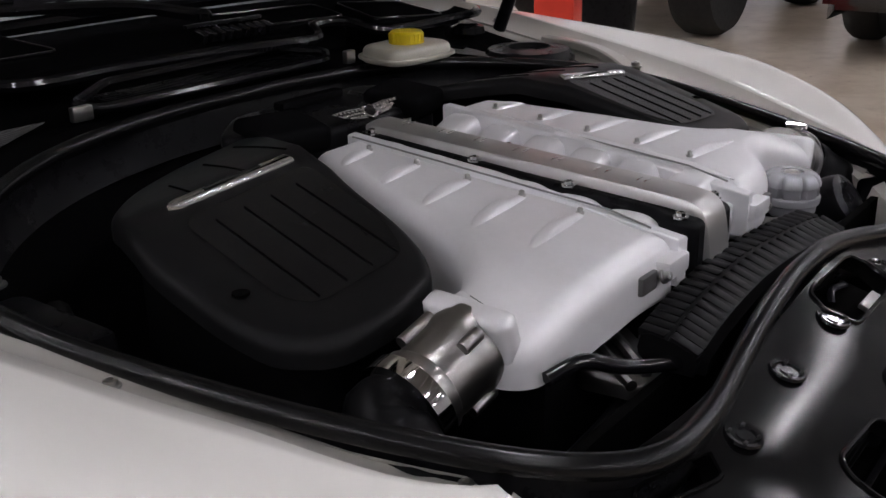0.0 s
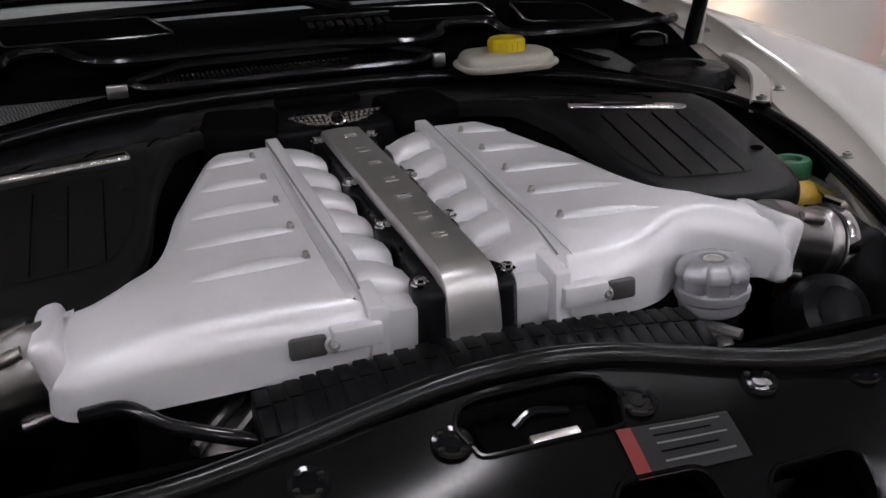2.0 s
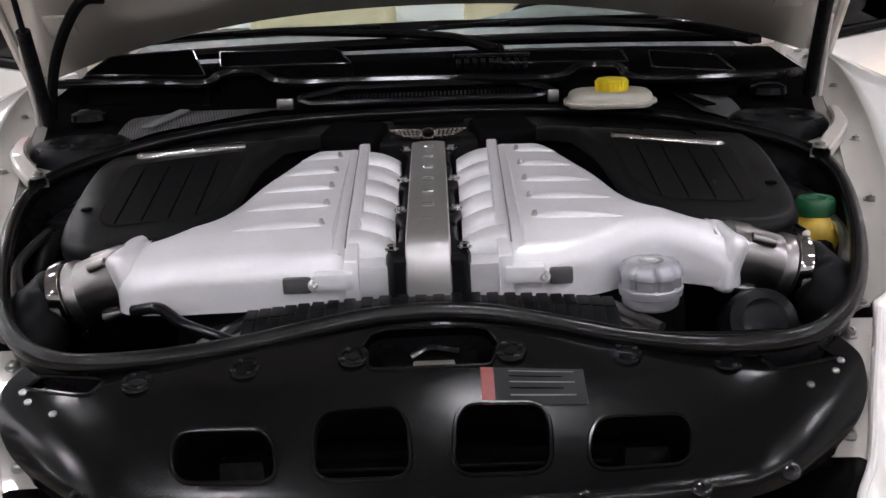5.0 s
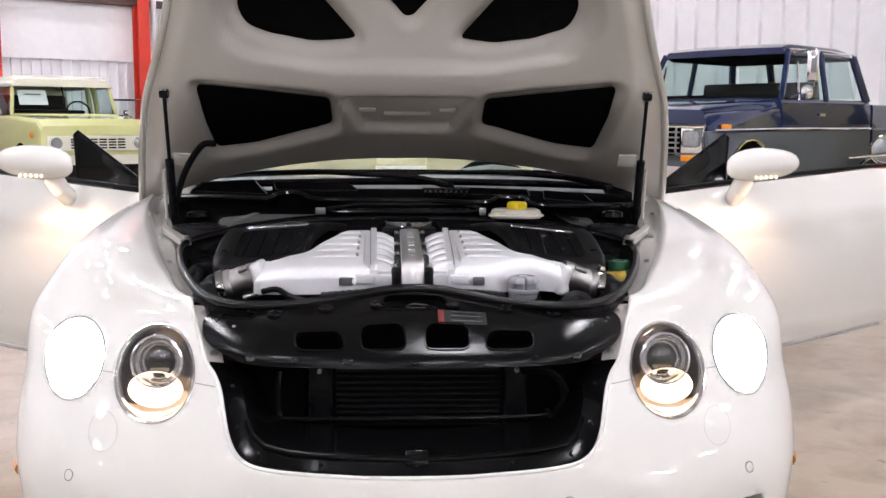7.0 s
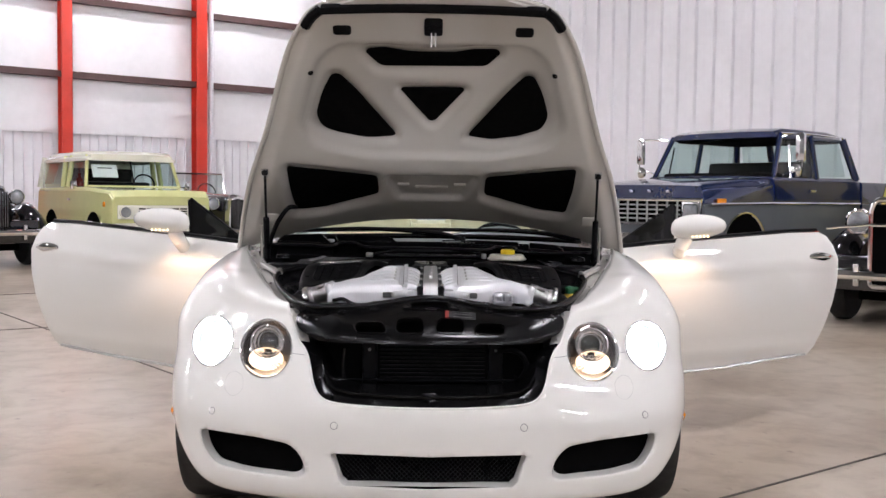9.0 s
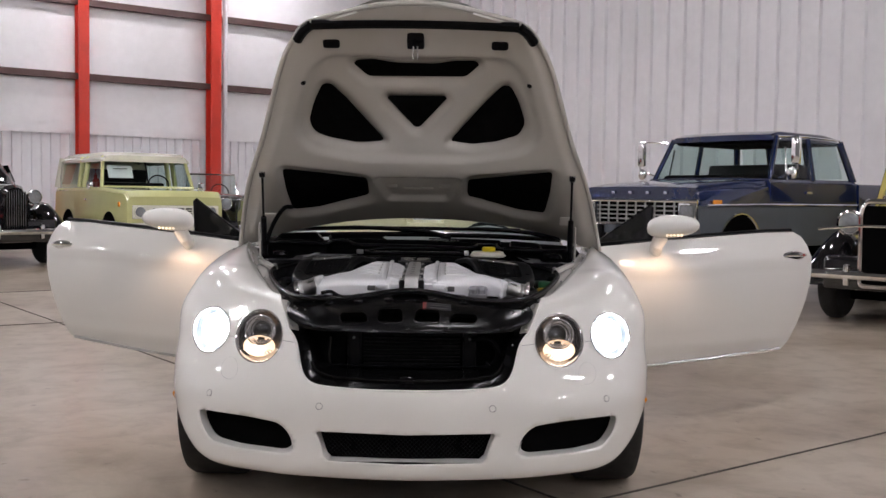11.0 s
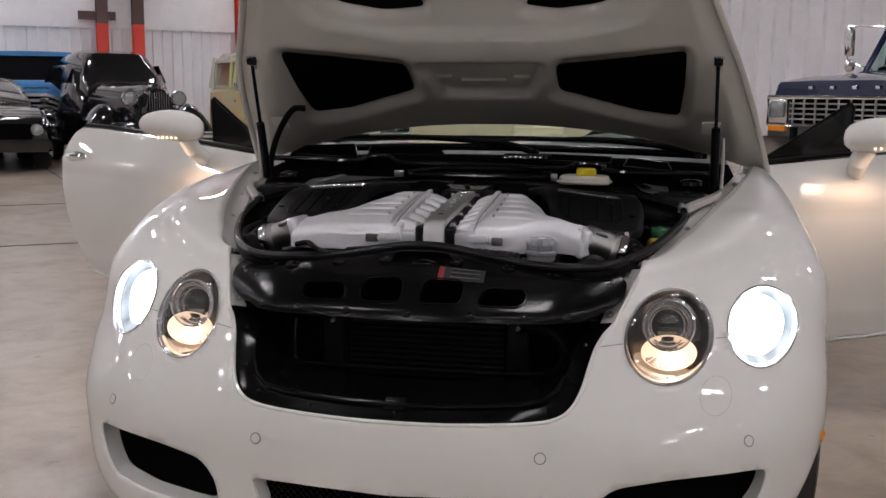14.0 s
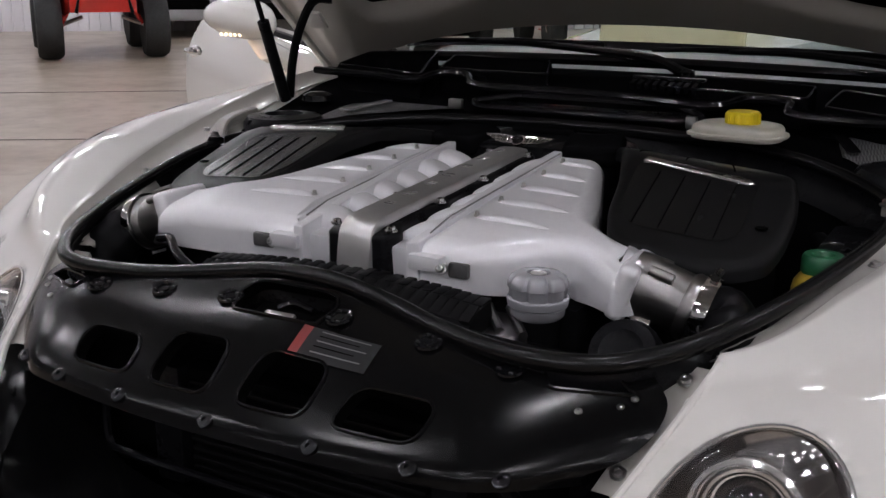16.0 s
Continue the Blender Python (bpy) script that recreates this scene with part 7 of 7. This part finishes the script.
# chrome in a darker tone, for the closed cars' grille bars
DARKCH = mat("dark_chrome", (0.16, 0.16, 0.17), 0.2, 1, 0.1, 30)


def old_sedan(m, label, paint, cab, roof_z=1.68, cabmat=None, closed=True, name="vintage_sedan", lamp_x=0.40, lamp_r=0.105):
    """A car of the thirties: separate wings, upright grille, drum lamps."""
    c = empty(name, label, "car", m=m)
    part("bonnet", hull([(0.15, 0.24, 0.42, 1.10, 0.15), (0.35, 0.36, 0.42, 1.14, 0.24), (1.0, 0.48, 0.42, 1.16, 0.36), (1.6, 0.62, 0.42, 1.18, 0.50)], 0.16), paint, c, "long narrow bonnet")
    if closed:
        part("cab", hull([(1.58, 0.66, 0.45, 1.20, 0.56), (1.75, 0.72, 0.42, 1.30, 0.62), (2.05, 0.76, 0.40, roof_z - 0.06, 0.52), (2.6, 0.78, 0.40, roof_z, 0.56), (3.4, 0.76, 0.42, roof_z - 0.04, 0.54), (3.95, 0.66, 0.45, roof_z - 0.35, 0.46), (4.3, 0.5, 0.5, 0.9, 0.35)], 0.2, 6), cabmat or paint, c, "rounded closed cab")
    else:
        part("cab", hull([(1.58, 0.66, 0.45, 1.16, 0.60), (2.2, 0.72, 0.42, 1.12, 0.64), (3.4, 0.70, 0.42, 1.10, 0.62), (4.0, 0.5, 0.5, 0.95, 0.4)], 0.12), cabmat or paint, c, "open tub body")
        part("screen_frame", tube([(-0.55, 1.66, 1.14), (-0.52, 1.74, 1.55), (0.52, 1.74, 1.55), (0.55, 1.66, 1.14)], 0.018, 6), CHROME, c, "windscreen frame")
        pane([(-0.54, 1.67, 1.16), (0.54, 1.67, 1.16), (0.51, 1.74, 1.54), (-0.51, 1.74, 1.54)], c, name="windscreen")
        part("folded_top", box(1.1, 0.5, 0.18, (0, 3.5, 1.2), 0.07), BLACKD, c, "folded black soft top")
        part("steering_wheel", tube([(0.3 + 0.19 * math.cos(a), 1.95 + 0.05 * math.sin(a), 1.2 + 0.16 * math.sin(a)) for a in (2 * math.pi * k / 20 for k in range(20))], 0.013, 6, True), BLACKP, c)
    if closed:
        for s in (-1, 1):
            pane([(s * 0.03, 1.742, 1.27), (s * 0.50, 1.80, 1.27), (s * 0.44, 2.02, roof_z - 0.16), (s * 0.03, 1.965, roof_z - 0.14)], c, GLOSSB, "windscreen_pane")
            for y0, y1 in ((2.05, 2.55), (2.62, 3.15), (3.22, 3.6)):
                pane([(s * 0.735, y0, 1.20), (s * 0.735, y1, 1.20), (s * 0.625, y1, roof_z - 0.22), (s * 0.625, y0, roof_z - 0.22)], c, GLOSSB)
    gsh = part("grille_shell", hull([(0.04, 0.17, 0.48, 1.10, 0.10), (0.14, 0.21, 0.48, 1.14, 0.14)], 0.09), paint if closed else CHROME, c, "upright grille shell")
    for k in range(9):
        part("grille_bar", box(0.012, 0.02, 0.55, (-0.128 + 0.032 * k, 0.03, 0.78 + (0.02 if k in (3, 4, 5) else 0)), 0.004), DARKCH if closed else BLACKD, gsh)
    for s in (-1, 1):
        part("front_wing", grid([[Vector((s * (0.42 + 0.40 * u), 0.64 + 0.66 * math.cos(a) + 0.25 * max(0, -math.cos(a)), 0.36 + (0.56 - 0.10 * (u - 0.35) ** 2 * 4) * math.sin(a) * (0.86 + 0.14 * math.sin(math.pi * u)))) for u in (0, 0.2, 0.4, 0.6, 0.8, 1.0)] for a in (math.pi * (0.02 + 0.98 * k / 16) for k in range(17))]), paint, c, "bulging front wing")
        part("running_board", box(0.26, 1.9, 0.04, (s * 0.72, 2.15, 0.38), 0.01), paint, c)
        part("rear_wing", grid([[Vector((s * (0.52 + 0.32 * u), 3.45 + 0.55 * math.cos(a), 0.36 + 0.48 * math.sin(a))) for u in (0, 0.25, 0.5, 0.75, 1.0)] for a in (math.pi * k / 14 for k in range(15))]), paint, c, "rear wing")
        round_lamp(c, s * lamp_x, 0.22, 0.98, lamp_r)
        part("lamp_shell", lathe([(0.105, 0), (0.115, -0.06), (0.09, -0.16), (0.04, -0.24), (0.001, -0.26)], 20, m=Matrix.Translation((s * lamp_x, 0.22, 0.98)) @ pose(0, 0, 0, 90, 0, 0) @ Matrix.Scale(lamp_r / 0.105, 4)), CHROME if not closed else paint, c, "drum lamp shell")
        for y in (0.70, 3.45):
            far_wheel(c, s * 0.66, y, 0.36, 0.16, CHROME if closed else paint, white=closed)
        part("overrider", box(0.05, 0.05, 0.20, (s * 0.30, -0.13, 0.50), 0.015), CHROME, c)
    part("bumper", tube(cr([(-0.85, -0.02, 0.50), (-0.6, -0.11, 0.50), (0, -0.14, 0.50), (0.6, -0.11, 0.50), (0.85, -0.02, 0.50)], 4), 0.04, 8), CHROME, c, "chrome front bumper")
    part("valance", box(1.25, 0.3, 0.34, (0, 0.28, 0.50), 0.06), paint, c)
    part("chassis", box(0.95, 3.4, 0.22, (0, 2.2, 0.33), 0.03), DARK, c)
    return c


old_sedan(pose(-6.42, 12.2, 0, 0, 0, 43) @ Matrix.Scale(1.10, 4), "glossy black vintage sedan with whitewall tyres", JET, None, lamp_x=0.33, lamp_r=0.088)
old_sedan(pose(-3.55, 15.9, 0, 0, 0, 38), "black vintage open touring car with windscreen frame", JET, None, closed=False, name="vintage_tourer")
old = old_sedan(pose(4.20, 6.05, 0, 0, 0, -40), "black-winged vintage car with soft yellow cab", JET, None, 1.86, DYEL, name="vintage_coupe")
shell = rounded([(-0.21, 0.40), (0.21, 0.40), (0.215, 1.10), (0.17, 1.19), (-0.17, 1.19), (-0.215, 1.10)], 0.04)
part("radiator_shell", tube([(x, -0.02, z) for x, z in shell], 0.026, 8, True), CHROME, old, "chrome radiator shell")
part("radiator_core", box(0.40, 0.04, 0.74, (0, 0.0, 0.78), 0.01), DARK, old, "black radiator core")
part("radiator_cap", lathe([(0.03, 1.20), (0.03, 1.24), (0.012, 1.25), (0.012, 1.29), (0.001, 1.30)], 14), CHROME, old)
part("lamp_bar", tube([(-0.62, 0.0, 0.92), (-0.25, -0.06, 0.96), (0.25, -0.06, 0.96), (0.62, 0.0, 0.92)], 0.014, 6), CHROME, old, "chrome lamp bar")


def coupe(m, label, paint, wheel_r=0.33, stripe=None, name="sports_coupe"):
    c = empty(name, label, "car", m=m)
    part("body", hull([(0.0, 0.80, 0.30, 0.70, 0.76), (0.12, 0.88, 0.22, 0.80, 0.82), (1.3, 0.92, 0.20, 0.95, 0.86), (3.3, 0.93, 0.22, 0.98, 0.86), (4.4, 0.88, 0.25, 0.95, 0.80), (4.6, 0.82, 0.35, 0.85, 0.76)], 0.07), paint, c, "low dark body")
    part("cabin", hull([(1.35, 0.78, 0.90, 0.97, 0.74), (2.0, 0.74, 0.90, 1.36, 0.56), (2.9, 0.74, 0.90, 1.38, 0.56), (3.9, 0.76, 0.90, 1.02, 0.70)], 0.08), paint, c, "coupe cabin")
    pane([(-0.70, 1.42, 1.0), (0.70, 1.42, 1.0), (0.55, 1.97, 1.345), (-0.55, 1.97, 1.345)], c, GLOSSB, "windscreen")
    part("visor_sheet", box(0.5, 0.01, 0.16, (-0.22, 1.60, 1.16), 0, (-58, 0, 0)), PAPER, c, "pale sheet in the windscreen", smooth=False)
    gr = part("grille", box(1.2, 0.03, 0.22, (0, -0.01, 0.60), 0.02), DARK, c, "dark grille")
    for s in (-1, 1):
        round_lamp(c, s * 0.66, -0.01, 0.62, 0.075)
        if stripe:
            part("bonnet_stripe", box(0.16, 1.2, 0.004, (s * 0.16, 0.72, 0.915), 0, (7.2, 0, 0)), stripe, c, "pale bonnet stripe", smooth=False)
        for y in (0.85, 3.55):
            far_wheel(c, s * 0.80, y, wheel_r, 0.22)
        part("mirror", box(0.14, 0.08, 0.10, (s * 0.98, 1.75, 1.02), 0.03), paint, c)
    part("bumper", hull([(-0.06, 0.86, 0.34, 0.48, 0.84), (0.05, 0.88, 0.34, 0.48, 0.86)], 0.03), paint, c)
    return c


coupe(pose(-8.6, 11.25, 0, 0, 0, 38), "black sports coupe with pale bonnet stripes", JET, stripe=SILV)
coupe(pose(-12.2, 13.0, 0, 0, 0, 42), "silver coupe parked in the row", SILV, name="silver_coupe")
coupe(pose(-14.2, 8.2, 0, 0, 0, 48), "dark coupe parked in the row", JET, name="dark_coupe")


def buggy(m, label, paint, r=0.42):
    c = empty("off_road_buggy", label, "vehicle", m=m)
    part("body", hull([(0.1, 0.42, 0.62, 1.0, 0.38), (0.5, 0.50, 0.55, 1.08, 0.46), (1.3, 0.62, 0.5, 1.02, 0.58), (2.6, 0.62, 0.55, 1.05, 0.58)], 0.06), paint, c, "off-road vehicle body")
    for s in (-1, 1):
        part("mud_wing", box(0.34, 0.8, 0.05, (s * 0.62, 0.55, 0.98), 0.02, (0, s * 8, 0)), paint, c, "red mudguard")
        part("cage_tube", tube([(s * 0.56, 1.1, 1.0), (s * 0.52, 1.5, 1.75), (s * 0.52, 2.5, 1.75), (s * 0.56, 2.8, 1.0)], 0.03, 8), BLACKP, c, "black roll cage tube")
        for y in (0.45, 2.45):
            far_wheel(c, s * 0.68, y, r, 0.30, BLACKP, share=0.45)
        part("suspension_arm", tube([(s * 0.25, 0.45, 0.55), (s * 0.60, 0.45, 0.42)], 0.03, 6), STEEL, c)
        part("lamp", box(0.16, 0.04, 0.09, (s * 0.28, 0.10, 0.90), 0.02), CLEARL, c, "headlamp")
        part("shock", tube([(s * 0.28, 0.5, 0.95), (s * 0.52, 0.45, 0.45)], 0.035, 8), REDP, c, "red shock absorber")
    part("roof", box(1.1, 1.1, 0.04, (0, 2.0, 1.78), 0.015), paint, c, "red roof panel")
    part("bumper", tube([(-0.35, 0.02, 0.62), (-0.30, -0.05, 0.85), (0.30, -0.05, 0.85), (0.35, 0.02, 0.62)], 0.025, 8), BLACKP, c, "black tube bumper")
    part("seat", box(1.0, 0.2, 0.6, (0, 2.1, 1.1), 0.06, (-12, 0, 0)), BLACKP, c)
    return c


buggy(pose(-10.2, 9.5, 0, 0, 0, 52) @ Matrix.Translation((0, -0.45, 0)), "bright red off-road buggy with big black tyres", REDP)


def flat_truck(m):
    c = empty("cab_truck", "sky blue vintage truck with grey front bumper", "truck", m=m)
    part("cab", hull([(0.9, 0.80, 0.8, 1.42, 0.76), (1.2, 0.86, 0.7, 1.45, 0.80), (2.3, 0.86, 0.7, 1.46, 0.80)], 0.06), SKY, c, "sky blue cab")
    part("bonnet", hull([(0.05, 0.62, 0.80, 1.26, 0.58), (0.9, 0.72, 0.80, 1.36, 0.66)], 0.08), SKY, c, "sky blue bonnet")
    part("roof", hull([(1.15, 0.74, 1.90, 1.98, 0.68), (2.25, 0.74, 1.90, 1.98, 0.68)], 0.06), SKY, c)
    for s in (-1, 1):
        frame_tube([(s * 0.78, 0.95, 1.42), (s * 0.72, 1.2, 1.93)], 0.05, c, SKY)
        frame_tube([(s * 0.80, 2.25, 1.45), (s * 0.72, 2.2, 1.93)], 0.06, c, SKY)
        pane([(s * 0.80, 1.05, 1.45), (s * 0.80, 2.15, 1.45), (s * 0.72, 2.1, 1.91), (s * 0.72, 1.25, 1.91)], c, GLOSSB)
        round_lamp(c, s * 0.62, 0.02, 1.08, 0.09)
        part("wing", box(0.34, 1.0, 0.30, (s * 0.78, 0.55, 0.88), 0.08), SILV, c, "grey front wing")
        part("mirror", box(0.10, 0.05, 0.24, (s * 1.05, 1.0, 1.65), 0.02), CHROME, c)
        for y in (0.62, 1.95):
            far_wheel(c, s * 0.78, y, 0.42, 0.25, BLACKP)
    pane([(-0.75, 0.96, 1.44), (0.75, 0.96, 1.44), (0.70, 1.19, 1.91), (-0.70, 1.19, 1.91)], c, GLOSSB, "windscreen")
    part("grille", box(1.2, 0.05, 0.36, (0, 0.0, 1.02), 0.03), SILV, c, "grey grille")
    for k in range(3):
        part("grille_slot", box(0.9, 0.02, 0.05, (0, -0.03, 0.92 + 0.10 * k), 0.01), DARK, c)
    part("bumper", box(1.8, 0.10, 0.18, (0, -0.12, 0.70), 0.03), SILV, c, "grey bumper")
    part("chassis", box(0.8, 2.4, 0.2, (0, 1.3, 0.6), 0.02), DARK, c)


flat_truck(pose(-9.75, 14.4, 0, 0, 0, 33) @ Matrix.Scale(0.95, 4))


# to the right of the white car: red post, bin and a dark vehicle on big tyres
post = empty("lift_post", "red-painted steel workshop lift post", "lift post", m=pose(3.50, 2.80, 0, 0, 0, 20))
part("channel", box(0.24, 0.20, 3.2, (0, 0, 1.6), 0.01), REDST, post)
part("foot_plate", box(0.28, 0.26, 0.02, (0, 0, 0.01), 0.003), REDST, post)
part("carriage", box(0.26, 0.12, 0.5, (0, -0.14, 0.9), 0.02), BLACKP, post, "black lift carriage")
binn = empty("waste_bin", "black plastic waste bin on the floor", "bin", m=pose(5.05, 3.40, 0, 0, 0, 20))
part("tub", lathe([(0.19, 0.0), (0.20, 0.02), (0.235, 0.70), (0.25, 0.71), (0.25, 0.74), (0.22, 0.74), (0.20, 0.05), (0.001, 0.04)], 28), BLACKP, binn)
part("rim", lathe([(0.25, 0.70), (0.262, 0.71), (0.262, 0.735), (0.25, 0.745)], 28), BLACKP, binn)
buggy(pose(5.75, 3.85, 0, 0, 0, -90), "black off-road vehicle on big tyres", JET)
coupe(pose(5.7, 1.32, 0, 0, 0, -90), "dark car with chrome wheels parked opposite", JET, 0.36, name="dark_saloon")
